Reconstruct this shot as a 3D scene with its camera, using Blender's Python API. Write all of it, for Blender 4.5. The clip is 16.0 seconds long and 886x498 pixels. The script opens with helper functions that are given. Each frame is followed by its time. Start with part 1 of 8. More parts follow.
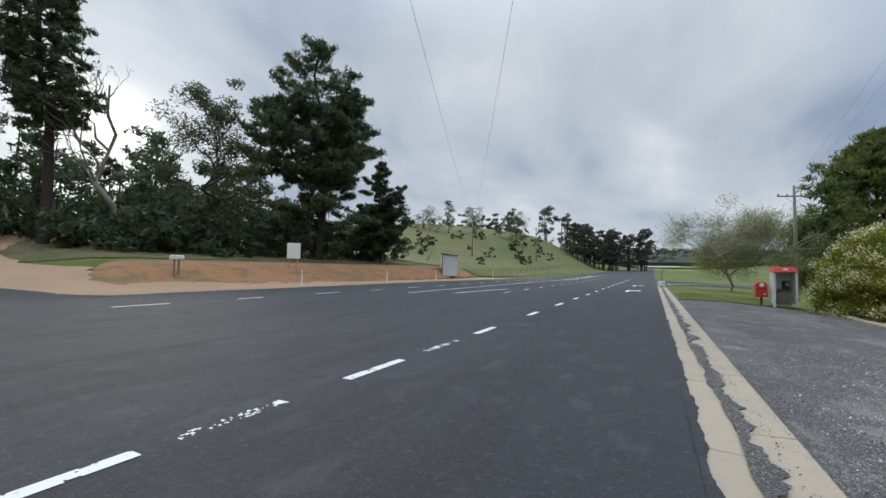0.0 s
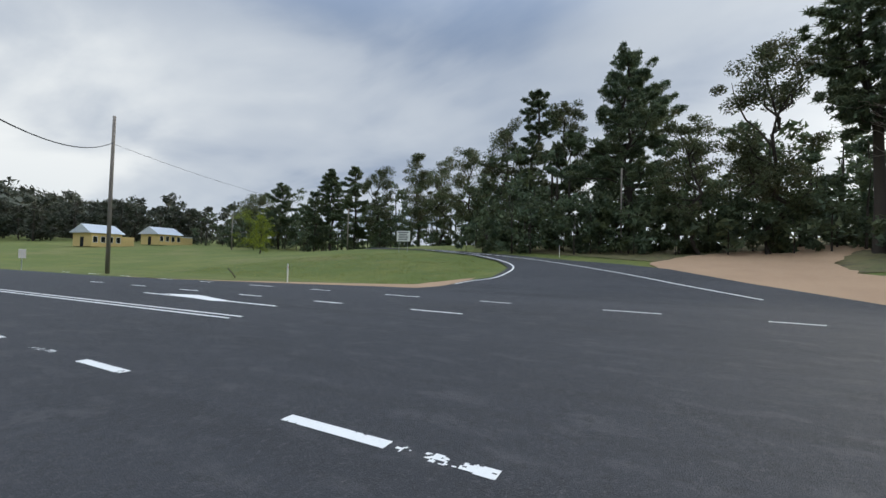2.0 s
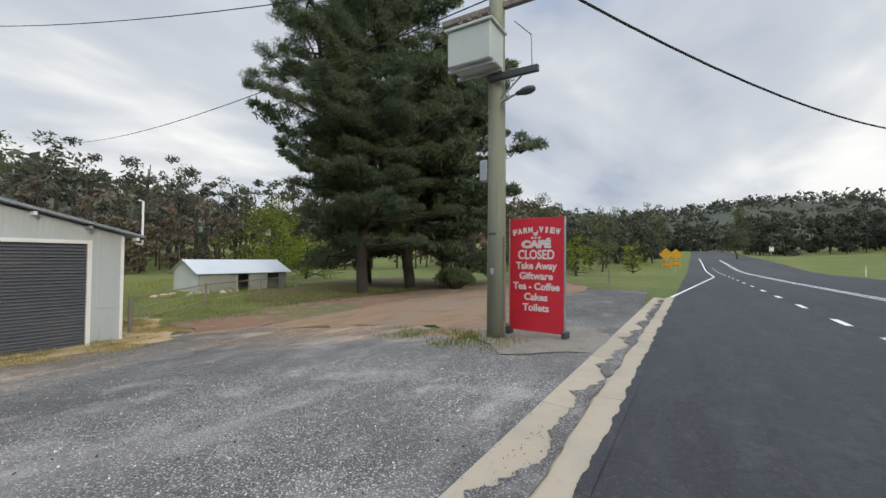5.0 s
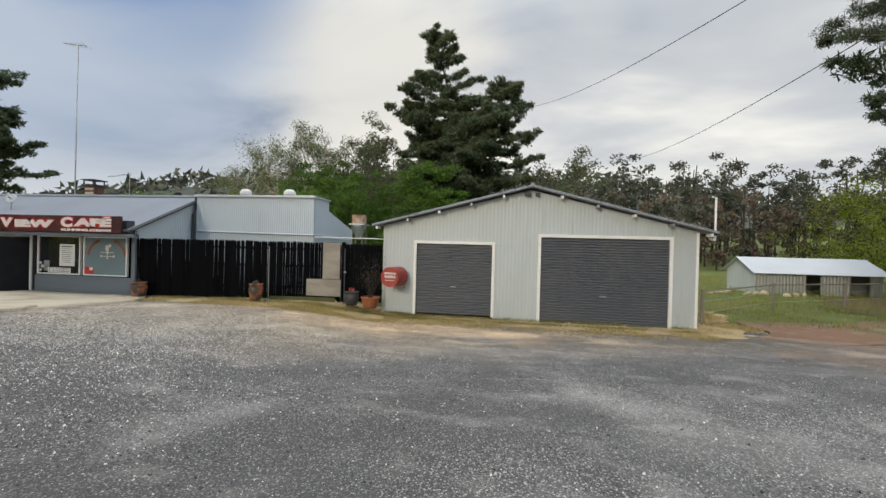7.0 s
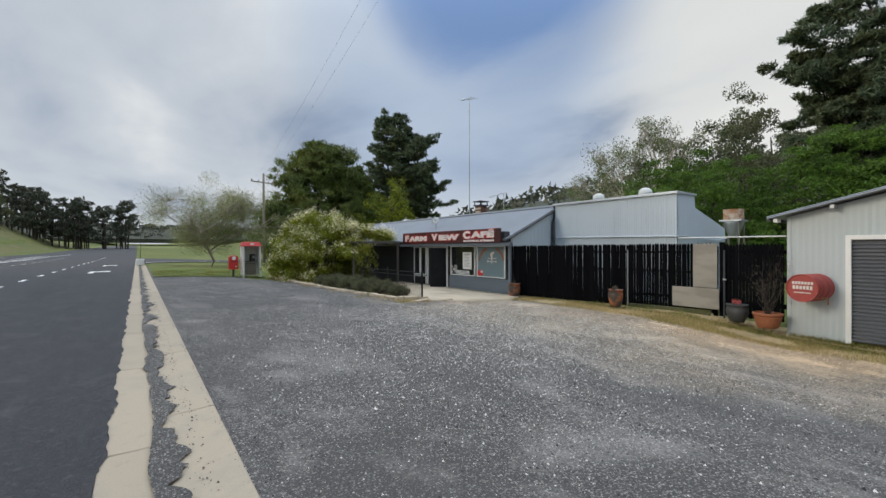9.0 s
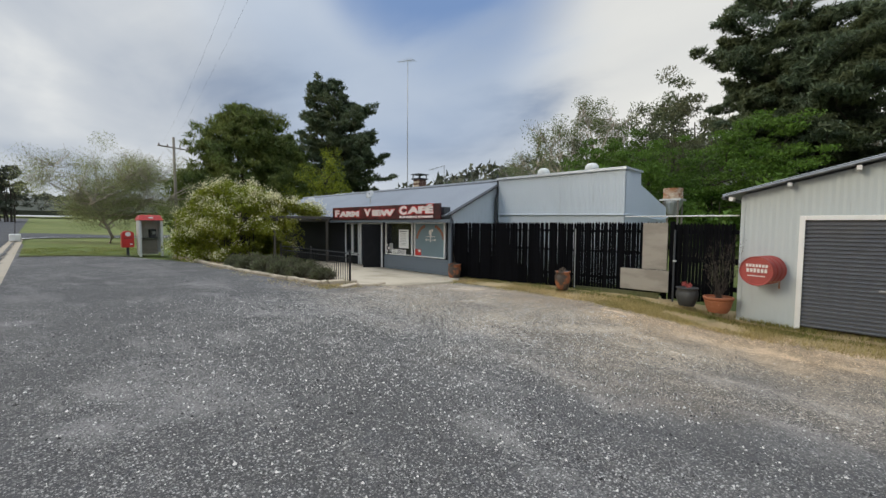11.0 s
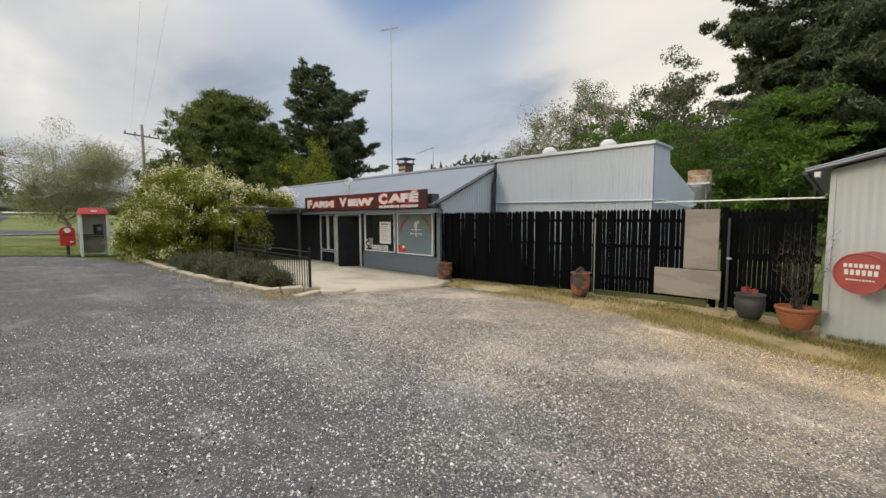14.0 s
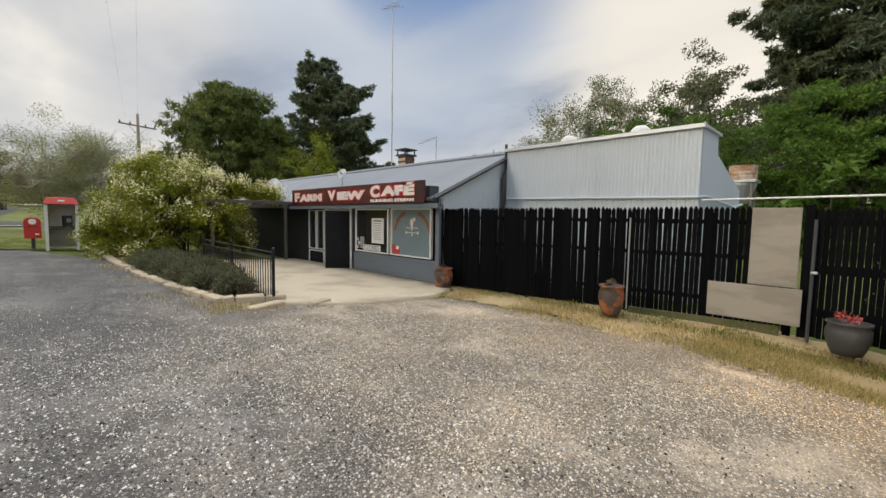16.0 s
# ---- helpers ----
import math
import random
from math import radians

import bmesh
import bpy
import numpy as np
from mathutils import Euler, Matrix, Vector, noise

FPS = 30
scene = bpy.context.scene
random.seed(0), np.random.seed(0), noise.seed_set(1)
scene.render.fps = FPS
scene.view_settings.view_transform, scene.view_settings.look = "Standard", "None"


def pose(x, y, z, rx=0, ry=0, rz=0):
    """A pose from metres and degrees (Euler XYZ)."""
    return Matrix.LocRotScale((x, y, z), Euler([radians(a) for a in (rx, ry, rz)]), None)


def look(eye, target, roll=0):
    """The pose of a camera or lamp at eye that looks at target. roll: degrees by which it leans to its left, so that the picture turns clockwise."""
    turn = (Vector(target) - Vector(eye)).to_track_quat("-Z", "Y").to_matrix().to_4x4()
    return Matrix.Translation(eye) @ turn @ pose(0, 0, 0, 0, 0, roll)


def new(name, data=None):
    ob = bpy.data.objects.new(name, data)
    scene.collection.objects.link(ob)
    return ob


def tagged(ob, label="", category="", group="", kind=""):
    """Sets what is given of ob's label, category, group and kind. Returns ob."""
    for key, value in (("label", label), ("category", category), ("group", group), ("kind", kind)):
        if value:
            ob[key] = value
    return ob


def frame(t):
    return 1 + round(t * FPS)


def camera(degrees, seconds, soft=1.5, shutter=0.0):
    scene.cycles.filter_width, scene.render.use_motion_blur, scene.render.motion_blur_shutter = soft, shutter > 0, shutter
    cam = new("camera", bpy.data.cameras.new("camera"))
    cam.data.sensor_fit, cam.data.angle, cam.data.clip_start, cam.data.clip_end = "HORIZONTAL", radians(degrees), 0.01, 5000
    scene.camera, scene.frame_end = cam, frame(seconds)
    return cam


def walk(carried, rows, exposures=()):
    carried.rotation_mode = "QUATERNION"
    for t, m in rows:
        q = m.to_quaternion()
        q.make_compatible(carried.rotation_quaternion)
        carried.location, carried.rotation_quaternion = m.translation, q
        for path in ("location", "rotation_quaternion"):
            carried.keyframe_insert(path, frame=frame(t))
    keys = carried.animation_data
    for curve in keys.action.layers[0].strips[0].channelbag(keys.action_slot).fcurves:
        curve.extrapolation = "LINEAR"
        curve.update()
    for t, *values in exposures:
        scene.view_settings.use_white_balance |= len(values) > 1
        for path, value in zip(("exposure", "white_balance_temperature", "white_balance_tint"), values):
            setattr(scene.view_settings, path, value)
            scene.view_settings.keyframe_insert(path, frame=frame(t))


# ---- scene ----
cam = camera(94.5, 16.0)
PATH = [
    (0, (0.5, 0.52, 1.44), (-0.412, 2.3, 1.534), 0.9),
    (0.5, (0.117, 0.725, 1.344), (-1.424, 1.995, 1.446), 1.5),
    (1, (0.006, 0.466, 1.376), (-1.926, 0.975, 1.464), 1.8),
    (1.5, (0.016, 0.207, 1.464), (-1.97, -0.023, 1.528), 1.5),
    (2, (-0.105, 0.092, 1.562), (-1.877, -0.834, 1.62), 1.3),
    (2.5, (-0.198, -0.066, 1.559), (-1.596, -1.495, 1.618), 0.8),
    (3, (-0.054, -0.192, 1.564), (-1.01, -1.948, 1.623), 0.5),
    (3.5, (0.072, -0.328, 1.565), (-0.421, -2.266, 1.625), 0.1),
    (3.7, (0.088, -0.37, 1.556), (-0.211, -2.347, 1.617), 0.0),
    (5.8, (0.402, -0.295, 1.493), (2.097, -1.356, 1.51), 1.1),
    (6, (0.452, -0.213, 1.509), (2.262, -1.063, 1.517), 1.2),
    (6.5, (0.57, 0.054, 1.471), (2.55, -0.227, 1.47), 1.4),
    (7, (0.676, 0.287, 1.435), (2.656, 0.566, 1.424), 1.5),
    (7.5, (0.786, 0.455, 1.457), (2.63, 1.229, 1.432), 1.3),
    (8, (0.854, 0.659, 1.438), (2.473, 1.832, 1.414), 0.8),
    (8.5, (0.946, 0.929, 1.407), (2.324, 2.378, 1.392), 0.2),
    (9, (1.066, 1.059, 1.376), (2.262, 2.662, 1.372), -0.2),
    (9.5, (1.191, 1.258, 1.401), (2.454, 2.808, 1.367), -0.4),
    (9.7, (1.35, 1.316, 1.416), (2.665, 2.822, 1.36), -0.4),
    (11.8, (2.598, 2.438, 1.37), (4.014, 3.843, 1.241), 0.5),
    (12, (2.743, 2.446, 1.372), (4.145, 3.866, 1.239), 0.6),
    (12.5, (3.046, 2.785, 1.339), (4.461, 4.191, 1.192), 0.6),
    (13, (3.367, 3.076, 1.337), (4.783, 4.481, 1.188), 0.3),
    (13.5, (3.647, 3.339, 1.336), (5.066, 4.74, 1.186), 0.5),
    (14, (3.915, 3.614, 1.327), (5.345, 5.004, 1.174), -0.2),
    (14.5, (4.208, 3.885, 1.298), (5.628, 5.287, 1.154), -0.1),
    (15, (4.575, 4.139, 1.278), (6.003, 5.53, 1.119), 0.1),
    (15.5, (4.937, 4.393, 1.25), (6.355, 5.794, 1.09), 0.1),
    (16, (5.27, 4.665, 1.249), (6.674, 6.081, 1.096), 0.9),
]
walk(cam, [(t, look(eye, target, roll)) for t, eye, target, roll in PATH],
     exposures=((0.0, 0.20, 6500, 6), (1.0, 0.20, 6500, 6), (3.5, 0.24, 6400, 7), (6.0, 0.44, 7250, 8), (6.6, 0.42, 7400, 8), (7.5, 0.21, 6750, 6), (8.5, 0.28, 6850, 7), (9.4, 0.21, 6600, 6), (12.5, 0.36, 7250, 8), (16.0, 0.43, 7650, 9)))

# ---- world and light: bright overcast, low sun behind cloud in the north-west ----
SUN_DIR = Vector((-0.885, 0.385, 0.262)).normalized()
world = bpy.data.worlds.new("overcast_sky")
scene.world = world
world.use_nodes = True


def sky_nodes():
    nt = world.node_tree
    nt.nodes.clear()
    N, L = nt.nodes.new, nt.links.new

    def val(x, socket):
        if isinstance(x, (int, float)):
            socket.default_value = x
        else:
            L(x, socket)

    def m(op, a, b=0.0, c=None):
        n = N("ShaderNodeMath")
        n.operation = op
        val(a, n.inputs[0])
        val(b, n.inputs[1])
        if c is not None:
            val(c, n.inputs[2])
        return n.outputs[0]

    def ramp(x, lo, hi):
        n = N("ShaderNodeMapRange")
        n.interpolation_type = "SMOOTHSTEP"
        n.inputs[1].default_value, n.inputs[2].default_value = lo, hi
        L(x, n.inputs[0])
        return n.outputs[0]

    def mix(f, a, b):
        n = N("ShaderNodeMix")
        n.data_type = "RGBA"
        val(f, n.inputs[0])
        for sock, c in ((n.inputs[6], a), (n.inputs[7], b)):
            if isinstance(c, tuple):
                sock.default_value = (*c, 1)
            else:
                L(c, sock)
        return n.outputs[2]

    def dot(d):
        n = N("ShaderNodeVectorMath")
        n.operation = "DOT_PRODUCT"
        L(tc.outputs["Generated"], n.inputs[0])
        n.inputs[1].default_value = Vector(d).normalized()
        return n.outputs["Value"]

    def fbm(scale, detail, rough, warp, off):
        mp = N("ShaderNodeMapping")
        L(vec, mp.inputs[0])
        mp.inputs["Location"].default_value = off
        n = N("ShaderNodeTexNoise")
        L(mp.outputs[0], n.inputs["Vector"])
        n.inputs["Scale"].default_value, n.inputs["Detail"].default_value = scale, detail
        n.inputs["Roughness"].default_value, n.inputs["Distortion"].default_value = rough, warp
        return n.outputs["Fac"]

    tc = N("ShaderNodeTexCoord")
    sep = N("ShaderNodeSeparateXYZ")
    L(tc.outputs["Generated"], sep.inputs[0])
    up = m("MAXIMUM", sep.outputs[2], 0.0)
    lift = m("ADD", up, 0.22)
    comb = N("ShaderNodeCombineXYZ")
    L(m("DIVIDE", sep.outputs[0], lift), comb.inputs[0])
    L(m("MULTIPLY", m("DIVIDE", sep.outputs[1], lift), 0.62), comb.inputs[1])
    vec = comb.outputs[0]

    sky = N("ShaderNodeTexSky")
    sky.sky_type, sky.sun_disc = "NISHITA", False
    sky.sun_elevation, sky.sun_rotation = math.asin(SUN_DIR.z), math.atan2(SUN_DIR.x, SUN_DIR.y)
    sky.dust_density, sky.air_density = 1.5, 1.2
    blue = N("ShaderNodeVectorMath")
    blue.operation = "SCALE"
    L(sky.outputs[0], blue.inputs[0])
    blue.inputs["Scale"].default_value = 0.1

    def lobe(azimuth, height, lo, hi, rough=1.0):
        """How far the view lies inside a round part of the sky, in degrees from east and over the horizon."""
        a, e = radians(azimuth), radians(height)
        wob = m("ADD", m("MULTIPLY", m("SUBTRACT", fine, 0.5), 0.16 * rough), m("MULTIPLY", m("SUBTRACT", broad, 0.5), 0.14 * rough))
        return ramp(m("ADD", dot((math.cos(a) * math.cos(e), math.sin(a) * math.cos(e), math.sin(e))), wob), lo, hi)

    broad = fbm(0.62, 4, 0.5, 0.6, (3.3, 1.7, 0.0))
    fine = fbm(1.7, 7, 0.52, 0.3, (7.1, 2.2, 1.0))
    body = m("ADD", m("MULTIPLY", broad, 0.66), m("MULTIPLY", fine, 0.34))
    # heavier grey cloud in the north and a blue-grey mass in the south-west
    body = m("SUBTRACT", body, m("MULTIPLY", lobe(76, 28, 0.74, 0.97), 0.05))
    body = m("SUBTRACT", body, m("MULTIPLY", lobe(216, 36, 0.84, 0.97), 0.085))
    body = m("ADD", body, m("MULTIPLY", lobe(238, 10, 0.90, 0.99), 0.05))
    body = m("ADD", body, m("MULTIPLY", lobe(10, 24, 0.90, 1.0), 0.03))
    cloud = mix(ramp(body, 0.34, 0.50), (0.215, 0.275, 0.40), (0.45, 0.49, 0.57))
    cloud = mix(ramp(body, 0.48, 0.66), cloud, (0.77, 0.78, 0.80))
    # a break in the cloud in the north-east, with bright cloud at its eastern side
    gap = lobe(42, 36, 0.945, 0.992, 0.45)
    cloud = mix(m("MULTIPLY", lobe(19, 22, 0.935, 0.99, 0.8), 0.7), cloud, (0.68, 0.68, 0.68))
    cloud = mix(m("MULTIPLY", lobe(50, 24, 0.90, 0.985, 0.7), 0.6), cloud, (0.33, 0.42, 0.59))
    cloud = mix(m("MULTIPLY", gap, 0.9), cloud, mix(0.8, blue.outputs[0], (0.13, 0.235, 0.50)))
    # low pale band over the horizon
    low = m("SUBTRACT", 1.0, ramp(up, 0.0, 0.22))
    cloud = mix(m("MULTIPLY", low, 0.55), cloud, (0.56, 0.60, 0.66))
    # the sun behind thin cloud
    glow = m("POWER", m("MAXIMUM", dot(SUN_DIR), 0.0), 26.0)
    core = m("POWER", m("MAXIMUM", dot(SUN_DIR), 0.0), 900.0)
    glow = m("ADD", m("MULTIPLY", glow, 0.48), m("MULTIPLY", core, 0.8))
    warm = N("ShaderNodeVectorMath")
    warm.operation = "SCALE"
    warm.inputs[0].default_value = (1.0, 0.93, 0.80)
    L(glow, warm.inputs["Scale"])
    add = N("ShaderNodeVectorMath")
    L(cloud, add.inputs[0])
    L(warm.outputs[0], add.inputs[1])
    # an overcast sky is about three times brighter overhead than at the horizon
    bg = N("ShaderNodeBackground")
    L(add.outputs[0], bg.inputs["Color"])
    rise = ramp(up, 0.45, 1.0)
    L(m("ADD", 1.0, m("MULTIPLY", rise, 2.4)), bg.inputs["Strength"])
    out = N("ShaderNodeOutputWorld")
    L(bg.outputs[0], out.inputs[0])


sky_nodes()
sun_data = bpy.data.lights.new("sun", "SUN")
sun_data.energy, sun_data.angle, sun_data.color = 2.3, radians(20), (1.0, 0.91, 0.78)
sun = new("sun", sun_data)
sun.matrix_world = look(SUN_DIR * 50, (0, 0, 0))
scene.view_settings.exposure = 0.0

# ---- materials ----
def mat(name, base, rough=0.8, metal=0.0, var=(), bump=0.0, bump_scale=40.0, spec=0.5, trans=0.0, island=0.0, rnd=0.0, coat=0.0):
    """A surface with colour that varies at several scales. var: rows of (scale, amount, colour, low, high[, stretch])."""
    mt = bpy.data.materials.new(name)
    mt.use_nodes = True
    nt = mt.node_tree
    N, L = nt.nodes.new, nt.links.new
    bsdf = nt.nodes["Principled BSDF"]
    bsdf.inputs["Roughness"].default_value, bsdf.inputs["Metallic"].default_value = rough, metal
    bsdf.inputs["Specular IOR Level"].default_value = spec
    bsdf.inputs["Coat Weight"].default_value = coat
    if trans:
        bsdf.inputs["Transmission Weight"].default_value = trans
    tc = N("ShaderNodeTexCoord")
    col = N("ShaderNodeRGB")
    col.outputs[0].default_value = (*base, 1)
    cur = col.outputs[0]
    for row in var:
        scale, amount, colour, lo, hi = row[:5]
        mp = N("ShaderNodeMapping")
        L(tc.outputs["Object"], mp.inputs[0])
        mp.inputs["Scale"].default_value = row[5] if len(row) > 5 else (1, 1, 1)
        n = N("ShaderNodeTexNoise")
        L(mp.outputs[0], n.inputs["Vector"])
        n.inputs["Scale"].default_value, n.inputs["Detail"].default_value, n.inputs["Roughness"].default_value = scale, 6, 0.6
        r = N("ShaderNodeMapRange")
        r.inputs[1].default_value, r.inputs[2].default_value, r.inputs[4].default_value = lo, hi, amount
        L(n.outputs["Fac"], r.inputs[0])
        x = N("ShaderNodeMix")
        x.data_type = "RGBA"
        L(r.outputs[0], x.inputs[0])
        L(cur, x.inputs[6])
        x.inputs[7].default_value = (*colour, 1)
        cur = x.outputs[2]
    for amount, kind in ((island, "g"), (rnd, "o")):
        if amount:
            src = N("ShaderNodeNewGeometry").outputs["Random Per Island"] if kind == "g" else N("ShaderNodeObjectInfo").outputs["Random"]
            r = N("ShaderNodeMapRange")
            r.inputs[3].default_value, r.inputs[4].default_value = 1 - amount, 1 + amount
            L(src, r.inputs[0])
            h = N("ShaderNodeHueSaturation")
            L(r.outputs[0], h.inputs["Value"])
            L(cur, h.inputs["Color"])
            cur = h.outputs[0]
    L(cur, bsdf.inputs["Base Color"])
    if bump:
        n = N("ShaderNodeTexNoise")
        n.inputs["Scale"].default_value, n.inputs["Detail"].default_value = bump_scale, 4
        L(tc.outputs["Object"], n.inputs["Vector"])
        b = N("ShaderNodeBump")
        b.inputs["Strength"].default_value, b.inputs["Distance"].default_value = bump, 0.02
        L(n.outputs["Fac"], b.inputs["Height"])
        L(b.outputs[0], bsdf.inputs["Normal"])
    return mt


def leaf_mat(name, base, other, amount=0.35):
    """Foliage: leaves that differ clump by clump and let some light through."""
    mt = mat(name, base, 0.6, island=0.45, rnd=0.12, spec=0.3, var=((0.45, 0.8, other, 0.42, 0.62),))
    nt = mt.node_tree
    bsdf = nt.nodes["Principled BSDF"]
    tr = nt.nodes.new("ShaderNodeBsdfTranslucent")
    mx = nt.nodes.new("ShaderNodeMixShader")
    mx.inputs[0].default_value = amount
    nt.links.new(bsdf.inputs["Base Color"].links[0].from_socket, tr.inputs["Color"])
    nt.links.new(bsdf.outputs[0], mx.inputs[1])
    nt.links.new(tr.outputs[0], mx.inputs[2])
    nt.links.new(mx.outputs[0], nt.nodes["Material Output"].inputs["Surface"])
    return mt


M = {}
M["asphalt"] = mat("asphalt", (0.033, 0.035, 0.041), 0.8, bump=0.8, bump_scale=80, var=(
    (0.14, 0.8, (0.050, 0.052, 0.060), 0.44, 0.64, (1, 0.2, 1)), (0.9, 0.75, (0.024, 0.025, 0.028), 0.50, 0.64, (1, 0.14, 1)),
    (2.6, 0.6, (0.074, 0.074, 0.078), 0.53, 0.66, (1, 0.5, 1)), (7.0, 0.6, (0.026, 0.026, 0.029), 0.52, 0.62), (16.0, 0.55, (0.088, 0.087, 0.088), 0.56, 0.66)))
M["gravel"] = mat("forecourt_gravel", (0.080, 0.0765, 0.072), 0.95, bump=0.6, bump_scale=60, var=(
    (0.20, 0.7, (0.070, 0.068, 0.068), 0.48, 0.64), (0.55, 0.75, (0.27, 0.255, 0.24), 0.56, 0.68), (1.6, 0.45, (0.22, 0.205, 0.185), 0.56, 0.70),
    (0.7, 0.6, (0.24, 0.225, 0.21), 0.54, 0.70, (1, 0.35, 1)), (1.9, 0.55, (0.32, 0.30, 0.275), 0.57, 0.70, (1, 0.45, 1)),
    (7.0, 0.45, (0.085, 0.086, 0.09), 0.52, 0.66)))
M["pale_gravel"] = mat("pale_gravel", (0.30, 0.265, 0.215), 0.95, bump=1.0, bump_scale=70, var=(
    (2.0, 0.6, (0.17, 0.155, 0.135), 0.48, 0.64), (60.0, 0.8, (0.10, 0.095, 0.085), 0.53, 0.66), (85.0, 0.9, (0.55, 0.51, 0.44), 0.58, 0.70)))
M["concrete"] = mat("kerb_concrete", (0.425, 0.358, 0.27), 0.9, bump=0.35, bump_scale=60, rnd=0.06, var=(
    (1.4, 0.6, (0.33, 0.30, 0.245), 0.48, 0.68), (9.0, 0.5, (0.27, 0.245, 0.205), 0.58, 0.74), (70.0, 0.35, (0.22, 0.20, 0.17), 0.58, 0.72)))
M["slab"] = mat("terrace_concrete", (0.54, 0.46, 0.34), 0.9, bump=0.25, bump_scale=40, var=(
    (0.9, 0.8, (0.34, 0.28, 0.20), 0.45, 0.66), (5.0, 0.5, (0.52, 0.46, 0.36), 0.55, 0.72), (40.0, 0.4, (0.25, 0.21, 0.16), 0.58, 0.74)))
M["paint"] = mat("road_paint", (0.80, 0.80, 0.78), 0.7, bump=0.2, bump_scale=150, var=(
    (22.0, 0.5, (0.42, 0.42, 0.42), 0.58, 0.74), (150.0, 0.4, (0.3, 0.3, 0.3), 0.6, 0.72)))
M["grass"] = mat("meadow_grass", (0.106, 0.138, 0.022), 0.95, bump=1.0, bump_scale=18, var=(
    (0.07, 0.75, (0.21, 0.185, 0.07), 0.52, 0.66), 
    (0.12, 0.7, (0.175, 0.185, 0.040), 0.45, 0.65), (0.9, 0.6, (0.060, 0.090, 0.020), 0.50, 0.68), (14.0, 0.7, (0.050, 0.070, 0.017), 0.50, 0.66), (30.0, 0.5, (0.24, 0.23, 0.085), 0.60, 0.72)))
M["dry"] = mat("dry_grass_soil", (0.50, 0.375, 0.20), 0.95, bump=1.0, bump_scale=30, var=(
    (0.6, 0.7, (0.32, 0.215, 0.105), 0.46, 0.64), (1.3, 0.6, (0.15, 0.15, 0.05), 0.57, 0.66), (30.0, 0.7, (0.36, 0.29, 0.16), 0.55, 0.70)))
M["clay"] = mat("orange_clay", (0.33, 0.165, 0.080), 0.95, bump=1.0, bump_scale=9, var=(
    (0.5, 0.7, (0.25, 0.115, 0.055), 0.47, 0.65), (0.9, 0.9, (0.165, 0.135, 0.06), 0.50, 0.60, (1, 0.5, 1)), (2.4, 0.6, (0.13, 0.10, 0.05), 0.53, 0.68), (20.0, 0.6, (0.44, 0.24, 0.12), 0.55, 0.70)))
M["sand"] = mat("sandy_verge", (0.41, 0.27, 0.165), 0.95, bump=0.8, bump_scale=40, var=(
    (0.4, 0.6, (0.36, 0.23, 0.14), 0.46, 0.64), (3.0, 0.4, (0.30, 0.21, 0.13), 0.55, 0.70), (50.0, 0.6, (0.55, 0.43, 0.31), 0.55, 0.70)))
M["paddock"] = mat("rough_pasture", (0.145, 0.145, 0.048), 0.95, bump=1.0, bump_scale=6, var=(
    (0.05, 0.9, (0.105, 0.130, 0.034), 0.45, 0.60), (0.16, 0.8, (0.20, 0.150, 0.075), 0.52, 0.66), (0.7, 0.7, (0.075, 0.080, 0.030), 0.54, 0.66), (5.0, 0.5, (0.23, 0.19, 0.09), 0.55, 0.70)))
M["soil"] = mat("red_brown_soil", (0.23, 0.125, 0.078), 0.95, bump=1.0, bump_scale=14, var=(
    (0.5, 0.7, (0.17, 0.095, 0.060), 0.46, 0.62), (0.33, 0.85, (0.13, 0.14, 0.045), 0.50, 0.60), (2.2, 0.6, (0.34, 0.245, 0.17), 0.52, 0.68), (24.0, 0.5, (0.12, 0.12, 0.045), 0.54, 0.66)))
M["corr"] = mat("pale_blue_grey_steel", (0.57, 0.635, 0.69), 0.5, 0.0, bump=0.05, bump_scale=8, var=(
    (0.5, 0.5, (0.50, 0.56, 0.605), 0.45, 0.65, (1, 1, 0.25)), (6.0, 0.3, (0.30, 0.33, 0.34), 0.60, 0.75, (1, 1, 0.2))))
M["corr_dirty"] = mat("weathered_grey_steel", (0.485, 0.535, 0.545), 0.55, 0.0, bump=0.06, bump_scale=8, var=(
    (0.6, 0.5, (0.36, 0.39, 0.385), 0.45, 0.65, (1, 1, 0.2)), (5.0, 0.5, (0.30, 0.29, 0.25), 0.60, 0.75, (1, 1, 0.12))))
M["roof"] = mat("grey_roof_steel", (0.255, 0.28, 0.315), 0.55, 0.0, var=((0.5, 0.5, (0.21, 0.23, 0.26), 0.45, 0.65), (4.0, 0.4, (0.34, 0.36, 0.39), 0.60, 0.74)))
M["rooflight"] = mat("silver_roof_steel", (0.52, 0.56, 0.60), 0.4, 0.2, var=((0.8, 0.4, (0.42, 0.45, 0.48), 0.5, 0.7),))
M["shutter"] = mat("charcoal_shutter", (0.098, 0.107, 0.124), 0.5, 0.0, bump=0.03, var=((1.2, 0.5, (0.135, 0.137, 0.142), 0.48, 0.66), (9.0, 0.3, (0.16, 0.155, 0.145), 0.62, 0.74)))
M["white"] = mat("white_paint", (0.80, 0.80, 0.78), 0.55, var=((3.0, 0.4, (0.58, 0.57, 0.54), 0.52, 0.72), (25.0, 0.25, (0.45, 0.43, 0.39), 0.62, 0.74)))
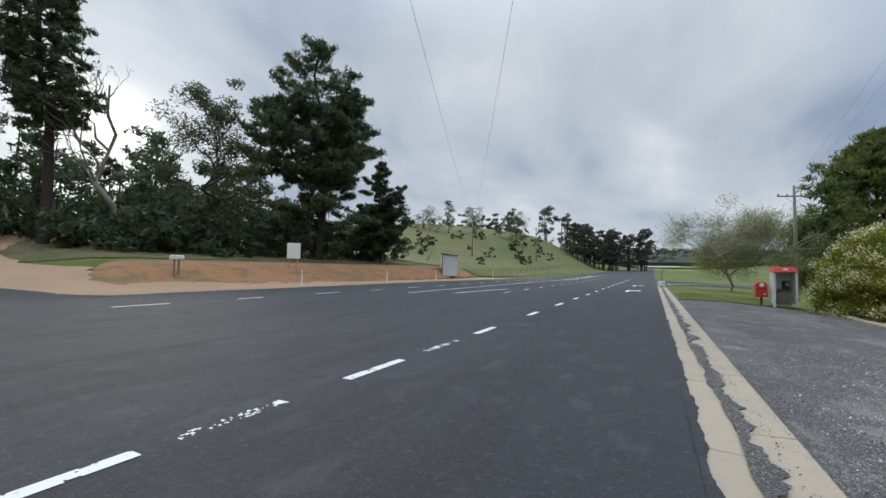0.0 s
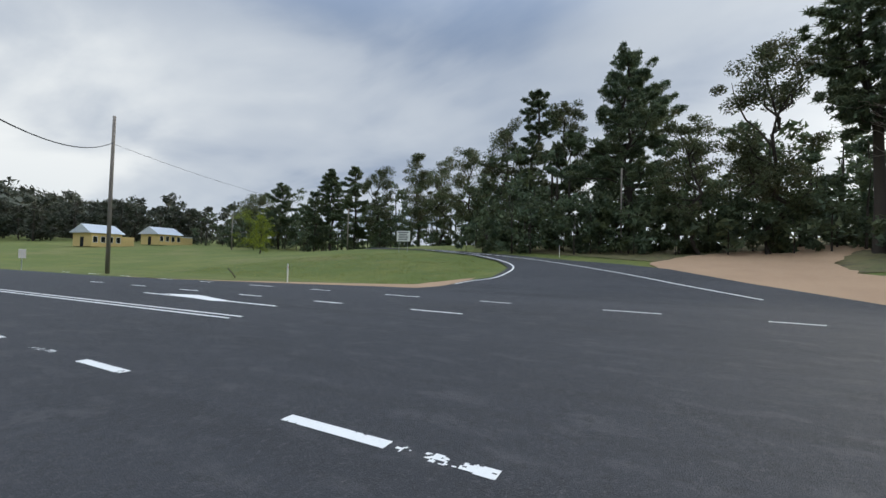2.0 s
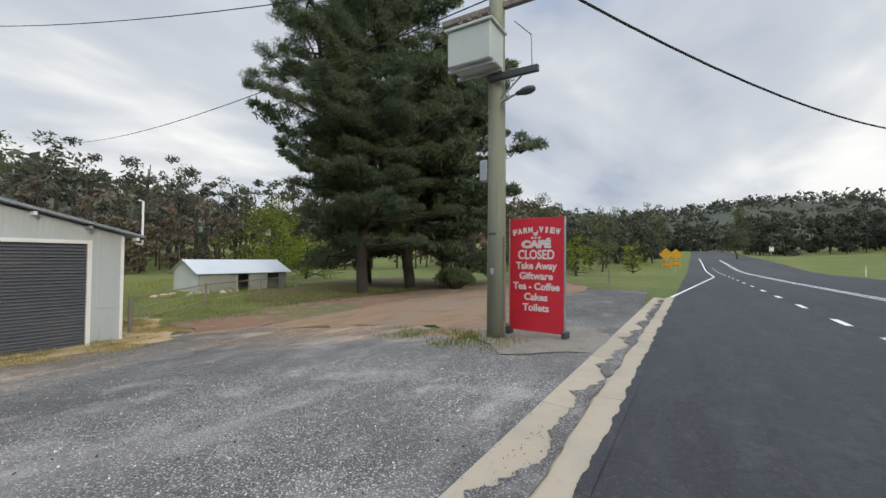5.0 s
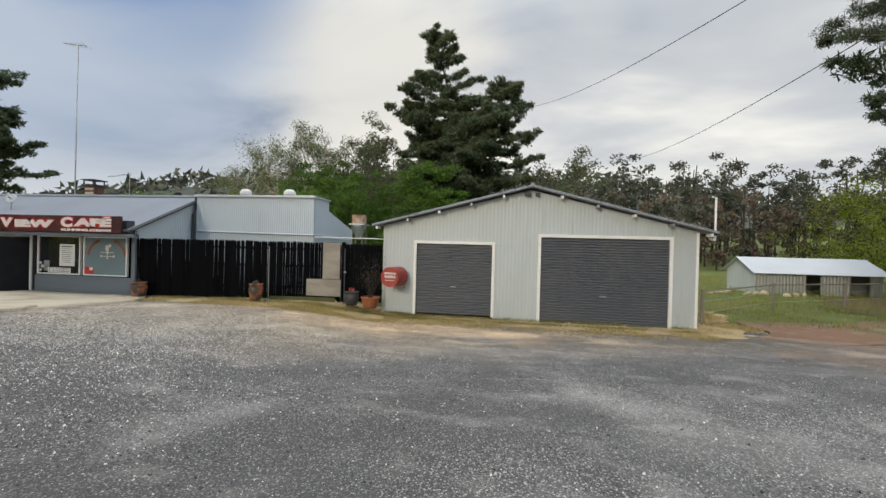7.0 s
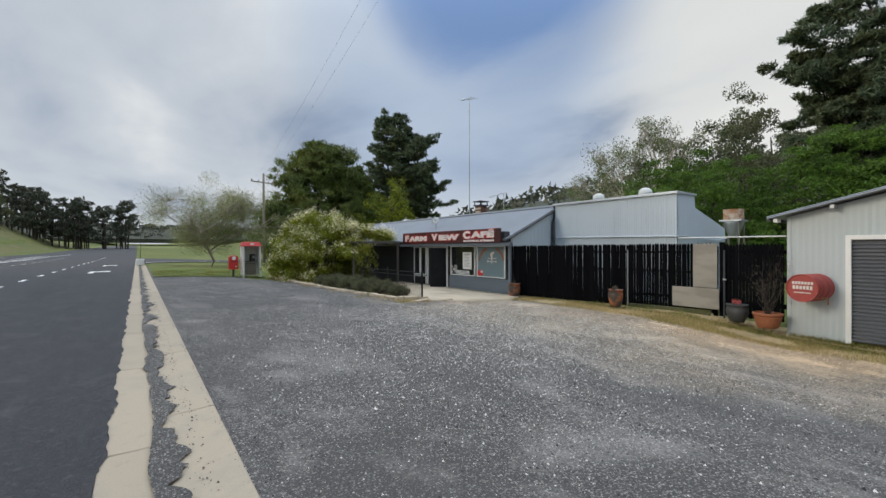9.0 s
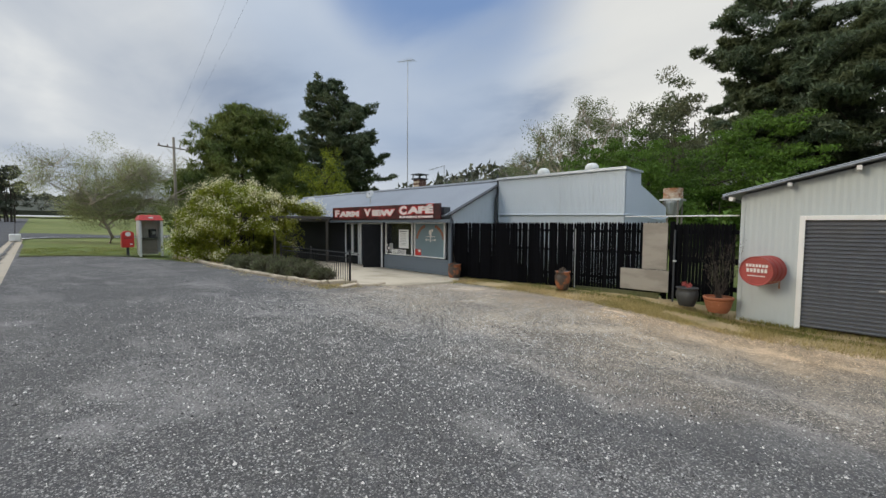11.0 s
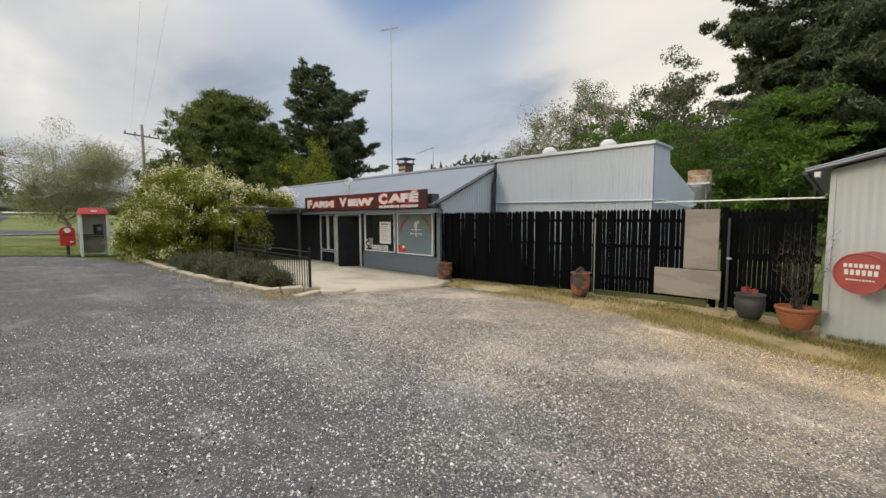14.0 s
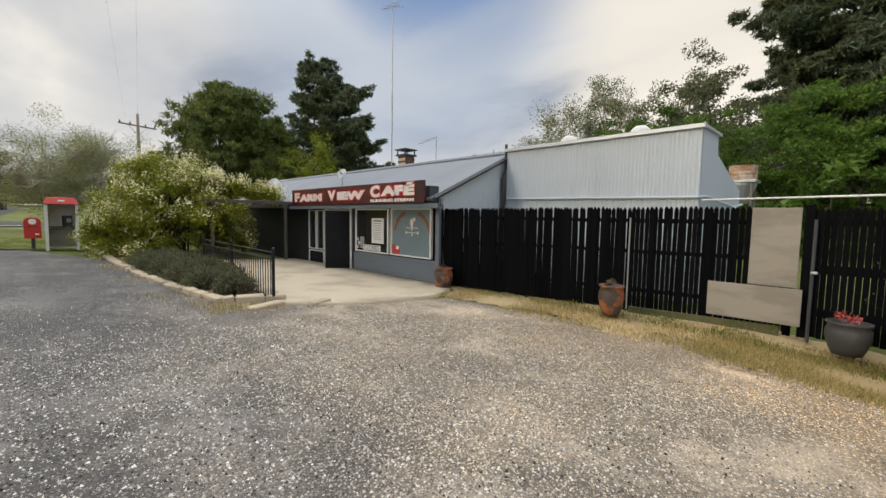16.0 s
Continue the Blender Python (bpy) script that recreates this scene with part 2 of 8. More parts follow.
M["black"] = mat("black_timber_stain", (0.0050, 0.0053, 0.0065), 0.95, bump=0.25, bump_scale=30, rnd=0.3, var=((5.0, 0.5, (0.005, 0.005, 0.006), 0.5, 0.7, (1, 1, 0.1)),), spec=0.05)
M["dark_trim"] = mat("dark_grey_trim", (0.055, 0.060, 0.068), 0.55, var=((4.0, 0.5, (0.08, 0.084, 0.09), 0.5, 0.7),))
M["board_blue"] = mat("blue_grey_weatherboard", (0.135, 0.165, 0.195), 0.6, rnd=0.08, var=((3.0, 0.5, (0.105, 0.125, 0.145), 0.48, 0.68, (1, 0.15, 1)), (20.0, 0.3, (0.19, 0.21, 0.22), 0.62, 0.75)))
M["door"] = mat("charcoal_door", (0.013, 0.014, 0.016), 0.75, spec=0.2, var=((3.0, 0.4, (0.026, 0.027, 0.03), 0.5, 0.7),))
# near-black tone of the front wall behind awning and pergola
M["dark_wall"] = mat("near_black_weatherboard", (0.022, 0.023, 0.026), 0.75, spec=0.25, var=((2.5, 0.5, (0.034, 0.034, 0.036), 0.48, 0.68, (1, 0.2, 1)),))
# near black in place of the dimness indoors
M["inside"] = mat("dim_interior", (0.010, 0.010, 0.010), 0.9, var=((2.0, 0.5, (0.02, 0.018, 0.016), 0.5, 0.7),))
M["sign"] = mat("maroon_sign", (0.165, 0.018, 0.020), 0.35, coat=0.2, var=((1.3, 0.85, (0.022, 0.010, 0.012), 0.40, 0.58), (4.0, 0.5, (0.17, 0.022, 0.022), 0.52, 0.7)))
M["sign_text"] = mat("cream_white_lettering", (0.86, 0.76, 0.72), 0.5, var=((5.0, 0.5, (0.80, 0.66, 0.60), 0.45, 0.65),))
M["red_board"] = mat("red_sign_board", (0.66, 0.024, 0.044), 0.45, var=((1.0, 0.4, (0.47, 0.020, 0.036), 0.45, 0.65), (9.0, 0.2, (0.58, 0.06, 0.07), 0.6, 0.75)))
M["offwhite"] = mat("off_white_lettering", (0.72, 0.68, 0.64), 0.6, var=((12.0, 0.35, (0.62, 0.52, 0.50), 0.52, 0.7),))
M["ply"] = mat("weathered_plywood", (0.34, 0.31, 0.265), 0.85, bump=0.15, bump_scale=20, rnd=0.08, var=((1.4, 0.7, (0.23, 0.205, 0.175), 0.45, 0.60, (0.8, 0.8, 2.5)), (9.0, 0.4, (0.34, 0.31, 0.27), 0.56, 0.72, (0.2, 0.2, 1.5))))
M["mossy"] = mat("mossy_board", (0.115, 0.115, 0.055), 0.95, bump=0.4, var=((4.0, 0.7, (0.07, 0.085, 0.03), 0.45, 0.62), (14.0, 0.5, (0.20, 0.18, 0.11), 0.55, 0.7)))
M["glass_sky"] = mat("window_glass", (0.02, 0.022, 0.025), 0.04, spec=0.9)
M["film"] = mat("frosted_blue_film", (0.165, 0.235, 0.265), 0.35, var=((1.2, 0.5, (0.14, 0.20, 0.225), 0.45, 0.65),), spec=0.6)
M["terracotta"] = mat("terracotta", (0.31, 0.112, 0.052), 0.8, bump=0.3, var=((5.0, 0.6, (0.33, 0.10, 0.045), 0.46, 0.66), (16.0, 0.5, (0.50, 0.24, 0.13), 0.58, 0.72)))
M["glaze"] = mat("dark_glazed_pot", (0.050, 0.052, 0.054), 0.6, var=((5.0, 0.6, (0.10, 0.10, 0.095), 0.5, 0.68),), coat=0.05)
M["rustglaze"] = mat("rust_and_grey_glaze", (0.36, 0.125, 0.055), 0.5, var=((2.6, 0.95, (0.055, 0.052, 0.046), 0.41, 0.47), (18.0, 0.4, (0.5, 0.2, 0.1), 0.58, 0.7)))
M["drum"] = mat("faded_red_drum", (0.36, 0.060, 0.050), 0.55, var=((3.0, 0.6, (0.28, 0.045, 0.04), 0.46, 0.64), (14.0, 0.5, (0.30, 0.13, 0.09), 0.58, 0.72)))
M["rust"] = mat("rusty_steel", (0.36, 0.16, 0.07), 0.85, bump=0.3, var=((2.5, 0.85, (0.55, 0.48, 0.38), 0.46, 0.58), (12.0, 0.6, (0.22, 0.085, 0.04), 0.52, 0.68)))
M["pole"] = mat("green_treated_pole", (0.27, 0.29, 0.215), 0.9, bump=0.35, bump_scale=14, var=((1.2, 0.7, (0.20, 0.21, 0.165), 0.44, 0.62, (3, 3, 0.3)), (9.0, 0.6, (0.35, 0.345, 0.28), 0.54, 0.70, (3, 3, 0.15))))
M["timber"] = mat("grey_timber_pole", (0.23, 0.205, 0.175), 0.9, bump=0.3, bump_scale=14, var=((3.0, 0.7, (0.155, 0.14, 0.12), 0.46, 0.64, (3, 3, 0.2)),))
M["old_timber"] = mat("dark_weathered_timber", (0.10, 0.090, 0.078), 0.9, bump=0.3, bump_scale=16, var=((3.0, 0.6, (0.065, 0.058, 0.05), 0.46, 0.64, (3, 3, 0.3)),))
M["galv"] = mat("galvanised_steel", (0.42, 0.44, 0.45), 0.45, 0.6, var=((6.0, 0.5, (0.33, 0.345, 0.35), 0.48, 0.66),))
M["xform"] = mat("pale_green_grey_paint", (0.47, 0.53, 0.50), 0.5, var=((3.0, 0.4, (0.40, 0.45, 0.42), 0.5, 0.7),))
M["wire"] = mat("black_cable", (0.018, 0.018, 0.020), 0.6, var=((9.0, 0.3, (0.03, 0.03, 0.03), 0.5, 0.7),))
M["porcelain"] = mat("brown_porcelain", (0.085, 0.038, 0.03), 0.25, var=((9.0, 0.3, (0.11, 0.05, 0.04), 0.5, 0.7),))
M["iron"] = mat("black_wrought_iron", (0.014, 0.014, 0.016), 0.5, 0.3, var=((12.0, 0.4, (0.035, 0.03, 0.028), 0.56, 0.7),))
M["stone"] = mat("pale_sandstone", (0.50, 0.415, 0.30), 0.9, bump=0.5, bump_scale=20, rnd=0.15, var=((3.0, 0.6, (0.38, 0.31, 0.22), 0.46, 0.64), (20.0, 0.4, (0.58, 0.51, 0.40), 0.56, 0.7)))
M["brick"] = mat("brown_red_brick", (0.17, 0.088, 0.066), 0.9, bump=0.3, rnd=0.2, var=((9.0, 0.6, (0.16, 0.08, 0.06), 0.48, 0.66),))
M["red_paint"] = mat("bright_red_paint", (0.58, 0.035, 0.030), 0.4, var=((3.0, 0.4, (0.48, 0.03, 0.028), 0.48, 0.68),))
M["booth"] = mat("pale_grey_booth_paint", (0.72, 0.73, 0.70), 0.5, var=((3.0, 0.4, (0.50, 0.51, 0.47), 0.5, 0.7),))
M["yellow"] = mat("cream_yellow_wall", (0.62, 0.47, 0.20), 0.75, var=((0.6, 0.4, (0.54, 0.40, 0.16), 0.46, 0.66), (6.0, 0.25, (0.68, 0.55, 0.28), 0.58, 0.72)))
M["warn"] = mat("yellow_warning_face", (0.72, 0.36, 0.02), 0.5, var=((2.0, 0.3, (0.64, 0.30, 0.02), 0.5, 0.7),))
M["bark"] = mat("dark_bark", (0.046, 0.038, 0.031), 0.95, bump=0.8, bump_scale=7, var=((2.5, 0.7, (0.045, 0.036, 0.028), 0.46, 0.64, (2, 2, 0.4)), (12.0, 0.4, (0.12, 0.10, 0.08), 0.58, 0.7)))
M["pale_bark"] = mat("pale_gum_bark", (0.34, 0.30, 0.25), 0.9, bump=0.4, bump_scale=5, var=((2.0, 0.7, (0.20, 0.17, 0.14), 0.47, 0.64, (1, 1, 0.4)),))
M["pine"] = leaf_mat("pine_needles", (0.084, 0.120, 0.072), (0.118, 0.138, 0.064), 0.4)
M["gum"] = leaf_mat("gum_leaves", (0.080, 0.105, 0.052), (0.118, 0.112, 0.060))
M["cypress"] = leaf_mat("cypress_sprays", (0.100, 0.145, 0.042), (0.16, 0.185, 0.046), 0.4)
M["maple"] = leaf_mat("fresh_green_leaves", (0.078, 0.152, 0.024), (0.105, 0.18, 0.030), 0.45)
M["spring"] = leaf_mat("yellow_green_spring_leaves", (0.235, 0.275, 0.030), (0.19, 0.24, 0.034), 0.5)
M["willow_leaf"] = leaf_mat("pale_new_leaves", (0.24, 0.26, 0.13), (0.19, 0.22, 0.10), 0.45)
M["sage"] = leaf_mat("pale_sage_leaves", (0.150, 0.180, 0.085), (0.115, 0.145, 0.066), 0.4)
M["rose_leaf"] = leaf_mat("rose_leaves", (0.21, 0.24, 0.028), (0.28, 0.285, 0.040), 0.55)
M["petal"] = mat("cream_petals", (0.86, 0.80, 0.50), 0.7, island=0.12, var=((9.0, 0.4, (0.80, 0.72, 0.42), 0.5, 0.7),))
M["lavender"] = leaf_mat("lavender_foliage", (0.17, 0.19, 0.095), (0.19, 0.17, 0.13), 0.35)
M["lawn_blade"] = leaf_mat("grass_blades", (0.17, 0.205, 0.045), (0.32, 0.27, 0.095), 0.35)
M["dry_blade"] = leaf_mat("dry_grass_blades", (0.54, 0.42, 0.20), (0.38, 0.32, 0.12), 0.35)
M["bark_red"] = leaf_mat("bare_russet_twigs", (0.110, 0.082, 0.062), (0.092, 0.086, 0.052), 0.2)
M["farwood"] = leaf_mat("distant_woodland", (0.060, 0.074, 0.052), (0.085, 0.082, 0.062), 0.25)


def chips(material, layers, patch=0.5):
    """Lays crushed stone into a ground surface: cells of which some are pale and some dark, with raised middles, denser in patches."""
    nt = material.node_tree
    N, L = nt.nodes.new, nt.links.new
    bsdf = nt.nodes["Principled BSDF"]
    cur = bsdf.inputs["Base Color"].links[0].from_socket
    tc = N("ShaderNodeTexCoord")
    big = N("ShaderNodeTexNoise")
    big.inputs["Scale"].default_value, big.inputs["Detail"].default_value = patch, 5
    L(tc.outputs["Object"], big.inputs["Vector"])
    dens = N("ShaderNodeMapRange")
    dens.inputs[1].default_value, dens.inputs[2].default_value, dens.inputs[3].default_value, dens.inputs[4].default_value = 0.38, 0.62, 0.45, 1.0
    L(big.outputs["Fac"], dens.inputs[0])
    normal = bsdf.inputs["Normal"].links[0].from_socket if bsdf.inputs["Normal"].links else None
    for scale, share, amount, colour in layers:
        vo = N("ShaderNodeTexVoronoi")
        vo.inputs["Scale"].default_value = scale
        L(tc.outputs["Object"], vo.inputs["Vector"])
        sep = N("ShaderNodeSeparateColor")
        L(vo.outputs["Color"], sep.inputs[0])
        pick = N("ShaderNodeMapRange")
        pick.inputs[1].default_value, pick.inputs[2].default_value = 1 - share, 1 - share * 0.45
        L(sep.outputs[0], pick.inputs[0])
        core = N("ShaderNodeMapRange")
        core.inputs[1].default_value, core.inputs[2].default_value, core.inputs[3].default_value, core.inputs[4].default_value = 0.30, 0.52, amount, 0.0
        L(vo.outputs["Distance"], core.inputs[0])
        f = N("ShaderNodeMath")
        f.operation = "MULTIPLY"
        L(pick.outputs[0], f.inputs[0])
        L(core.outputs[0], f.inputs[1])
        g = N("ShaderNodeMath")
        g.operation = "MULTIPLY"
        L(f.outputs[0], g.inputs[0])
        L(dens.outputs[0], g.inputs[1])
        x = N("ShaderNodeMix")
        x.data_type = "RGBA"
        L(g.outputs[0], x.inputs[0])
        L(cur, x.inputs[6])
        x.inputs[7].default_value = (*colour, 1)
        cur = x.outputs[2]
        b = N("ShaderNodeBump")
        b.invert = True
        b.inputs["Strength"].default_value, b.inputs["Distance"].default_value = 0.5, 0.5 / scale
        L(vo.outputs["Distance"], b.inputs["Height"])
        if normal:
            L(normal, b.inputs["Normal"])
        normal = b.outputs[0]
    L(cur, bsdf.inputs["Base Color"])
    L(normal, bsdf.inputs["Normal"])


chips(M["gravel"], ((75.0, 0.65, 0.95, (0.026, 0.026, 0.028)), (52.0, 0.36, 0.85, (0.36, 0.34, 0.315)), (100.0, 0.5, 0.9, (0.36, 0.34, 0.315)), (58.0, 0.24, 0.85, (0.56, 0.54, 0.50))))
chips(M["asphalt"], ((95.0, 0.30, 0.6, (0.16, 0.155, 0.15)), (120.0, 0.4, 0.6, (0.02, 0.02, 0.022))), 0.8)
chips(M["pale_gravel"], ((60.0, 0.45, 0.7, (0.09, 0.085, 0.08)), (55.0, 0.3, 0.8, (0.62, 0.58, 0.52))))


def drift(material, centre, scale, colour):
    """Lets the gravel grow paler and warmer round a place, with an uneven fade."""
    nt = material.node_tree
    N, L = nt.nodes.new, nt.links.new
    bsdf = nt.nodes["Principled BSDF"]
    cur = bsdf.inputs["Base Color"].links[0].from_socket
    tc = N("ShaderNodeTexCoord")
    sub = N("ShaderNodeVectorMath")
    sub.operation = "SUBTRACT"
    sub.inputs[1].default_value = centre
    L(tc.outputs["Object"], sub.inputs[0])
    mul = N("ShaderNodeVectorMath")
    mul.operation = "MULTIPLY"
    mul.inputs[1].default_value = scale
    L(sub.outputs[0], mul.inputs[0])
    ln = N("ShaderNodeVectorMath")
    ln.operation = "LENGTH"
    L(mul.outputs[0], ln.inputs[0])
    n = N("ShaderNodeTexNoise")
    n.inputs["Scale"].default_value, n.inputs["Detail"].default_value = 0.9, 6
    L(tc.outputs["Object"], n.inputs["Vector"])
    add = N("ShaderNodeMath")
    add.operation = "MULTIPLY_ADD"
    L(n.outputs["Fac"], add.inputs[0])
    add.inputs[1].default_value = 1.1
    L(ln.outputs["Value"], add.inputs[2])
    r = N("ShaderNodeMapRange")
    r.interpolation_type = "SMOOTHSTEP"
    r.inputs[1].default_value, r.inputs[2].default_value, r.inputs[3].default_value, r.inputs[4].default_value = 0.9, 1.8, 0.8, 0.0
    L(add.outputs[0], r.inputs[0])
    x = N("ShaderNodeMix")
    x.data_type, x.blend_type = "RGBA", "MULTIPLY"
    L(r.outputs[0], x.inputs[0])
    L(cur, x.inputs[6])
    x.inputs[7].default_value = (*colour, 1)
    x.clamp_result = False
    L(x.outputs[2], bsdf.inputs["Base Color"])


drift(M["gravel"], (9.6, 6.4, 0), (0.27, 0.12, 0), (2.5, 2.1, 1.60))
drift(M["gravel"], (3.6, -6.0, 0), (0.28, 0.14, 0), (1.6, 1.6, 1.58))
drift(M["gravel"], (8.6, -9.6, 0), (0.30, 0.26, 0), (2.7, 1.85, 1.15))
drift(M["gravel"], (11.0, 0.5, 0), (0.42, 0.12, 0), (1.55, 1.32, 1.05))


# ---- building helpers ----
def link_mesh(name, verts, faces, material, parent=None, smooth=False):
    me = bpy.data.meshes.new(name)
    me.from_pydata(verts, [], faces)
    me.materials.append(material)
    if smooth:
        me.shade_smooth()
    ob = new(name, me)
    ob.parent = parent
    return ob


def part(name, bm, material, parent=None, label="", smooth=False):
    me = bpy.data.meshes.new(name)
    bm.to_mesh(me)
    bm.free()
    me.materials.append(material)
    if smooth:
        me.shade_smooth()
    ob = new(name, me)
    ob.parent = parent
    if label:
        ob["label"] = label
    return ob


def thing(name, label, category, at=(0, 0, 0), group="", kind="", rz=0):
    ob = tagged(new(name), label, category, group, kind)
    ob.empty_display_size = 0.2
    ob.matrix_basis = pose(*at, 0, 0, rz)
    return ob


def box(bm, lo, hi, bevel=0.0, m=None):
    """A box from corner lo to corner hi with its edges eased."""
    lo, hi = Vector(lo), Vector(hi)
    geo = bmesh.ops.create_cube(bm, size=1.0)["verts"]
    for v in geo:
        v.co = Vector([lo[i] + (v.co[i] + 0.5) * (hi[i] - lo[i]) for i in range(3)])
    if bevel:
        edges = list({e for v in geo for e in v.link_edges})
        geo = bmesh.ops.bevel(bm, geom=edges, offset=bevel, segments=1, affect="EDGES", profile=0.5)["verts"]
    if m is not None:
        bmesh.ops.transform(bm, matrix=m, verts=[v for v in geo if v.is_valid])
    return bm


def boxes(*rows, bevel=0.004):
    bm = bmesh.new()
    for lo, hi in rows:
        box(bm, lo, hi, bevel)
    return bm


def lathe(profile, segments=24, bm=None, at=(0, 0, 0)):
    """Turns a profile of (radius, height) about the z axis."""
    bm = bm or bmesh.new()
    rings = []
    for r, z in profile:
        if r < 1e-5:
            rings.append([bm.verts.new((at[0], at[1], at[2] + z))])
        else:
            rings.append([bm.verts.new((at[0] + r * math.cos(a), at[1] + r * math.sin(a), at[2] + z)) for a in (math.tau * i / segments for i in range(segments))])
    for a, b in zip(rings, rings[1:]):
        for i in range(segments):
            j = (i + 1) % segments
            if len(a) == 1 and len(b) > 1:
                bm.faces.new((a[0], b[j], b[i]))
            elif len(b) == 1 and len(a) > 1:
                bm.faces.new((a[i], a[j], b[0]))
            elif len(a) > 1:
                bm.faces.new((a[i], a[j], b[j], b[i]))
    bmesh.ops.recalc_face_normals(bm, faces=bm.faces[:])
    return bm


def tube(points, radii, sides=8, bm=None, cap=True):
    """A tapered round bar along points."""
    bm = bm or bmesh.new()
    points = [Vector(p) for p in points]
    if isinstance(radii, (int, float)):
        radii = [radii] * len(points)
    rings = []
    for i, p in enumerate(points):
        d = (points[min(i + 1, len(points) - 1)] - points[max(i - 1, 0)]).normalized()
        u = d.cross(Vector((0, 0, 1)) if abs(d.z) < 0.95 else Vector((1, 0, 0))).normalized()
        v = d.cross(u)
        rings.append([bm.verts.new(p + (u * math.cos(a) + v * math.sin(a)) * radii[i]) for a in (math.tau * k / sides for k in range(sides))])
    for a, b in zip(rings, rings[1:]):
        for k in range(sides):
            bm.faces.new((a[k], a[(k + 1) % sides], b[(k + 1) % sides], b[k]))
    if cap:
        bm.faces.new(rings[0][::-1])
        bm.faces.new(rings[-1])
    return bm


def text_mesh(body, size, material, name="lettering", parent=None, m=None, extrude=0.004, shear=0.0, space=1.0, bold=0.0, width=None, label=""):
    """Lettering in the built-in font as a mesh, centred, in its own xy plane."""
    cu = bpy.data.curves.new(name, "FONT")
    cu.body, cu.size, cu.extrude, cu.align_x, cu.align_y = body, size, extrude, "CENTER", "CENTER"
    cu.shear, cu.space_character, cu.offset, cu.resolution_u = shear, space, bold, 3
    tmp = bpy.data.objects.new(name, cu)
    scene.collection.objects.link(tmp)
    me = bpy.data.meshes.new_from_object(tmp.evaluated_get(bpy.context.evaluated_depsgraph_get()))
    bpy.data.objects.remove(tmp)
    me.materials.clear()
    me.materials.append(material)
    xs = [v.co.x for v in me.vertices]
    if width and xs:
        k = width / (max(xs) - min(xs))
        me.transform(Matrix.Diagonal((k, 1, 1, 1)))
    if m is not None:
        me.transform(m)
    ob = new(name, me)
    ob.parent = parent
    if label:
        ob["label"] = label
    return ob


FACE_WEST = Matrix(((0, 0, -1, 0), (-1, 0, 0, 0), (0, 1, 0, 0), (0, 0, 0, 1)))  # reads from the west: right is -y, up is z
FACE_NORTH = Matrix(((-1, 0, 0, 0), (0, 0, 1, 0), (0, 1, 0, 0), (0, 0, 0, 1)))  # reads from the north: right is -x, up is z


# ---- the lie of the land ----
def smooth01(x):
    x = min(max(x, 0.0), 1.0)
    return x * x * (3 - 2 * x)


def land(x, y):
    """Height of the ground."""
    h = 0.0
    if x < -22.5:  # rising ground west of the highway, with a cut bank in the north
        d = -x - 22.5
        bank = smooth01((y - 9.0) / 6.0)
        slope = 0.105 * min(d, 42.0) + 0.045 * max(d - 42.0, 0.0)
        cut = 1.45 * smooth01((d - 1.2) / 3.6) + 0.085 * max(d - 4.5, 0.0) * (1.0 if d < 60 else 60 / d)
        south = smooth01((-y - 25.0) / 60.0)
        h += slope * (1 - bank) * (1 - 0.45 * south) + cut * bank
        h += 11.0 * math.exp(-(((x + 95) / 60) ** 2) - ((y - 150) / 70) ** 2) * smooth01(d / 30)
    if x > 1.6:  # forecourt falls to the buildings
        fall = 0.32 + 0.26 * smooth01((6.5 - y) / 4.0)
        if y < -6 and x < 20:
            fall *= 1 - 0.75 * smooth01((-6 - y) / 8.0) * (1 - smooth01((x - 8) / 12.0))
        h -= fall * smooth01((x - 1.0) / 14.0) * 1.28 if x < 12.4 else fall * 1.05
        h += 0.10 * min(max(x - 52.0, 0.0), 120.0) * smooth01((x - 50) / 40.0)
    if y < -62:
        h += 0.034 * (-y - 62.0) * smooth01((-y - 55) / 40.0)
    if y > 75:
        h += 0.012 * (y - 75.0)
        h += 8.5 * math.exp(-(((x + 48) / 44) ** 2) - ((y - 205) / 62) ** 2) * smooth01((y - 75) / 60) * smooth01((-x - 15) / 36)
    return h


def sheet(name, xs, ys, material, lift=0.0, mask=None, parent=None):
    """A sheet that lies on the land over the grid xs, ys."""
    verts, faces, at = [], [], {}
    for i, x in enumerate(xs):
        for j, y in enumerate(ys):
            at[i, j] = len(verts)
            verts.append((x, y, land(x, y) + lift))
    for i in range(len(xs) - 1):
        for j in range(len(ys) - 1):
            if mask is None or mask((xs[i] + xs[i + 1]) / 2, (ys[j] + ys[j + 1]) / 2):
                faces.append((at[i, j], at[i + 1, j], at[i + 1, j + 1], at[i, j + 1]))
    return link_mesh(name, verts, faces, material, parent, smooth=True)


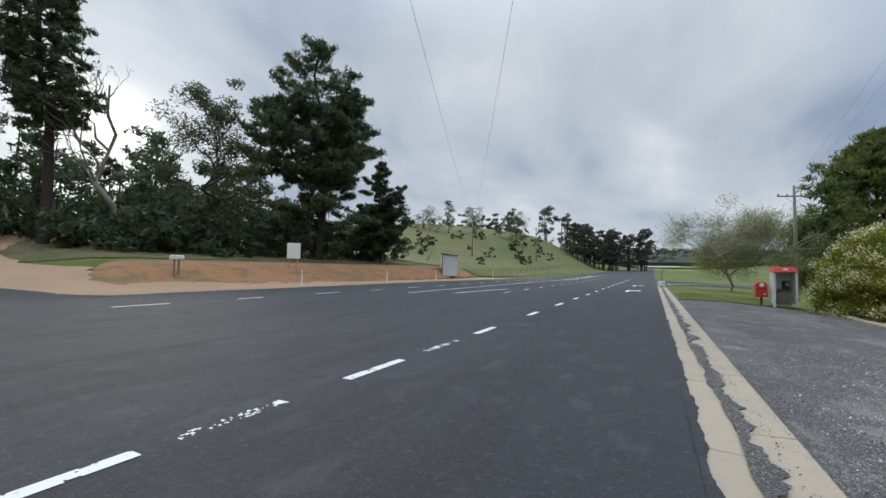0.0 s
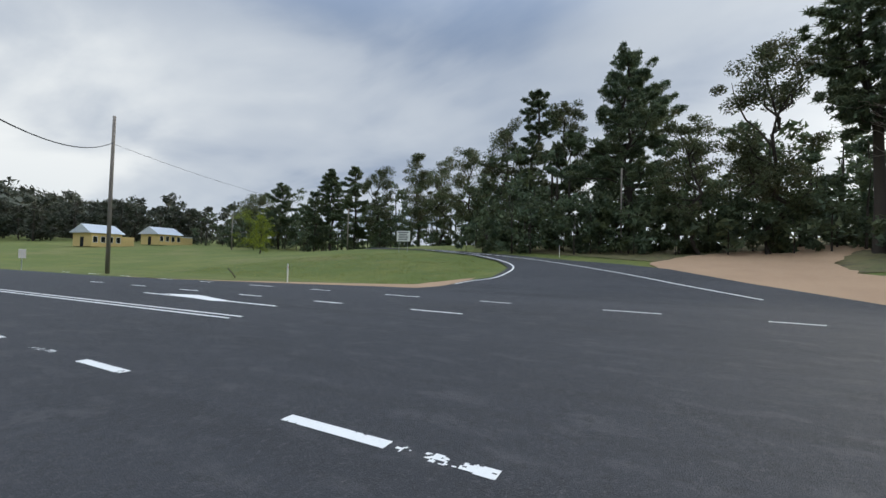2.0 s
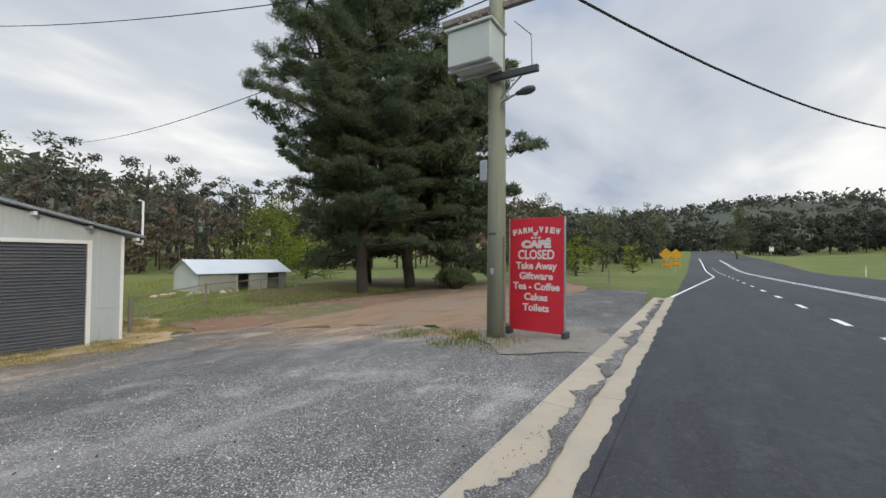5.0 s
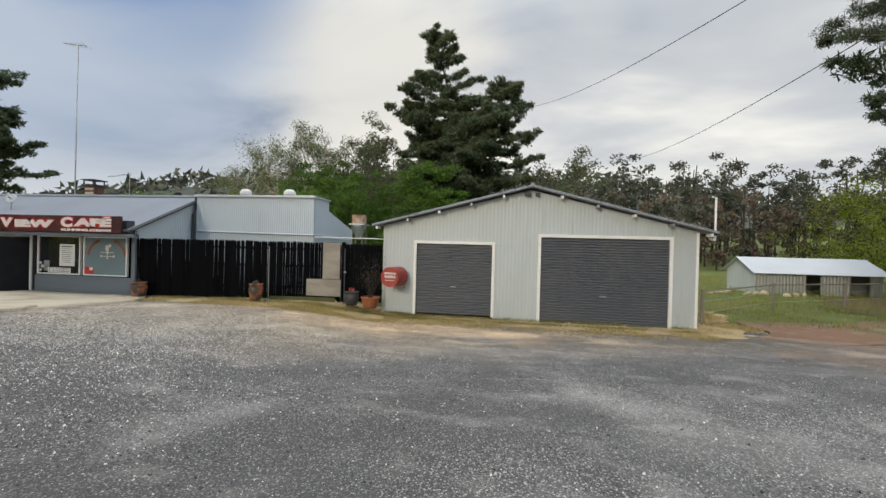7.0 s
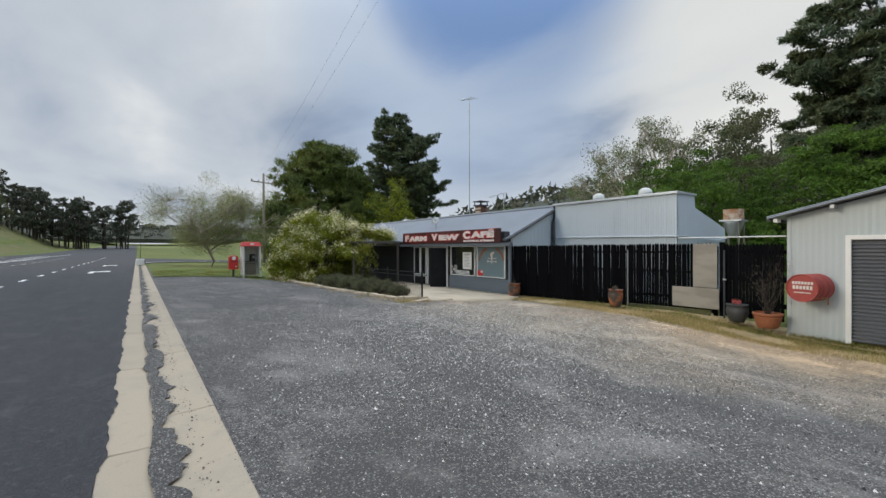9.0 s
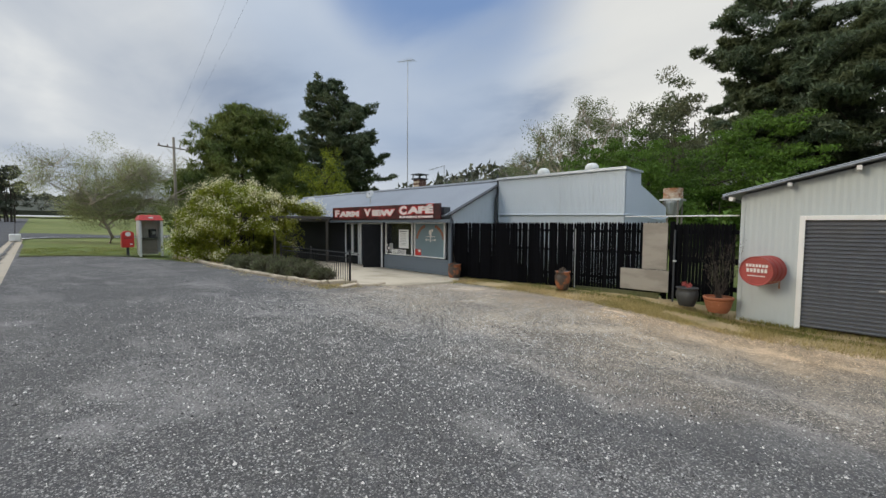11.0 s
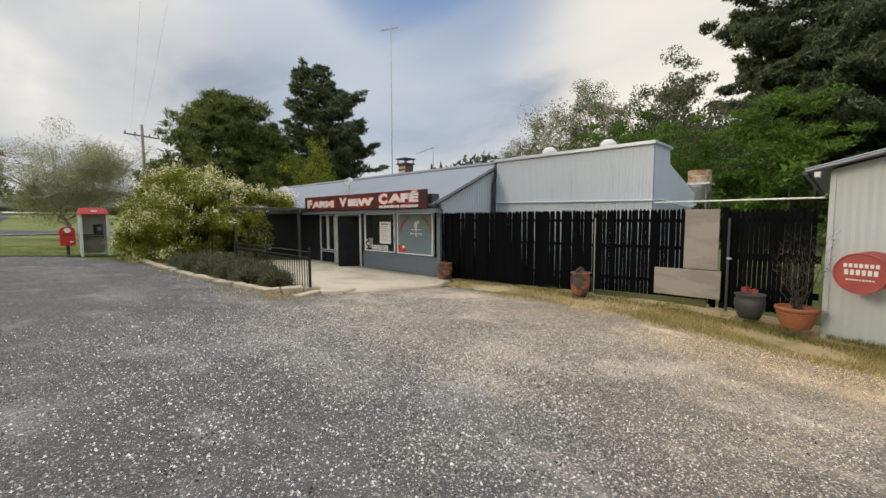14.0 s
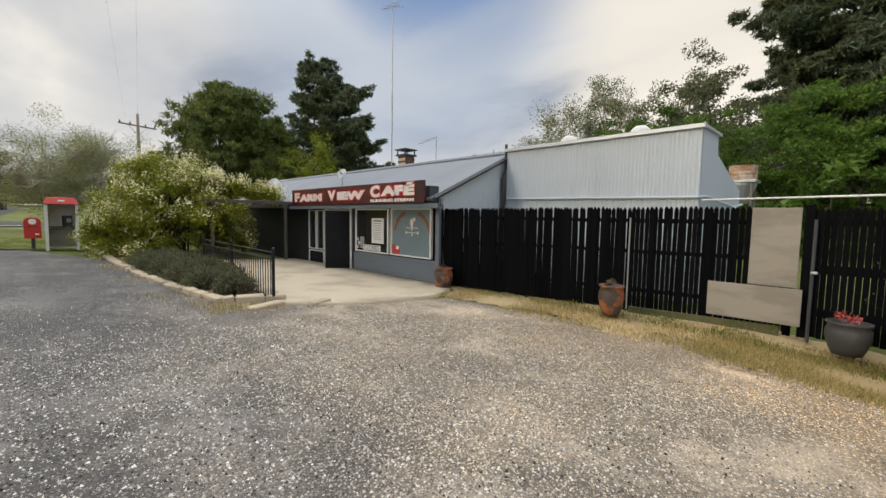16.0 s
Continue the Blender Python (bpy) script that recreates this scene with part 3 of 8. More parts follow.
def outline_sheet(name, edge, material, lift=0.0, step=0.5, rag=0.0, seed=1, cell=0.0):
    """A patch with the given outline, draped over the land, its edge ragged by rag metres."""
    rng = random.Random(seed)
    pts = []
    n = len(edge)
    for i in range(n):
        a, b = Vector((*edge[i], 0)), Vector((*edge[(i + 1) % n], 0))
        k = max(1, int((b - a).length / step))
        side = (b - a).normalized().cross(Vector((0, 0, 1)))
        for s in range(k):
            p = a.lerp(b, s / k)
            pts.append(p + side * ((noise.noise(p * 0.9 + Vector((seed, 0, 0))) + 0.6 * noise.noise(p * 3.1)) * rag))
    bm = bmesh.new()
    bm.faces.new([bm.verts.new(p) for p in pts])
    bmesh.ops.triangulate(bm, faces=bm.faces[:])
    if step:
        span = max((max(p[i] for p in pts) - min(p[i] for p in pts)) for i in (0, 1))
        grid = cell or max(step * 2, span / 40)
        for axis in (0, 1):
            lo, hi = min(p[axis] for p in pts), max(p[axis] for p in pts)
            c = lo + grid
            while c < hi:
                no = Vector((1, 0, 0)) if axis == 0 else Vector((0, 1, 0))
                bmesh.ops.bisect_plane(bm, geom=bm.verts[:] + bm.edges[:] + bm.faces[:], plane_co=no * c, plane_no=no)
                c += grid
    for v in bm.verts:
        raised = lift if v.co.x > -15 else 0.008 + (lift - 0.008) * smooth01((-20.6 - v.co.x) / 3.0)
        v.co.z = land(v.co.x, v.co.y) + raised
    bmesh.ops.recalc_face_normals(bm, faces=bm.faces[:])
    if bm.faces and sum(f.normal.z for f in bm.faces) < 0:
        bmesh.ops.reverse_faces(bm, faces=bm.faces[:])
    return part(name, bm, material, None, smooth=True)


def spread(lo, hi, near, far):
    """Grid lines, close together near the middle of the place and wide apart far off."""
    out, x = [], 0.0
    while x < hi:
        out.append(x)
        x += near + (far - near) * smooth01((abs(x) - 40) / 400)
    out.append(hi)
    x = 0.0
    while x > lo:
        x -= near + (far - near) * smooth01((abs(x) - 40) / 400)
        out.append(max(x, lo))
    return sorted(set(out))


ground = sheet("ground", sorted(set(spread(-1500, 1500, 1.5, 60) + [-34 + 0.5 * i for i in range(25)])), spread(-1500, 1500, 1.5, 60), M["grass"], -0.03)
tagged(ground, "rough green meadow grass on rolling farmland", "grass", kind="structure")

# highway, seven lanes wide with turning lanes, and its verges
def west_edge(y):
    marks = ((-420, -13.0), (-69, -13.3), (-33, -14.4), (-20, -17.8), (-12, -20.6), (6, -21.2), (40, -20.6), (70, -18.5), (120, -15.0), (420, -14.0))
    for (a, p), (b, q) in zip(marks, marks[1:]):
        if a <= y <= b:
            return p + (q - p) * (y - a) / (b - a)
    return -14.0


def highway():
    ys = spread(-250, 420, 2.5, 12)
    verts, faces, n = [], [], 8
    for y in ys:
        for i in range(n):
            x = west_edge(y) + (0.9 - west_edge(y)) * i / (n - 1)
            verts.append((x, y, land(x, y)))
    for j in range(len(ys) - 1):
        for i in range(n - 1):
            k = j * n + i
            faces.append((k, k + 1, k + 1 + n, k + n))
    return link_mesh("road", verts, faces, M["asphalt"], smooth=True)


road = highway()
tagged(road, "dark grey asphalt highway with faded lane wear", "road", kind="structure")
verge = outline_sheet("verge", [(-20.7, 4.5), (-22.3, 6.2), (-25.0, 6.6), (-28.0, 11.6), (-25.6, 12.2), (-24.8, 16), (-24.3, 30), (-23.4, 60), (-18.9, 64), (-20.5, 40), (-20.9, 12)],
                      M["sand"], 0.05, 0.6, 0.25, 3, cell=1.0)
tagged(verge, "pale sandy gravel verge beside the highway", "gravel verge", kind="structure")
tip = outline_sheet("verge", [(-14.6, -30), (-17.2, -23.6), (-20.4, -17.4), (-22.6, -13.4), (-26.5, -11.0), (-24.5, -10.9), (-20.2, -11.6), (-17.5, -20), (-14.2, -32)], M["sand"], 0.045, 0.5, 0.15, 4, cell=1.0)
tagged(tip, "narrow sandy edge round the grass island", "gravel verge", kind="structure")
track = outline_sheet("dirt_track", [(-23.2, 5.6), (-34.8, 0.3), (-38.4, -0.5), (-46, 3), (-52, 8), (-56, 20), (-58, 60), (-54, 60), (-51, 30), (-46, 15), (-38.3, 11.2), (-33.3, 10.8), (-28, 12.2), (-25, 8.5)], M["sand"], 0.06, 0.8, 0.4, 5, cell=1.2)
tagged(track, "orange sandy dirt driveway leaving the highway", "dirt track", kind="structure")
side = outline_sheet("side_road", [(-20.0, -12.0), (-24.5, -11.0), (-26.8, -10.0), (-32.5, -10.7), (-37.5, -13.4), (-43.6, -18.8), (-47.3, -24.0), (-51.2, -29.9), (-64, -48), (-60.5, -49), (-51.0, -26.2), (-45.2, -15.5), (-40.2, -8.0), (-36.8, -2.0), (-34.4, 0.9), (-28.5, 4.6), (-24.0, 8.0), (-20.6, 10.2)], M["asphalt"], 0.07, 0.8, 0.05, 6, cell=1.2)
tagged(side, "dark asphalt side road climbing away from the highway", "road", kind="structure")
bank = outline_sheet("clay_bank", [(-24.2, 12.4), (-25.6, 11.2), (-28.6, 13), (-29.2, 20), (-29.6, 38), (-28.0, 60), (-24.4, 60), (-24.0, 45), (-24.3, 22)], M["clay"], 0.07, 0.4, 0.45, 8, cell=0.5)
tagged(bank, "eroded orange clay bank with dry grass", "earth bank", kind="structure")

M["litter"] = mat("leaf_litter", (0.135, 0.120, 0.048), 0.95, bump=1.0, bump_scale=9, var=(
    (0.3, 0.8, (0.085, 0.095, 0.030), 0.48, 0.62), (1.4, 0.7, (0.060, 0.045, 0.028), 0.50, 0.66), (9.0, 0.6, (0.19, 0.15, 0.085), 0.55, 0.70)))
litter = outline_sheet("leaf_litter", [(-31.5, 14), (-31.5, 57), (-70, 57), (-72, -20), (-60, -26), (-54, -22), (-46, -6), (-44, 0), (-50, 8), (-46, 13), (-38, 12.6)], M["litter"], 0.02, 0.5, 0.9, 19, cell=1.5)
tagged(litter, "brown leaf litter and thin grass under the western trees", "leaf litter", kind="structure")
hill = outline_sheet("paddock", [(-30, 58), (-24.5, 62), (-22, 90), (-20, 140), (-19, 260), (-190, 260), (-190, 90), (-60, 56)], M["paddock"], 0.10, 2.0, 0.6, 10, cell=3.0)
tagged(hill, "rough olive and straw-coloured hillside pasture", "pasture", kind="structure")

lot = outline_sheet("forecourt", [(1.58, -15.5), (1.58, 25.6), (3.2, 25.4), (5.0, 24.2), (6.5, 20.5), (6.8, 18.4), (7.3, 12.0), (8.0, 11.1), (9.7, 10.5), (11.0, 10.2), (11.2, 8.2), (11.4, 5.2), (11.7, 3.0), (11.8, -4.6), (12.6, -6.6), (11.5, -8.4), (8.5, -9.2), (6.0, -8.8), (4.4, -7.8), (3.2, -7.0), (2.9, -8.6), (3.9, -10.2), (5.0, -13.0), (5.6, -17), (5.2, -23), (2.2, -23)],
                    M["gravel"], 0.006, 0.5, 0.18, 9)
tagged(lot, "grey gravel forecourt with pale worn patches", "gravel forecourt", kind="structure")


# ---- buildings ----
def inside(ob, parent, label=""):
    """Makes ob, built where it stands, a part of parent."""
    ob.parent = parent
    base = parent
    chain = Matrix.Identity(4)
    while base is not None:
        chain = base.matrix_basis @ chain if base.parent is None else base.matrix_parent_inverse @ base.matrix_basis @ chain
        base = base.parent
    ob.matrix_parent_inverse = chain.inverted()
    if label:
        ob["label"] = label
    return ob


def corrugated(name, a0, a1, lo, hi, place, material, parent, openings=(), pitch=0.08, amp=0.010, thick=0.05, label=""):
    """Ribbed steel sheet in an upright plane. lo, hi: heights as functions of a; place(a, z, out) gives the point; out is away from the wall."""
    cuts = {a0, a1}
    n = max(2, int((a1 - a0) / (pitch / 4)))
    cuts |= {a0 + (a1 - a0) * i / n for i in range(n + 1)}
    for b0, b1, _, _ in openings:
        cuts |= {b0, b1}
    cuts = sorted(cuts)
    verts, faces = [], []

    def wave(a):
        return amp * math.cos(math.tau * a / pitch)

    for a, b in zip(cuts, cuts[1:]):
        if b - a < 1e-5:
            continue
        mid = (a + b) / 2
        spans = [(lo, hi)]
        for b0, b1, z0, z1 in openings:
            if b0 < mid < b1:
                spans = [(lambda q, z=z1: z, hi)] + ([(lo, lambda q, z=z0: z)] if z0 > lo(mid) + 0.01 else [])
        for f, g in spans:
            k = len(verts)
            verts += [place(a, f(a), wave(a)), place(b, f(b), wave(b)), place(b, g(b), wave(b)), place(a, g(a), wave(a))]
            verts += [place(a, f(a), -thick), place(b, f(b), -thick), place(b, g(b), -thick), place(a, g(a), -thick)]
            faces += [(k, k + 1, k + 2, k + 3), (k + 7, k + 6, k + 5, k + 4), (k + 3, k + 2, k + 6, k + 7), (k, k + 4, k + 5, k + 1)]
    bm = bmesh.new()
    vs = [bm.verts.new(v) for v in verts]
    for f in faces:
        bm.faces.new([vs[i] for i in f])
    bmesh.ops.remove_doubles(bm, verts=bm.verts[:], dist=0.0005)
    return inside(part(name, bm, material), parent, label)


def roof_slope(name, y0, y1, x0, z0, x1, z1, material, parent, along="y", pitch=0.09, amp=0.012, thick=0.025, label=""):
    """A ribbed roof sheet. along y: ribs run up the slope from (x0, z0) to (x1, z1), repeated from y0 to y1; along x: x and y change places."""
    n = int((y1 - y0) / (pitch / 3))
    verts, faces = [], []
    for i in range(n + 1):
        y = y0 + (y1 - y0) * i / n
        w = amp * math.cos(math.tau * y / pitch)
        for x, z in ((x0, z0), (x1, z1)):
            for d in (w, -thick):
                verts.append((x, y, z + d) if along == "y" else (y, x, z + d))
    for i in range(n):
        k = 4 * i
        faces += [(k, k + 4, k + 6, k + 2), (k + 1, k + 3, k + 7, k + 5), (k, k + 1, k + 5, k + 4), (k + 2, k + 6, k + 7, k + 3)]
    faces += [(0, 2, 3, 1), (4 * n, 4 * n + 1, 4 * n + 3, 4 * n + 2)]
    return inside(link_mesh(name, verts, faces, material), parent, label)


def solid(name, parent, material, *rows, bevel=0.004, label=""):
    return inside(part(name, boxes(*rows, bevel=bevel), material), parent, label)


def roller_door(parent, x, y0, y1, z0, z1, frame_w=0.085):
    door = inside(part("roller_door", boxes(((x + 0.06, y0, z0 + 0.03), (x + 0.10, y1, z1)), bevel=0), M["shutter"]), parent, "charcoal ribbed steel roller door, shut")
    n = int((z1 - z0 - 0.04) / 0.0185)
    verts, faces = [], []
    for i in range(n + 1):
        z = z0 + 0.04 + (z1 - z0 - 0.04) * i / n
        d = 0.027 * (1, 0.7, -0.8, -1)[i % 4]
        verts += [(x + 0.030 - d, y0, z), (x + 0.030 - d, y1, z)]
    for i in range(n):
        faces.append((2 * i, 2 * i + 1, 2 * i + 3, 2 * i + 2))
    inside(link_mesh("slat_curtain", verts, faces, M["shutter"]), door)
    mid = (y0 + y1) / 2
    inside(part("handle", boxes(((x - 0.03, mid - 0.09, z0 + 0.80), (x + 0.03, mid + 0.09, z0 + 0.83))), M["galv"]), door, "small steel pull handle")
    inside(part("bottom_rail", boxes(((x + 0.02, y0 + 0.01, z0 + 0.01), (x + 0.07, y1 - 0.01, z0 + 0.06))), M["dark_trim"]), door)
    for a, b, c, d in ((y0 - frame_w, y0, z0 - 0.03, z1 + frame_w), (y1, y1 + frame_w, z0 - 0.03, z1 + frame_w), (y0, y1, z1, z1 + frame_w)):
        solid("door_frame", parent, M["white"], ((x - 0.035, a, c), (x + 0.09, b, d)), label="white painted timber door frame")


def garage():
    x, y0, y1, z0 = 12.6, -5.0, 3.75, -0.72
    back, ridge = 20.6, -0.55
    g = thing("garage", "pale grey corrugated steel garage with two roller doors", "garage", (x, ridge, -0.6))

    def top(y):
        return 3.12 - (y - ridge) * (1.08 / (y1 - ridge)) if y > ridge else 3.12 - (ridge - y) * (1.10 / (ridge - y0))

    doors = ((0.53, 2.75, -0.55, 1.52), (-4.28, -0.85, -0.66, 1.78))
    holes = [(a - 0.05, b + 0.05, -2.0, d + 0.05) for a, b, c, d in doors]
    corrugated("front_wall", y0, y1, lambda a: z0, top, lambda a, z, o: (x - o, a, z), M["corr_dirty"], g, holes, pitch=0.105, amp=0.0026)
    corrugated("side_wall", x + 0.06, back, lambda a: z0, lambda a: top(y1) - 0.02, lambda a, z, o: (a, y1 + o, z), M["corr_dirty"], g)
    corrugated("side_wall", x + 0.06, back, lambda a: z0, lambda a: top(y0) - 0.02, lambda a, z, o: (a, y0 - o, z), M["corr_dirty"], g)
    corrugated("back_wall", y0, y1, lambda a: z0, top, lambda a, z, o: (back + o, a, z), M["corr_dirty"], g, pitch=0.2)
    for a, b, c, d in doors:
        roller_door(g, x, a, b, c, d)
    for s, ye in ((1, y1 + 0.30), (-1, y0 - 0.36)):
        ze = top(y1 if s > 0 else y0) - 0.02
        slope = (3.12 - ze) / abs((y1 if s > 0 else y0) - ridge)
        zend = 3.20 - slope * abs(ye - ridge)
        roof_slope("roof", x - 0.32, back + 0.2, ye, zend, ridge, 3.20, M["roof"], g, along="x", label="grey corrugated roof sheet")
        n = 5
        for i in range(1, n + 1):
            y = ridge + (ye - ridge) * (i - 0.15) / n
            z = 3.16 - slope * abs(y - ridge)
            solid("purlin_end", g, M["white"] if i % 2 else M["galv"], ((x - 0.27, y - 0.035, z - 0.10), (x + 0.0, y + 0.035, z - 0.02)))
        bm = bmesh.new()
        for e0, e1, mat_z in (((x - 0.33, ye, zend + 0.015), (x - 0.33, ridge, 3.215), 0),):
            tube([e0, e1], 0.014, 4, bm)
        inside(part("barge_edge", bm, M["roof"]), g, "grey roof edge capping")
        bm = tube([(x - 0.2, ye, zend - 0.03), (back, ye, zend - 0.06)], 0.04, 8)
        inside(part("gutter", bm, M["dark_trim"]), g)
    bm = tube([(x - 0.30, ridge, 3.235), (back + 0.2, ridge, 3.235)], 0.06, 6)
    inside(part("ridge_cap", bm, M["roof"]), g)
    solid("joint_strip", g, M["corr_dirty"], ((x - 0.016, -0.72, 1.50), (x + 0.0, 0.42, 1.515)), bevel=0.002)
    solid("joint_strip", g, M["corr_dirty"], ((x - 0.016, -4.98, 0.22), (x + 0.0, -4.42, 0.235)), bevel=0.002)
    solid("corner_strip", g, M["corr_dirty"], ((x - 0.018, y1 - 0.05, z0), (x + 0.08, y1 + 0.02, top(y1) - 0.03)))
    solid("corner_strip", g, M["white"], ((x - 0.018, y0 - 0.02, z0), (x + 0.08, y0 + 0.05, top(y0) - 0.03)))
    bm = tube([(x + 0.1, -5.46, 1.80), (x + 0.1, -5.46, 2.95), (x + 0.1, -5.36, 2.98)], 0.028, 8)
    tube([(x + 0.1, -5.30, 1.84), (x + 0.1, -5.46, 1.80)], 0.028, 8, bm)
    inside(part("vent_pipe", bm, M["white"]), g, "white upright vent pipe")
    for a, b in ((0.02, 0.2), (-0.22, -0.10)):
        solid("security_light", g, M["dark_trim"], ((x - 0.13, ridge + a, 2.93), (x - 0.03, ridge + b, 3.02)), bevel=0.012, label="small dark security lamp under the gable")
    return g


garage()


def cafe():
    x, ys, yn, z0 = 12.0, 11.6, 27.4, -0.42
    c = thing("cafe", "blue-grey weatherboard roadside cafe with steel roof", "cafe building", (x, 16, z0))
    ridge_x, ridge_z, eave_z = 14.75, 3.05, 1.72
    slope = (ridge_z - eave_z) / (ridge_x - 11.75)

    def rake(a):
        return min(eave_z + slope * (a - 11.75), 2 * ridge_z - eave_z - slope * (a - 11.75)) - 0.05

    # south gable, west front above and below the openings
    corrugated("gable_wall", x, 17.6, lambda a: z0, rake, lambda a, z, o: (a, ys - o, z), M["corr"], c, pitch=0.08, amp=0.006)
    solid("wall", c, M["dark_wall"], ((x, 18.14, z0), (x + 0.12, yn, 1.70)), ((x, ys, 1.50), (x + 0.12, 18.14, 1.70)), ((x, 15.25, z0), (x + 0.12, 15.36, 1.5)), ((x, 16.96, z0), (x + 0.12, 17.0, 1.5)), label="near-black front wall")
    solid("wall", c, M["board_blue"], ((x + 0.015, ys + 0.02, z0), (x + 0.12, 15.25, 0.19)), label="lower front wall")
    solid("corner_post", c, M["board_blue"], ((x - 0.025, ys - 0.03, z0), (x + 0.12, ys + 0.10, 1.55)))
    solid("wall", c, M["corr"], ((17.5, ys + 0.03, z0), (17.6, yn, 1.6)), ((x + 0.1, yn - 0.1, z0), (17.5, yn, 1.6)), label="rear wall")
    nb = 6
    for i in range(nb):
        za = z0 + (0.20 - z0) * i / nb
        zb = z0 + (0.20 - z0) * (i + 1) / nb
        bm = bmesh.new()
        v = [bm.verts.new(p) for p in ((x - 0.022, ys + 0.06, za), (x - 0.022, 15.24, za), (x + 0.0, 15.24, zb), (x + 0.0, ys + 0.06, zb), (x + 0.015, ys + 0.06, za), (x + 0.015, 15.24, za), (x + 0.015, 15.24, zb), (x + 0.015, ys + 0.06, zb))]
        for f in ((0, 3, 2, 1), (0, 1, 5, 4), (0, 4, 7, 3), (1, 2, 6, 5), (3, 7, 6, 2)):
            bm.faces.new([v[k] for k in f])
        inside(part("weatherboard", bm, M["board_blue"]), c)
    # shop windows
    for y0, y1, glass, lab in ((13.55, 15.16, M["glass_sky"], "dark shop window with a notice and closed sign"), (11.86, 13.44, M["film"], "shop window frosted pale blue, with a rooster emblem")):
        w = inside(part("window", boxes(((x - 0.02, y0, 0.23), (x + 0.06, y1, 0.265)), ((x - 0.02, y0, 1.43), (x + 0.06, y1, 1.47)), ((x - 0.02, y0, 0.265), (x + 0.06, y0 + 0.045, 1.43)), ((x - 0.02, y1 - 0.045, 0.265), (x + 0.06, y1, 1.43))), M["white"]), c, lab)
        inside(part("pane", boxes(((x + 0.02, y0 + 0.04, 0.26), (x + 0.03, y1 - 0.04, 1.44)), bevel=0), glass), w)
    # paper notice, closed sign, small stickers and emblem
    solid("paper_notice", c, M["white"], ((x + 0.006, 13.78, 0.50), (x + 0.016, 14.34, 1.20)), bevel=0, label="white paper notice on the window glass")
    for i in range(9):
        zz = 1.11 - i * 0.062
        solid("printed_line", c, M["dark_trim"], ((x + 0.003, 13.88 + 0.02 * (i % 3), zz), (x + 0.006, 14.26 - 0.03 * (i % 2), zz + (0.03 if i == 0 else 0.012))), bevel=0)
    solid("closed_sign", c, M["white"], ((x + 0.004, 13.93, 0.285), (x + 0.016, 14.76, 0.44)), bevel=0, label="white sign reading CLOSED")
    inside(text_mesh("CLOSED", 0.17, M["wire"], m=Matrix.Translation((x + 0.001, 14.34, 0.362)) @ FACE_WEST, extrude=0.001, width=0.76), c)
    solid("sticker", c, M["red_paint"], ((x + 0.004, 13.08, 0.285), (x + 0.012, 13.40, 0.50)), bevel=0, label="red and white sticker")
    solid("sticker", c, M["white"], ((x + 0.001, 13.10, 0.40), (x + 0.004, 13.22, 0.485)), bevel=0)
    for i, (a, b) in enumerate(((15.06, 0.55), (15.06, 0.32), (14.98, 0.42), (14.86, 0.43))):
        solid("price_sticker", c, M["offwhite"], ((x + 0.005, a - 0.05, b), (x + 0.012, a + 0.05, b + 0.07 + 0.03 * (i == 2))), bevel=0)
    solid("price_sticker", c, M["galv"], ((x + 0.005, 14.72, 0.33), (x + 0.012, 14.92, 0.66)), bevel=0)
    bm = bmesh.new()  # rooster weather vane emblem as plain shapes
    for lo, hi in (((12.55, 0.93), (12.62, 1.08)), ((12.35, 0.965), (12.82, 0.985)), ((12.575, 0.80), (12.595, 0.95)), ((12.36, 0.845), (12.81, 0.865)), ((12.33, 0.82), (12.39, 0.89)), ((12.78, 0.82), (12.84, 0.89)), ((12.56, 0.77), (12.61, 0.82))):
        box(bm, (x + 0.006, lo[0], lo[1]), (x + 0.012, hi[0], hi[1]))
    bmesh.ops.create_circle(bm, cap_ends=True, radius=0.085, segments=14, matrix=Matrix.Translation((x + 0.008, 12.60, 1.11)) @ Matrix.Rotation(radians(90), 4, "Y") @ Matrix.Diagonal((1.2, 0.8, 1, 1)))
    bmesh.ops.create_circle(bm, cap_ends=True, radius=0.05, segments=10, matrix=Matrix.Translation((x + 0.007, 12.50, 1.19)) @ Matrix.Rotation(radians(90), 4, "Y"))
    inside(part("emblem", bm, M["offwhite"]), c, "white rooster weather vane emblem")
    for s in (1, -1):
        for i in range(7):
            ang = radians(18 + i * 9)
            yy, zz = 12.62 + s * 0.70 * math.cos(ang * 0.9), 0.72 + 0.62 * math.sin(ang) + 0.02
            bm = bmesh.new()
            box(bm, (-0.003, -0.035, -0.05), (0.003, 0.035, 0.05), 0, Matrix.Translation((x + 0.010, yy, zz)) @ Matrix.Rotation(-s * (radians(90) - ang) * 0.6, 4, "X"))
            inside(part("printed_mark", bm, M["terracotta"]), c)
    # door: fixed leaf, and a leaf standing ajar
    for a, b, z1 in ((16.86, 16.95, 1.5), (15.36, 15.44, 1.5)):
        solid("door_frame", c, M["white"], ((x - 0.03, a, z0), (x + 0.08, b, z1)), label="white door frame")
    solid("door_frame", c, M["white"], ((x - 0.03, 15.44, 1.40), (x + 0.08, 16.86, 1.46)), label="white door frame")
    d1 = solid("door", c, M["door"], ((x + 0.02, 16.02, z0 + 0.02), (x + 0.06, 16.86, 1.40)), label="charcoal door leaf, fixed")
    bm = bmesh.new()
    box(bm, (0, 0, 0), (0.75, 0.04, 1.80), 0.004, pose(x + 0.02, 15.46, z0 + 0.02, 0, 0, 158))
    d2 = inside(part("door", bm, M["door"]), c, "charcoal door leaf standing ajar")
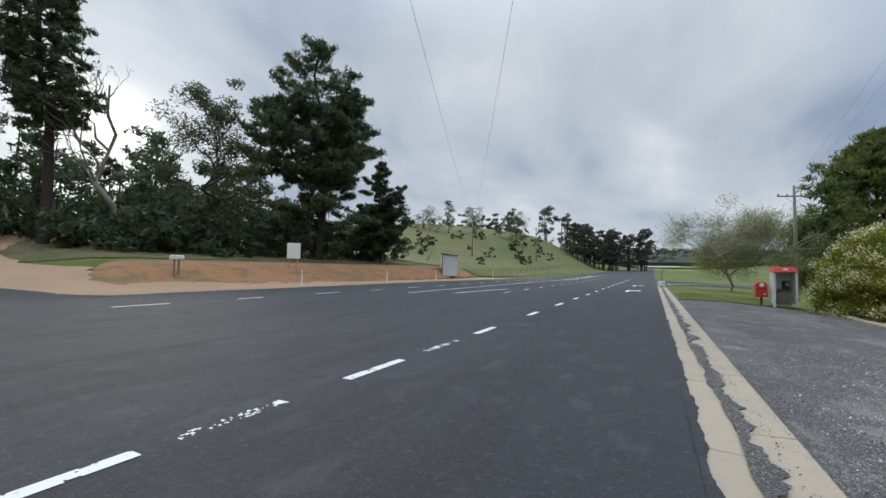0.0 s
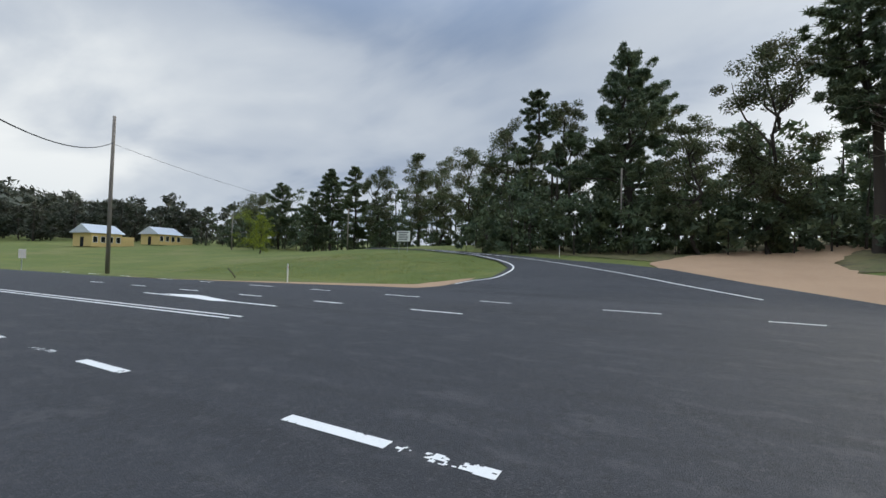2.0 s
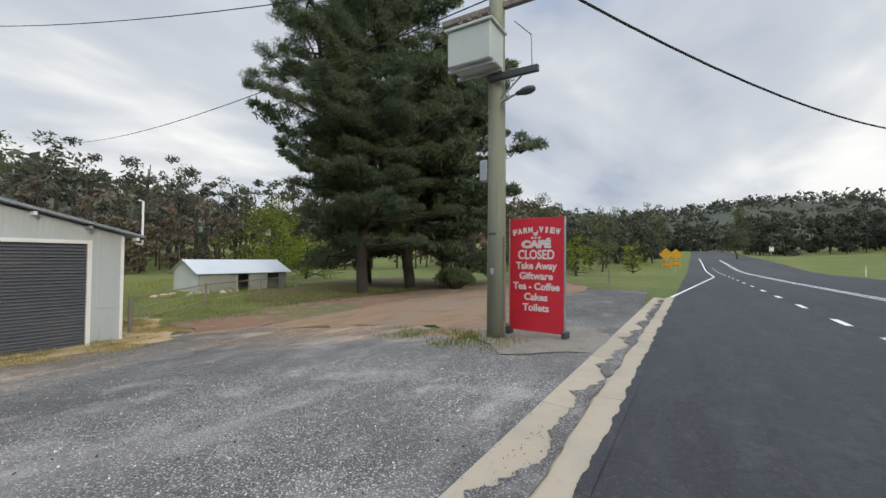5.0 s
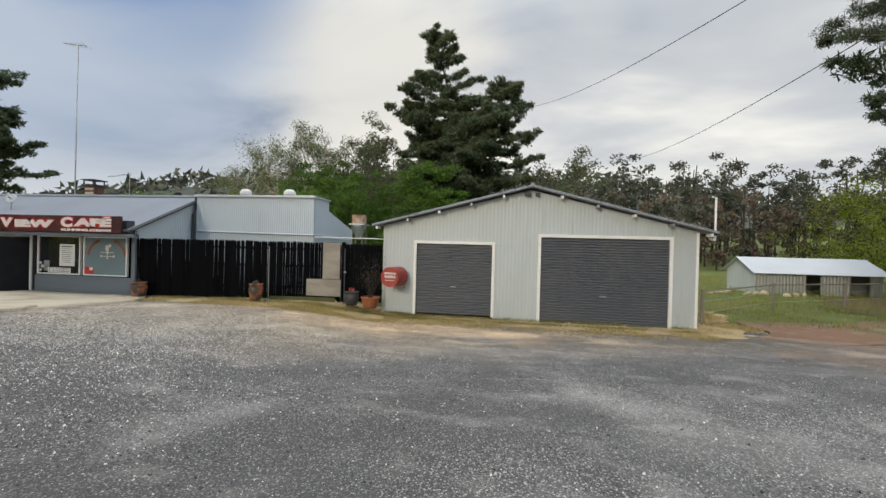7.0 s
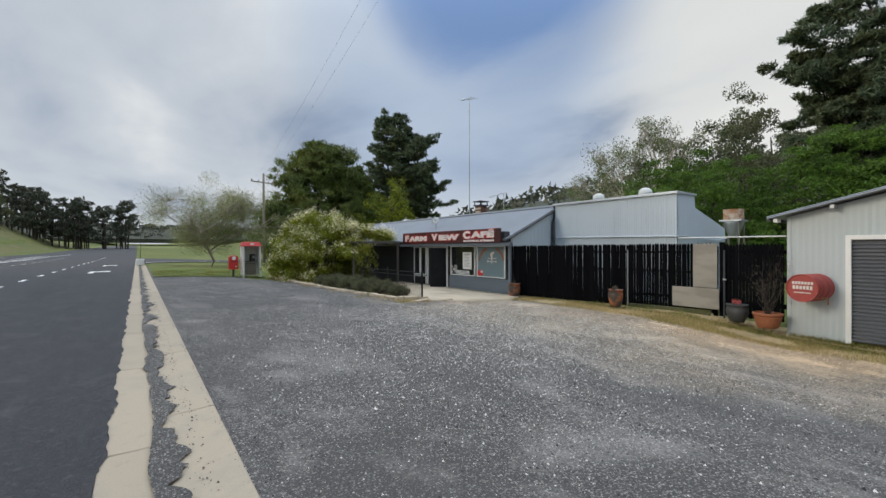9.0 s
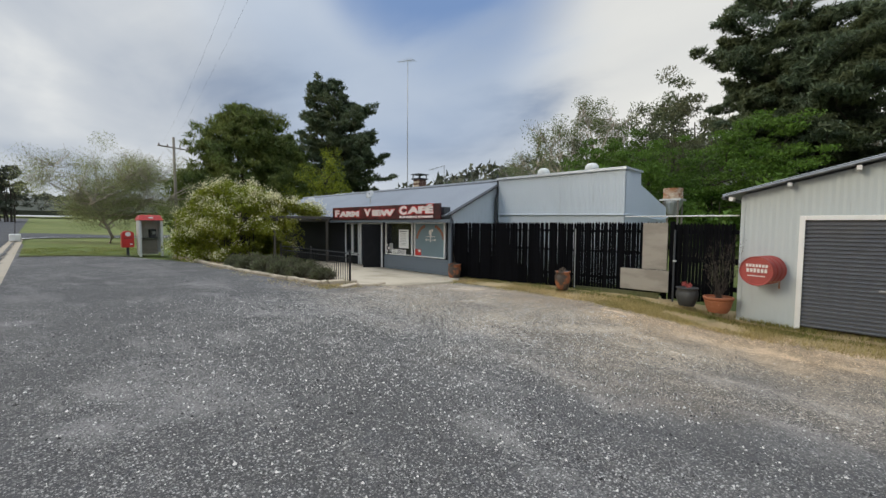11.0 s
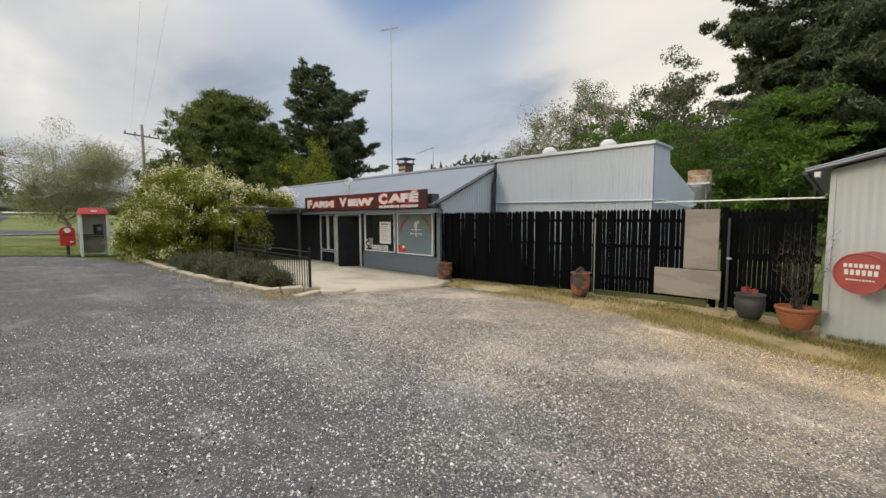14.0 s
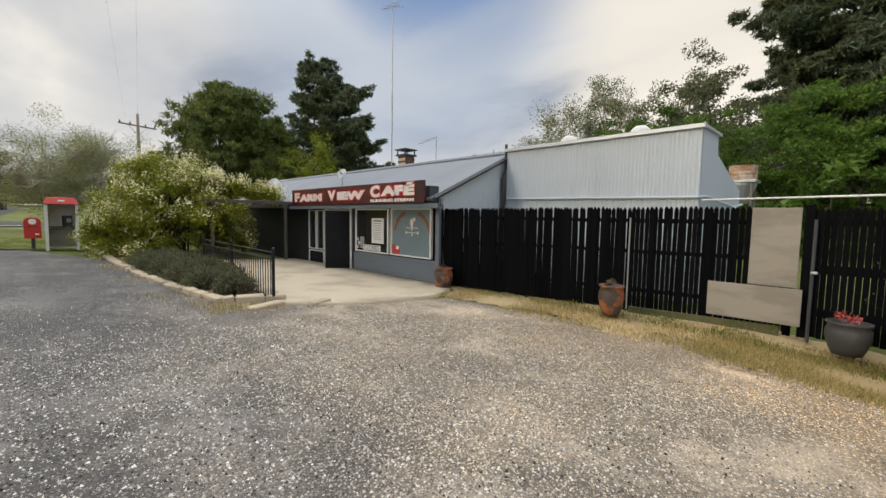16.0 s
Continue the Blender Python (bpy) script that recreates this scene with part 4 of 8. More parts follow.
    solid("handle", d2, M["galv"], ((x - 0.56, 15.70, 0.42), (x - 0.50, 15.75, 0.58)))
    # entry is dark inside: the dimness is put into the walls' near-black colour
    solid("inner_wall", c, M["inside"], ((x + 1.6, ys + 0.15, z0), (x + 1.7, 18.2, 1.65)), ((x + 0.12, 18.14, z0), (x + 1.6, 18.2, 1.65)), ((x + 0.12, ys + 0.1, z0), (x + 1.6, ys + 0.15, 1.65)), ((x + 0.12, ys + 0.15, 1.6), (x + 1.6, 18.14, 1.65)), ((x + 0.12, ys + 0.15, z0 + 0.0), (x + 1.6, 18.14, z0 + 0.03)), bevel=0)
    # sidelight by the door
    for y0, y1, za, zb in ((17.06, 17.52, 0.12, 1.44), (17.58, 18.10, 0.12, 1.44), (17.06, 18.10, -0.40, 0.08)):
        w = inside(part("window", boxes(((x - 0.02, y0, za), (x + 0.06, y1, za + 0.03)), ((x - 0.02, y0, zb - 0.03), (x + 0.06, y1, zb)), ((x - 0.02, y0, za + 0.03), (x + 0.06, y0 + 0.03, zb - 0.03)), ((x - 0.02, y1 - 0.03, za + 0.03), (x + 0.06, y1, zb - 0.03))), M["white"] if za < 0.1 or y0 < 17.3 else M["white"]), c, "narrow white-framed sidelight window")
        inside(part("pane", boxes(((x + 0.02, y0 + 0.02, za + 0.02), (x + 0.03, y1 - 0.02, zb - 0.02)), bevel=0), M["glass_sky"] if za > 0 else M["door"]), w)
    # fascia, sign and its awning box
    solid("awning", c, M["dark_trim"], ((11.66, 11.50, 1.50), (x + 0.0, 18.75, 1.58)), ((11.72, 11.62, 1.58), (x + 0.0, 18.42, 1.98)), label="dark awning box under the sign")
    solid("fascia", c, M["board_blue"], ((11.60, 11.24, 1.46), (11.66, 18.78, 1.565)), label="blue-grey fascia board")
    sg = solid("sign_board", c, M["sign"], ((11.56, 11.66, 1.585), (11.62, 18.42, 2.10)), label="maroon and black cafe sign with cream lettering")
    for word, ya, yb, zc, size in (("F", 18.22, 17.86, 1.83, 0.36), ("ARM", 17.82, 16.30, 1.80, 0.28), ("V", 15.98, 15.52, 1.84, 0.36), ("IEW", 15.48, 14.06, 1.82, 0.28), ("C", 13.76, 13.34, 1.88, 0.38), ("AFÉ", 13.28, 11.95, 1.88, 0.30)):
        inside(text_mesh(word, size, M["red_paint"], "letter_shadow", m=Matrix.Translation((11.556, (ya + yb) / 2, zc)) @ FACE_WEST, extrude=0.004, bold=0.046, width=ya - yb + 0.07), sg)
        inside(text_mesh(word, size, M["sign_text"], m=Matrix.Translation((11.552, (ya + yb) / 2, zc)) @ FACE_WEST, extrude=0.006, bold=0.022, width=ya - yb), sg)
    inside(text_mesh("RUNNING STREAM", 0.10, M["sign_text"], m=Matrix.Translation((11.552, 12.87, 1.655)) @ FACE_WEST, extrude=0.004, bold=0.006, width=1.75), sg)
    # roof
    roof_slope("roof", ys - 0.12, yn + 0.2, 11.70, eave_z - 0.02, ridge_x, ridge_z, M["roof"], c, label="grey corrugated steel roof")
    roof_slope("roof", ys - 0.12, yn + 0.2, 2 * ridge_x - 11.70, eave_z - 0.02, ridge_x, ridge_z, M["roof"], c, label="grey corrugated steel roof")
    inside(part("ridge_cap", tube([(ridge_x, ys - 0.13, ridge_z + 0.02), (ridge_x, yn + 0.2, ridge_z + 0.02)], 0.07, 6), M["roof"]), c)
    inside(part("barge_board", tube([(11.74, ys - 0.10, eave_z - 0.03), (ridge_x, ys - 0.10, ridge_z - 0.03)], 0.055, 4), M["dark_trim"]), c, "dark barge board")
    inside(part("gutter", tube([(11.68, ys - 0.15, eave_z - 0.06), (11.68, yn + 0.2, eave_z - 0.06)], 0.055, 8), M["dark_trim"]), c)
    bm = tube([(14.30, ys - 0.09, 0.2), (14.30, ys - 0.09, 2.35), (14.42, ys - 0.09, 2.62), (14.42, ys - 0.09, 3.25)], 0.04, 8)
    inside(part("drain_pipe", bm, M["dark_trim"]), c, "dark drain pipe up the gable")
    # chimney of brick with a steel cowl
    ch = thing("chimney", "short brown brick chimney with dark steel cowl", "chimney", (15.5, 16.9, 2.9))
    rows = [(-1, 0), (0, 0), (1, 0), (-1, 1), (1, 1), (-1, 2), (0, 2), (1, 2)]
    for k in range(9):
        for i, j in rows:
            o = 0.06 * (k % 2)
            solid("brick", ch, M["brick"], ((15.28 + i * 0.15 + o * 0.3, 16.68 + j * 0.15, 2.78 + k * 0.085), (15.42 + i * 0.15 + o * 0.3, 16.82 + j * 0.15, 2.855 + k * 0.085)), bevel=0.006)
    solid("mortar_core", ch, M["slab"], ((15.14, 16.70, 2.78), (15.57, 17.10, 3.53)), bevel=0)
    bm = boxes(((15.06, 16.62, 3.54), (15.64, 17.18, 3.60)), ((15.04, 16.60, 3.76), (15.66, 17.20, 3.80)), *[((a, b, 3.60), (a + 0.04, b + 0.04, 3.76)) for a in (15.1, 15.56) for b in (16.66, 17.1)])
    inside(part("cowl", bm, M["dark_trim"]), ch)
    # steel block behind the fence
    b = thing("storeroom", "tall pale blue-grey corrugated steel storeroom with parapet", "building", (14.4, 9, z0))
    corrugated("front_wall", 6.86, 11.45, lambda a: z0, lambda a: 3.04 + 0.006 * (a - 7), lambda a, z, o: (14.4 - o, a, z), M["corr"], b, pitch=0.08, amp=0.0055)

    def step(a):
        return 3.06 if a < 15.65 else (2.68 - (a - 15.65) * 0.25)

    corrugated("side_wall", 14.46, 18.2, lambda a: z0, step, lambda a, z, o: (a, 6.86 - o, z), M["corr"], b, pitch=0.08, amp=0.0055)
    corrugated("back_wall", 6.86, 11.45, lambda a: z0, lambda a: 1.85, lambda a, z, o: (18.2 + o, a, z), M["corr"], b, pitch=0.16)
    solid("parapet_cap", b, M["rooflight"], ((14.32, 6.81, 3.04), (14.50, 11.5, 3.12)), ((14.50, 6.80, 3.05), (15.68, 6.92, 3.11)), label="silver parapet capping")
    roof_slope("roof", 6.92, 11.44, 14.5, 2.74, 18.3, 1.90, M["rooflight"], b)
    inside(part("conduit", tube([(14.36, 11.4, 1.78), (14.36, 6.86, 1.72), (14.6, 6.79, 1.74), (17.2, 6.79, 1.60), (18.1, 6.79, 1.70)], 0.03, 6), M["corr"]), b, "pale pipe run along the wall")
    for yy in (8.45, 10.3):
        v = thing("roof_vent", "white mushroom roof vent on the steel roof", "roof vent", (15.6, yy, 2.85), group="roof vents")
        part("vent_base", lathe([(0.11, -0.50), (0.11, 0.50), (0.0, 0.50)], 12), M["galv"], v)
        part("vent_cap", lathe([(0.10, 0.42), (0.21, 0.42), (0.23, 0.46), (0.21, 0.56), (0.12, 0.64), (0.0, 0.66)], 16), M["booth"], v, smooth=True)
    return c


cafe()


# ---- trees and plants ----
def leaf_cloud(rng, centres, radii, count, size, flat=0.6, long=1.0, up=0.0, wide=0.5):
    """Small leaf-shaped faces scattered round the centres: arrays of vertices and faces."""
    k = len(centres)
    pick = rng.integers(0, k, count)
    d = rng.normal(size=(count, 3))
    d /= np.linalg.norm(d, axis=1)[:, None] + 1e-9
    r = radii[pick] * rng.random(count) ** 0.45
    p = centres[pick] + d * r[:, None] * (1, 1, flat)
    a = rng.normal(size=(count, 3)) + d * 0.7 + (0, 0, up)
    a /= np.linalg.norm(a, axis=1)[:, None] + 1e-9
    b = np.cross(a, rng.normal(size=(count, 3)))
    b /= np.linalg.norm(b, axis=1)[:, None] + 1e-9
    s = size * (0.55 + 0.9 * rng.random(count))[:, None]
    a, b = a * s * long, b * s * wide
    v = np.stack([p - a * 0.5 + b * 0.5, p + a * 0.5, p - a * 0.35 - b * 0.5], 1).reshape(-1, 3)
    f = np.arange(3 * count).reshape(-1, 3)
    return v, f


def quick_mesh(name, v, f, material):
    me = bpy.data.meshes.new(name)
    me.vertices.add(len(v))
    me.vertices.foreach_set("co", np.asarray(v, np.float32).ravel())
    k = f.shape[1]
    me.loops.add(f.size)
    me.loops.foreach_set("vertex_index", f.astype(np.int32).ravel())
    me.polygons.add(len(f))
    me.polygons.foreach_set("loop_start", np.arange(0, f.size, k, dtype=np.int32))
    me.update(calc_edges=True)
    me.validate()
    me.materials.append(material)
    return me


def limb(bm, rng, a, b, r, sag=0.0, sides=5, steps=4, wander=0.05):
    a, b = Vector(a), Vector(b)
    n = (b - a).length
    pts = []
    for i in range(steps + 1):
        u = i / steps
        w = Vector(rng.normal(size=3)) * n * wander * (u * (1 - u) * 4) ** 0.5
        pts.append(a.lerp(b, u) + w + Vector((0, 0, sag * n * (u * u - u))))
    tube(pts, [r * (1 - 0.78 * i / steps) for i in range(steps + 1)], sides, bm, cap=False)
    return pts


SPECIES = {  # crown base, leaf, bark, leaf size, flatness, leaf count per square metre of side view
    "pine": (0.10, "pine", "bark", 0.30, 0.55, 190), "column": (0.36, "pine", "bark", 0.34, 0.5, 330), "gum": (0.24, "gum", "bark", 0.27, 0.7, 170),
    "sage": (0.26, "sage", "pale_bark", 0.19, 0.8, 170), "maple": (0.05, "maple", "bark", 0.32, 0.42, 210), "olive": (0.12, "gum", "bark", 0.34, 0.75, 80),
    "spring": (0.06, "spring", "bark", 0.26, 0.75, 120), "cypress": (0.02, "cypress", "bark", 0.34, 0.5, 480), "willow": (0.10, "willow_leaf", "pale_bark", 0.11, 0.85, 1600),
    "bare": (0.3, "bark_red", "timber", 0.16, 0.8, 2), "far": (0.2, "farwood", "bark", 1.0, 0.7, 20),
}
LABELS = {
    "pine": "dark green pine tree with dense drooping branches", "column": "tall narrow dark pine tree", "gum": "open-crowned grey-green gum tree", "sage": "slender pale green young poplar tree",
    "maple": "bright green leafy tree in full spring leaf", "olive": "rounded olive-green tree behind the garage", "spring": "fresh yellow-green tree in new leaf", "cypress": "broad dark cypress with layered sprays",
    "willow": "spreading tree with sparse pale new leaves", "bare": "bare dead tree with pale forked branches", "far": "distant grey-green gum tree",
}


def tree(kind, x, y, h, r, seed, name="tree", leaders=()):
    base, leaf, bark, size, flat, per = SPECIES[kind]
    rng = np.random.default_rng(seed)
    near = max(0.42, min(1.0, math.hypot(x - 2, y - 1) / 46))
    size, dense = size * near, near ** -2
    t = thing(name, LABELS[kind], "tree", (x, y, land(x, y) - 0.05))
    bm = bmesh.new()
    lean = rng.normal(size=2) * 0.025 * h
    tr = max(0.12, h * 0.016)
    top = Vector((lean[0], lean[1], h * (0.97 if kind in ("pine", "column", "cypress", "far") else 0.72)))
    bole = limb(bm, rng, (0, 0, -0.1), top, tr, sides=9, steps=7, wander=0.02 if kind in ("pine", "column") else 0.05)

    def on_bole(u):
        q = u * (len(bole) - 1)
        i = min(int(q), len(bole) - 2)
        return bole[i].lerp(bole[i + 1], q - i)

    cs, rs = [], []
    if kind == "pine":
        # one or more leaders, each with ascending limbs that carry separate tufts of needles
        stems = [(bole, h, r, base)]
        for dx, dy, top_h, top_r, fork in leaders:
            stems.append((limb(bm, rng, on_bole(fork), (dx, dy, top_h), tr * 0.62, sides=7, steps=7, wander=0.025), top_h, top_r, 0.12))
        for stem, hh, rr, low in stems:
            nb = int(18 + 1.45 * hh * (1 - low))
            shift = rng.random() * 50
            for i in range(nb):
                v = ((i + rng.random()) / nb) ** 0.92
                q = min(low + (1 - low) * v, 0.985) * (len(stem) - 1)
                k = min(int(q), len(stem) - 2)
                p = stem[k].lerp(stem[k + 1], q - k)
                ang = i * 2.399 + rng.normal() * 0.45
                lobe = min(1.12, max(0.5, 0.86 + 0.85 * noise.noise(Vector((math.cos(ang) * 1.3, math.sin(ang) * 1.3, v * 4.5 + shift)))))
                reach = max(0.09 * rr, rr * 1.48 * min(1.0, 0.60 + 1.5 * v) * (1 - v) ** (0.55 if hh == h else 0.50) * lobe * (0.62 + 0.5 * rng.random()))
                out = p + Vector((math.cos(ang) * reach, math.sin(ang) * reach, reach * (0.14 + 0.40 * v + 0.16 * rng.normal())))
                pts = limb(bm, rng, p, out, tr * 0.30 * (1 - 0.62 * v), sag=0.14, sides=4, steps=4, wander=0.035)
                side = Vector((-math.sin(ang), math.cos(ang), 0))
                tuft = 0.056 * rr + 0.24
                n = max(2, int(reach / (tuft * 1.15)))
                for m in range(n):
                    w = 0.26 + 0.74 * (m + 0.5 * rng.random()) / n
                    a = min(int(w * 4), 3)
                    o = pts[a].lerp(pts[a + 1], min(1.0, w * 4 - a))
                    span = reach * 0.34 * (1.12 - w) * (0.5 + 0.9 * rng.random())
                    for sgn in (-1, 1):
                        e = o + side * sgn * span + Vector((0, 0, 0.22 * span + 0.10 * rng.normal()))
                        if near < 0.8:
                            tube([o, e], [tr * 0.05, tr * 0.02], 3, bm, cap=False)
                        if rng.random() < 0.88:
                            cs.append(e)
                            rs.append(tuft * (0.62 + 0.65 * rng.random()))
                cs.append(out)
                rs.append(tuft * (0.6 + 0.4 * rng.random()))
            for _ in range(5):
                cs.append(stem[-1] + Vector((rng.normal() * 0.25, rng.normal() * 0.25, -0.5 * rng.random())))
                rs.append(0.045 * rr + 0.15)
    elif kind == "column":
        tiers = int(h * (1 - base) / 0.95)
        for i in range(tiers):
            v = (i + 0.5) / tiers
            p = on_bole(min(base + (1 - base) * v, 0.99))
            wide = r * min(1.0, 0.62 + 1.3 * v) * (1.02 - v ** 2.6) * (0.86 + 0.3 * rng.random())
            for m in range(9):
                ang = m * 0.698 + i * 1.1 + rng.normal() * 0.18
                reach = wide * (0.72 + 0.4 * rng.random())
                q = p + Vector((math.cos(ang) * reach, math.sin(ang) * reach, reach * 0.22 + 0.12 * rng.normal()))
                limb(bm, rng, p, q, tr * 0.16, sag=0.12, sides=3, steps=3)
                for w in (0.45, 0.7, 0.92):
                    cs.append(p.lerp(q, w) + Vector(rng.normal(size=3)) * 0.16)
                    rs.append(0.34 + 0.22 * rng.random())
    elif kind == "cypress":
        for i in range(230):
            v = ((i + rng.random()) / 230) ** 0.85
            ang = i * 2.399 + rng.normal() * 0.4
            rad = r * (0.80 + 0.20 * min(1, v * 4)) * (1 - v ** 2.4) ** 0.62 * (0.90 + 0.50 * noise.noise(Vector((math.cos(ang) * 1.4, math.sin(ang) * 1.4, v * 3 + seed))))
            p = on_bole(min(0.03 + 0.90 * v, 0.97))
            q = Vector((lean[0] * v + math.cos(ang) * rad, lean[1] * v + math.sin(ang) * rad, h * (0.03 + 0.92 * v) + rad * 0.42))
            q = p.lerp(q, 0.82 + 0.34 * rng.random())
            for w in (0.55, 0.72, 0.86, 1.0):
                c = p.lerp(q, w) - Vector((0, 0, 0.5 * rad * (1 - w)))
                for _ in range(2):
                    cs.append(c + Vector(rng.normal(size=3)) * r * 0.05)
                    rs.append(r * (0.085 + 0.06 * rng.random()))
    elif kind == "bare":
        def fork(p, d, n, length, rad):
            q = p + d * length
            limb(bm, rng, p, q, rad, sides=5, steps=3, wander=0.07)
            if n == 0:
                cs.append(q)
                rs.append(0.3)
                return
            for _ in range(3 if n > 2 else 2):
                e = (d + Vector(rng.normal(size=3)) * 0.42 + Vector((0, 0, 0.12))).normalized()
                fork(p.lerp(q, 0.55 + 0.45 * rng.random()), e, n - 1, length * (0.55 + 0.2 * rng.random()), rad * 0.5)
        for s in range(6):
            a = rng.random() * math.tau
            fork(on_bole(0.35 + 0.6 * s / 6), Vector((math.cos(a) * 0.6, math.sin(a) * 0.6, 0.9)).normalized(), 3, h * 0.17, tr * 0.42)
    else:
        limbs = {"gum": 13, "sage": 12, "maple": 16, "olive": 14, "spring": 15, "willow": 20, "far": 9}[kind]
        for i in range(limbs):
            u = 0.28 + 0.70 * (i + rng.random()) / limbs
            p = on_bole(min(u, 0.98))
            ang = i * 2.399 + rng.normal() * 0.5
            z = h * (base + (0.96 - base) * min(1, max(0.05, (i + 0.5) / limbs + 0.12 * rng.normal())))
            v = (z / h - base) / (1 - base)
            wide = r * (0.95 - 0.75 * abs(v - 0.42) ** 1.3 * 1.5) * (0.55 + 0.5 * rng.random())
            if kind == "willow":
                wide, z = r * (0.35 + 0.7 * rng.random()), h * (0.35 + 0.62 * rng.random())
            q = Vector((lean[0] + math.cos(ang) * wide, lean[1] + math.sin(ang) * wide, min(z, h * 0.97)))
            limb(bm, rng, p if p.z < q.z else on_bole(max(0.15, q.z / h * 0.6)), q, tr * 0.4, sag=0.08, sides=5, steps=4, wander=0.06)
            for _ in range(6):
                o = q.lerp(p, 0.5 * rng.random() ** 1.5) + Vector(rng.normal(size=3)) * r * 0.16
                cs.append(o)
                rs.append(r * (0.15 + 0.14 * rng.random()))
                if kind in ("willow", "sage"):
                    for _ in range(5):
                        e = o + Vector((rng.normal() * 0.5, rng.normal() * 0.5, 0.3 + 0.9 * rng.random()))
                        tube([q.lerp(p, 0.25 * rng.random()), o.lerp(e, 0.3), e], [0.022, 0.013, 0.006], 3, bm, cap=False)
        for _ in range(4):
            cs.append(Vector((lean[0], lean[1], h * 0.9)) + Vector(rng.normal(size=3)) * r * 0.14)
            rs.append(r * 0.18)
    part("trunk", bm, M[bark], t, smooth=True)
    count = int(per * dense * (2 * r * h * (1 - base)) * 0.62)
    most = {"willow": 90000, "cypress": 80000}.get(kind, 29000) if near > 0.6 else 150000
    if kind == "pine":
        count = int(len(cs) * 75 * dense ** 0.75)
        most = 230000 if near < 0.6 else 150000 if near < 0.95 else 62000
    size *= min(1.3, max(1.0, count / most) ** 0.5)
    v, f = leaf_cloud(rng, np.array(cs), np.array(rs), max(60, min(count, most)), size * (0.65 + 0.02 * min(h, 20)), flat, *((1.9, 0.35, 0.16 if near < 0.6 else 0.34) if kind in ("pine", "column") else (1.7, 0.9, 0.36) if kind == "cypress" else (1.0,)))
    ob = new("crown", quick_mesh("crown", v, f, M[leaf]))
    ob.parent = t
    return t


def trees(rows, seed):
    return [tree(*row[4:5], *row[:4], seed + 7 * i, leaders=row[5:]) for i, row in enumerate(rows)]


# behind the highway in the west
trees((
    (-34.7, 36.8, 27.0, 9.0, "pine", (-2.2, -4.6, 18.0, 6.0, 0.15), (1.6, 3.6, 21.0, 5.6, 0.22)), (-33.2, 47.4, 14.2, 3.8, "pine", (1.0, 1.8, 9.5, 3.6, 0.1), (-0.6, -1.6, 7.0, 3.2, 0.06)), (-39.7, 27.2, 17.2, 5.8, "gum"), (-40.9, 18.4, 19.5, 4.4, "bare"), (-42.5, 14.9, 26.1, 3.5, "column"),
    (-48.4, 9.4, 21.1, 5.2, "gum"), (-48.0, 3.8, 15.4, 3.8, "gum"), (-55.6, -3.3, 24.9, 6.8, "pine"), (-62.1, -12.0, 22.6, 4.2, "gum"), (-65.7, -18.1, 25.7, 5.0, "pine"), (-65.3, -23.5, 20.4, 5.0, "gum"),
), 100)
trees((
    (-69.3, -30.7, 18.8, 5.4, "gum"), (-78.5, -42.1, 19.3, 5.6, "gum"), (-79.9, -48.0, 23.0, 5.2, "gum"), (-73.5, -54.9, 18.9, 5.0, "gum"), (-76.5, -63.6, 20.6, 5.2, "pine"), (-77.5, -72.2, 21.6, 4.0, "column"),
    (-78.9, -79.0, 15.8, 4.8, "pine"), (-79.2, -92.5, 17.9, 7.5, "pine"), (-80.2, -102.1, 15.8, 7.0, "gum"), (-82.2, -111.3, 13.3, 6.0, "gum"), (-68.5, -3.9, 27.0, 7.6, "pine"),
), 300)
# paddock in the north-west
trees(((-79.9, 126.4, 7.7, 3.3, "gum"), (-67.0, 121.9, 7.0, 6.2, "gum"), (-60.7, 124.9, 11.6, 2.7, "gum"), (-55.8, 133.2, 8.7, 5.2, "gum"), (-43.7, 145.0, 10.8, 5.2, "gum"), (-33.1, 184.2, 11.2, 3.5, "gum")), 500)
# east, behind the buildings
trees((
    (16.0, -17.6, 20.5, 6.4, "pine", (0.4, 4.4, 17.8, 5.2, 0.2), (-2.0, 1.0, 9.0, 4.2, 0.1)), (18.5, -30.5, 21.0, 6.4, "pine", (-1.5, 1.5, 12.0, 5.0, 0.1)), (23.5, -26.5, 17.0, 6.0, "pine", (0, 2.0, 10.0, 4.5, 0.1)), (16.6, -23.0, 24.0, 7.6, "pine", (-1.5, 4.2, 20.0, 5.0, 0.14), (-3.5, -3.5, 19.0, 5.0, 0.14), (-3.0, 0.5, 9.0, 5.0, 0.08)), (39.8, 3.7, 16.8, 5.4, "pine", (0.6, 3.2, 22.6, 5.0, 0.28), (0.0, -3.4, 17.4, 5.2, 0.26), (0.0, 5.4, 15.6, 4.2, 0.25)), (41.7, 25.0, 12.5, 5.5, "sage"), (44.2, 21.4, 14.0, 3.8, "sage"),
    (37.4, 12.3, 11.5, 4.2, "gum"), (31.9, 8.1, 7.6, 3.4, "maple"), (44.2, -6.6, 11.6, 4.8, "olive"), (35.0, 15.0, 8.7, 3.4, "maple"), (21.4, 56.0, 16.3, 6.6, "cypress"), (27.2, 48.0, 11.0, 4.6, "spring"),
), 700)
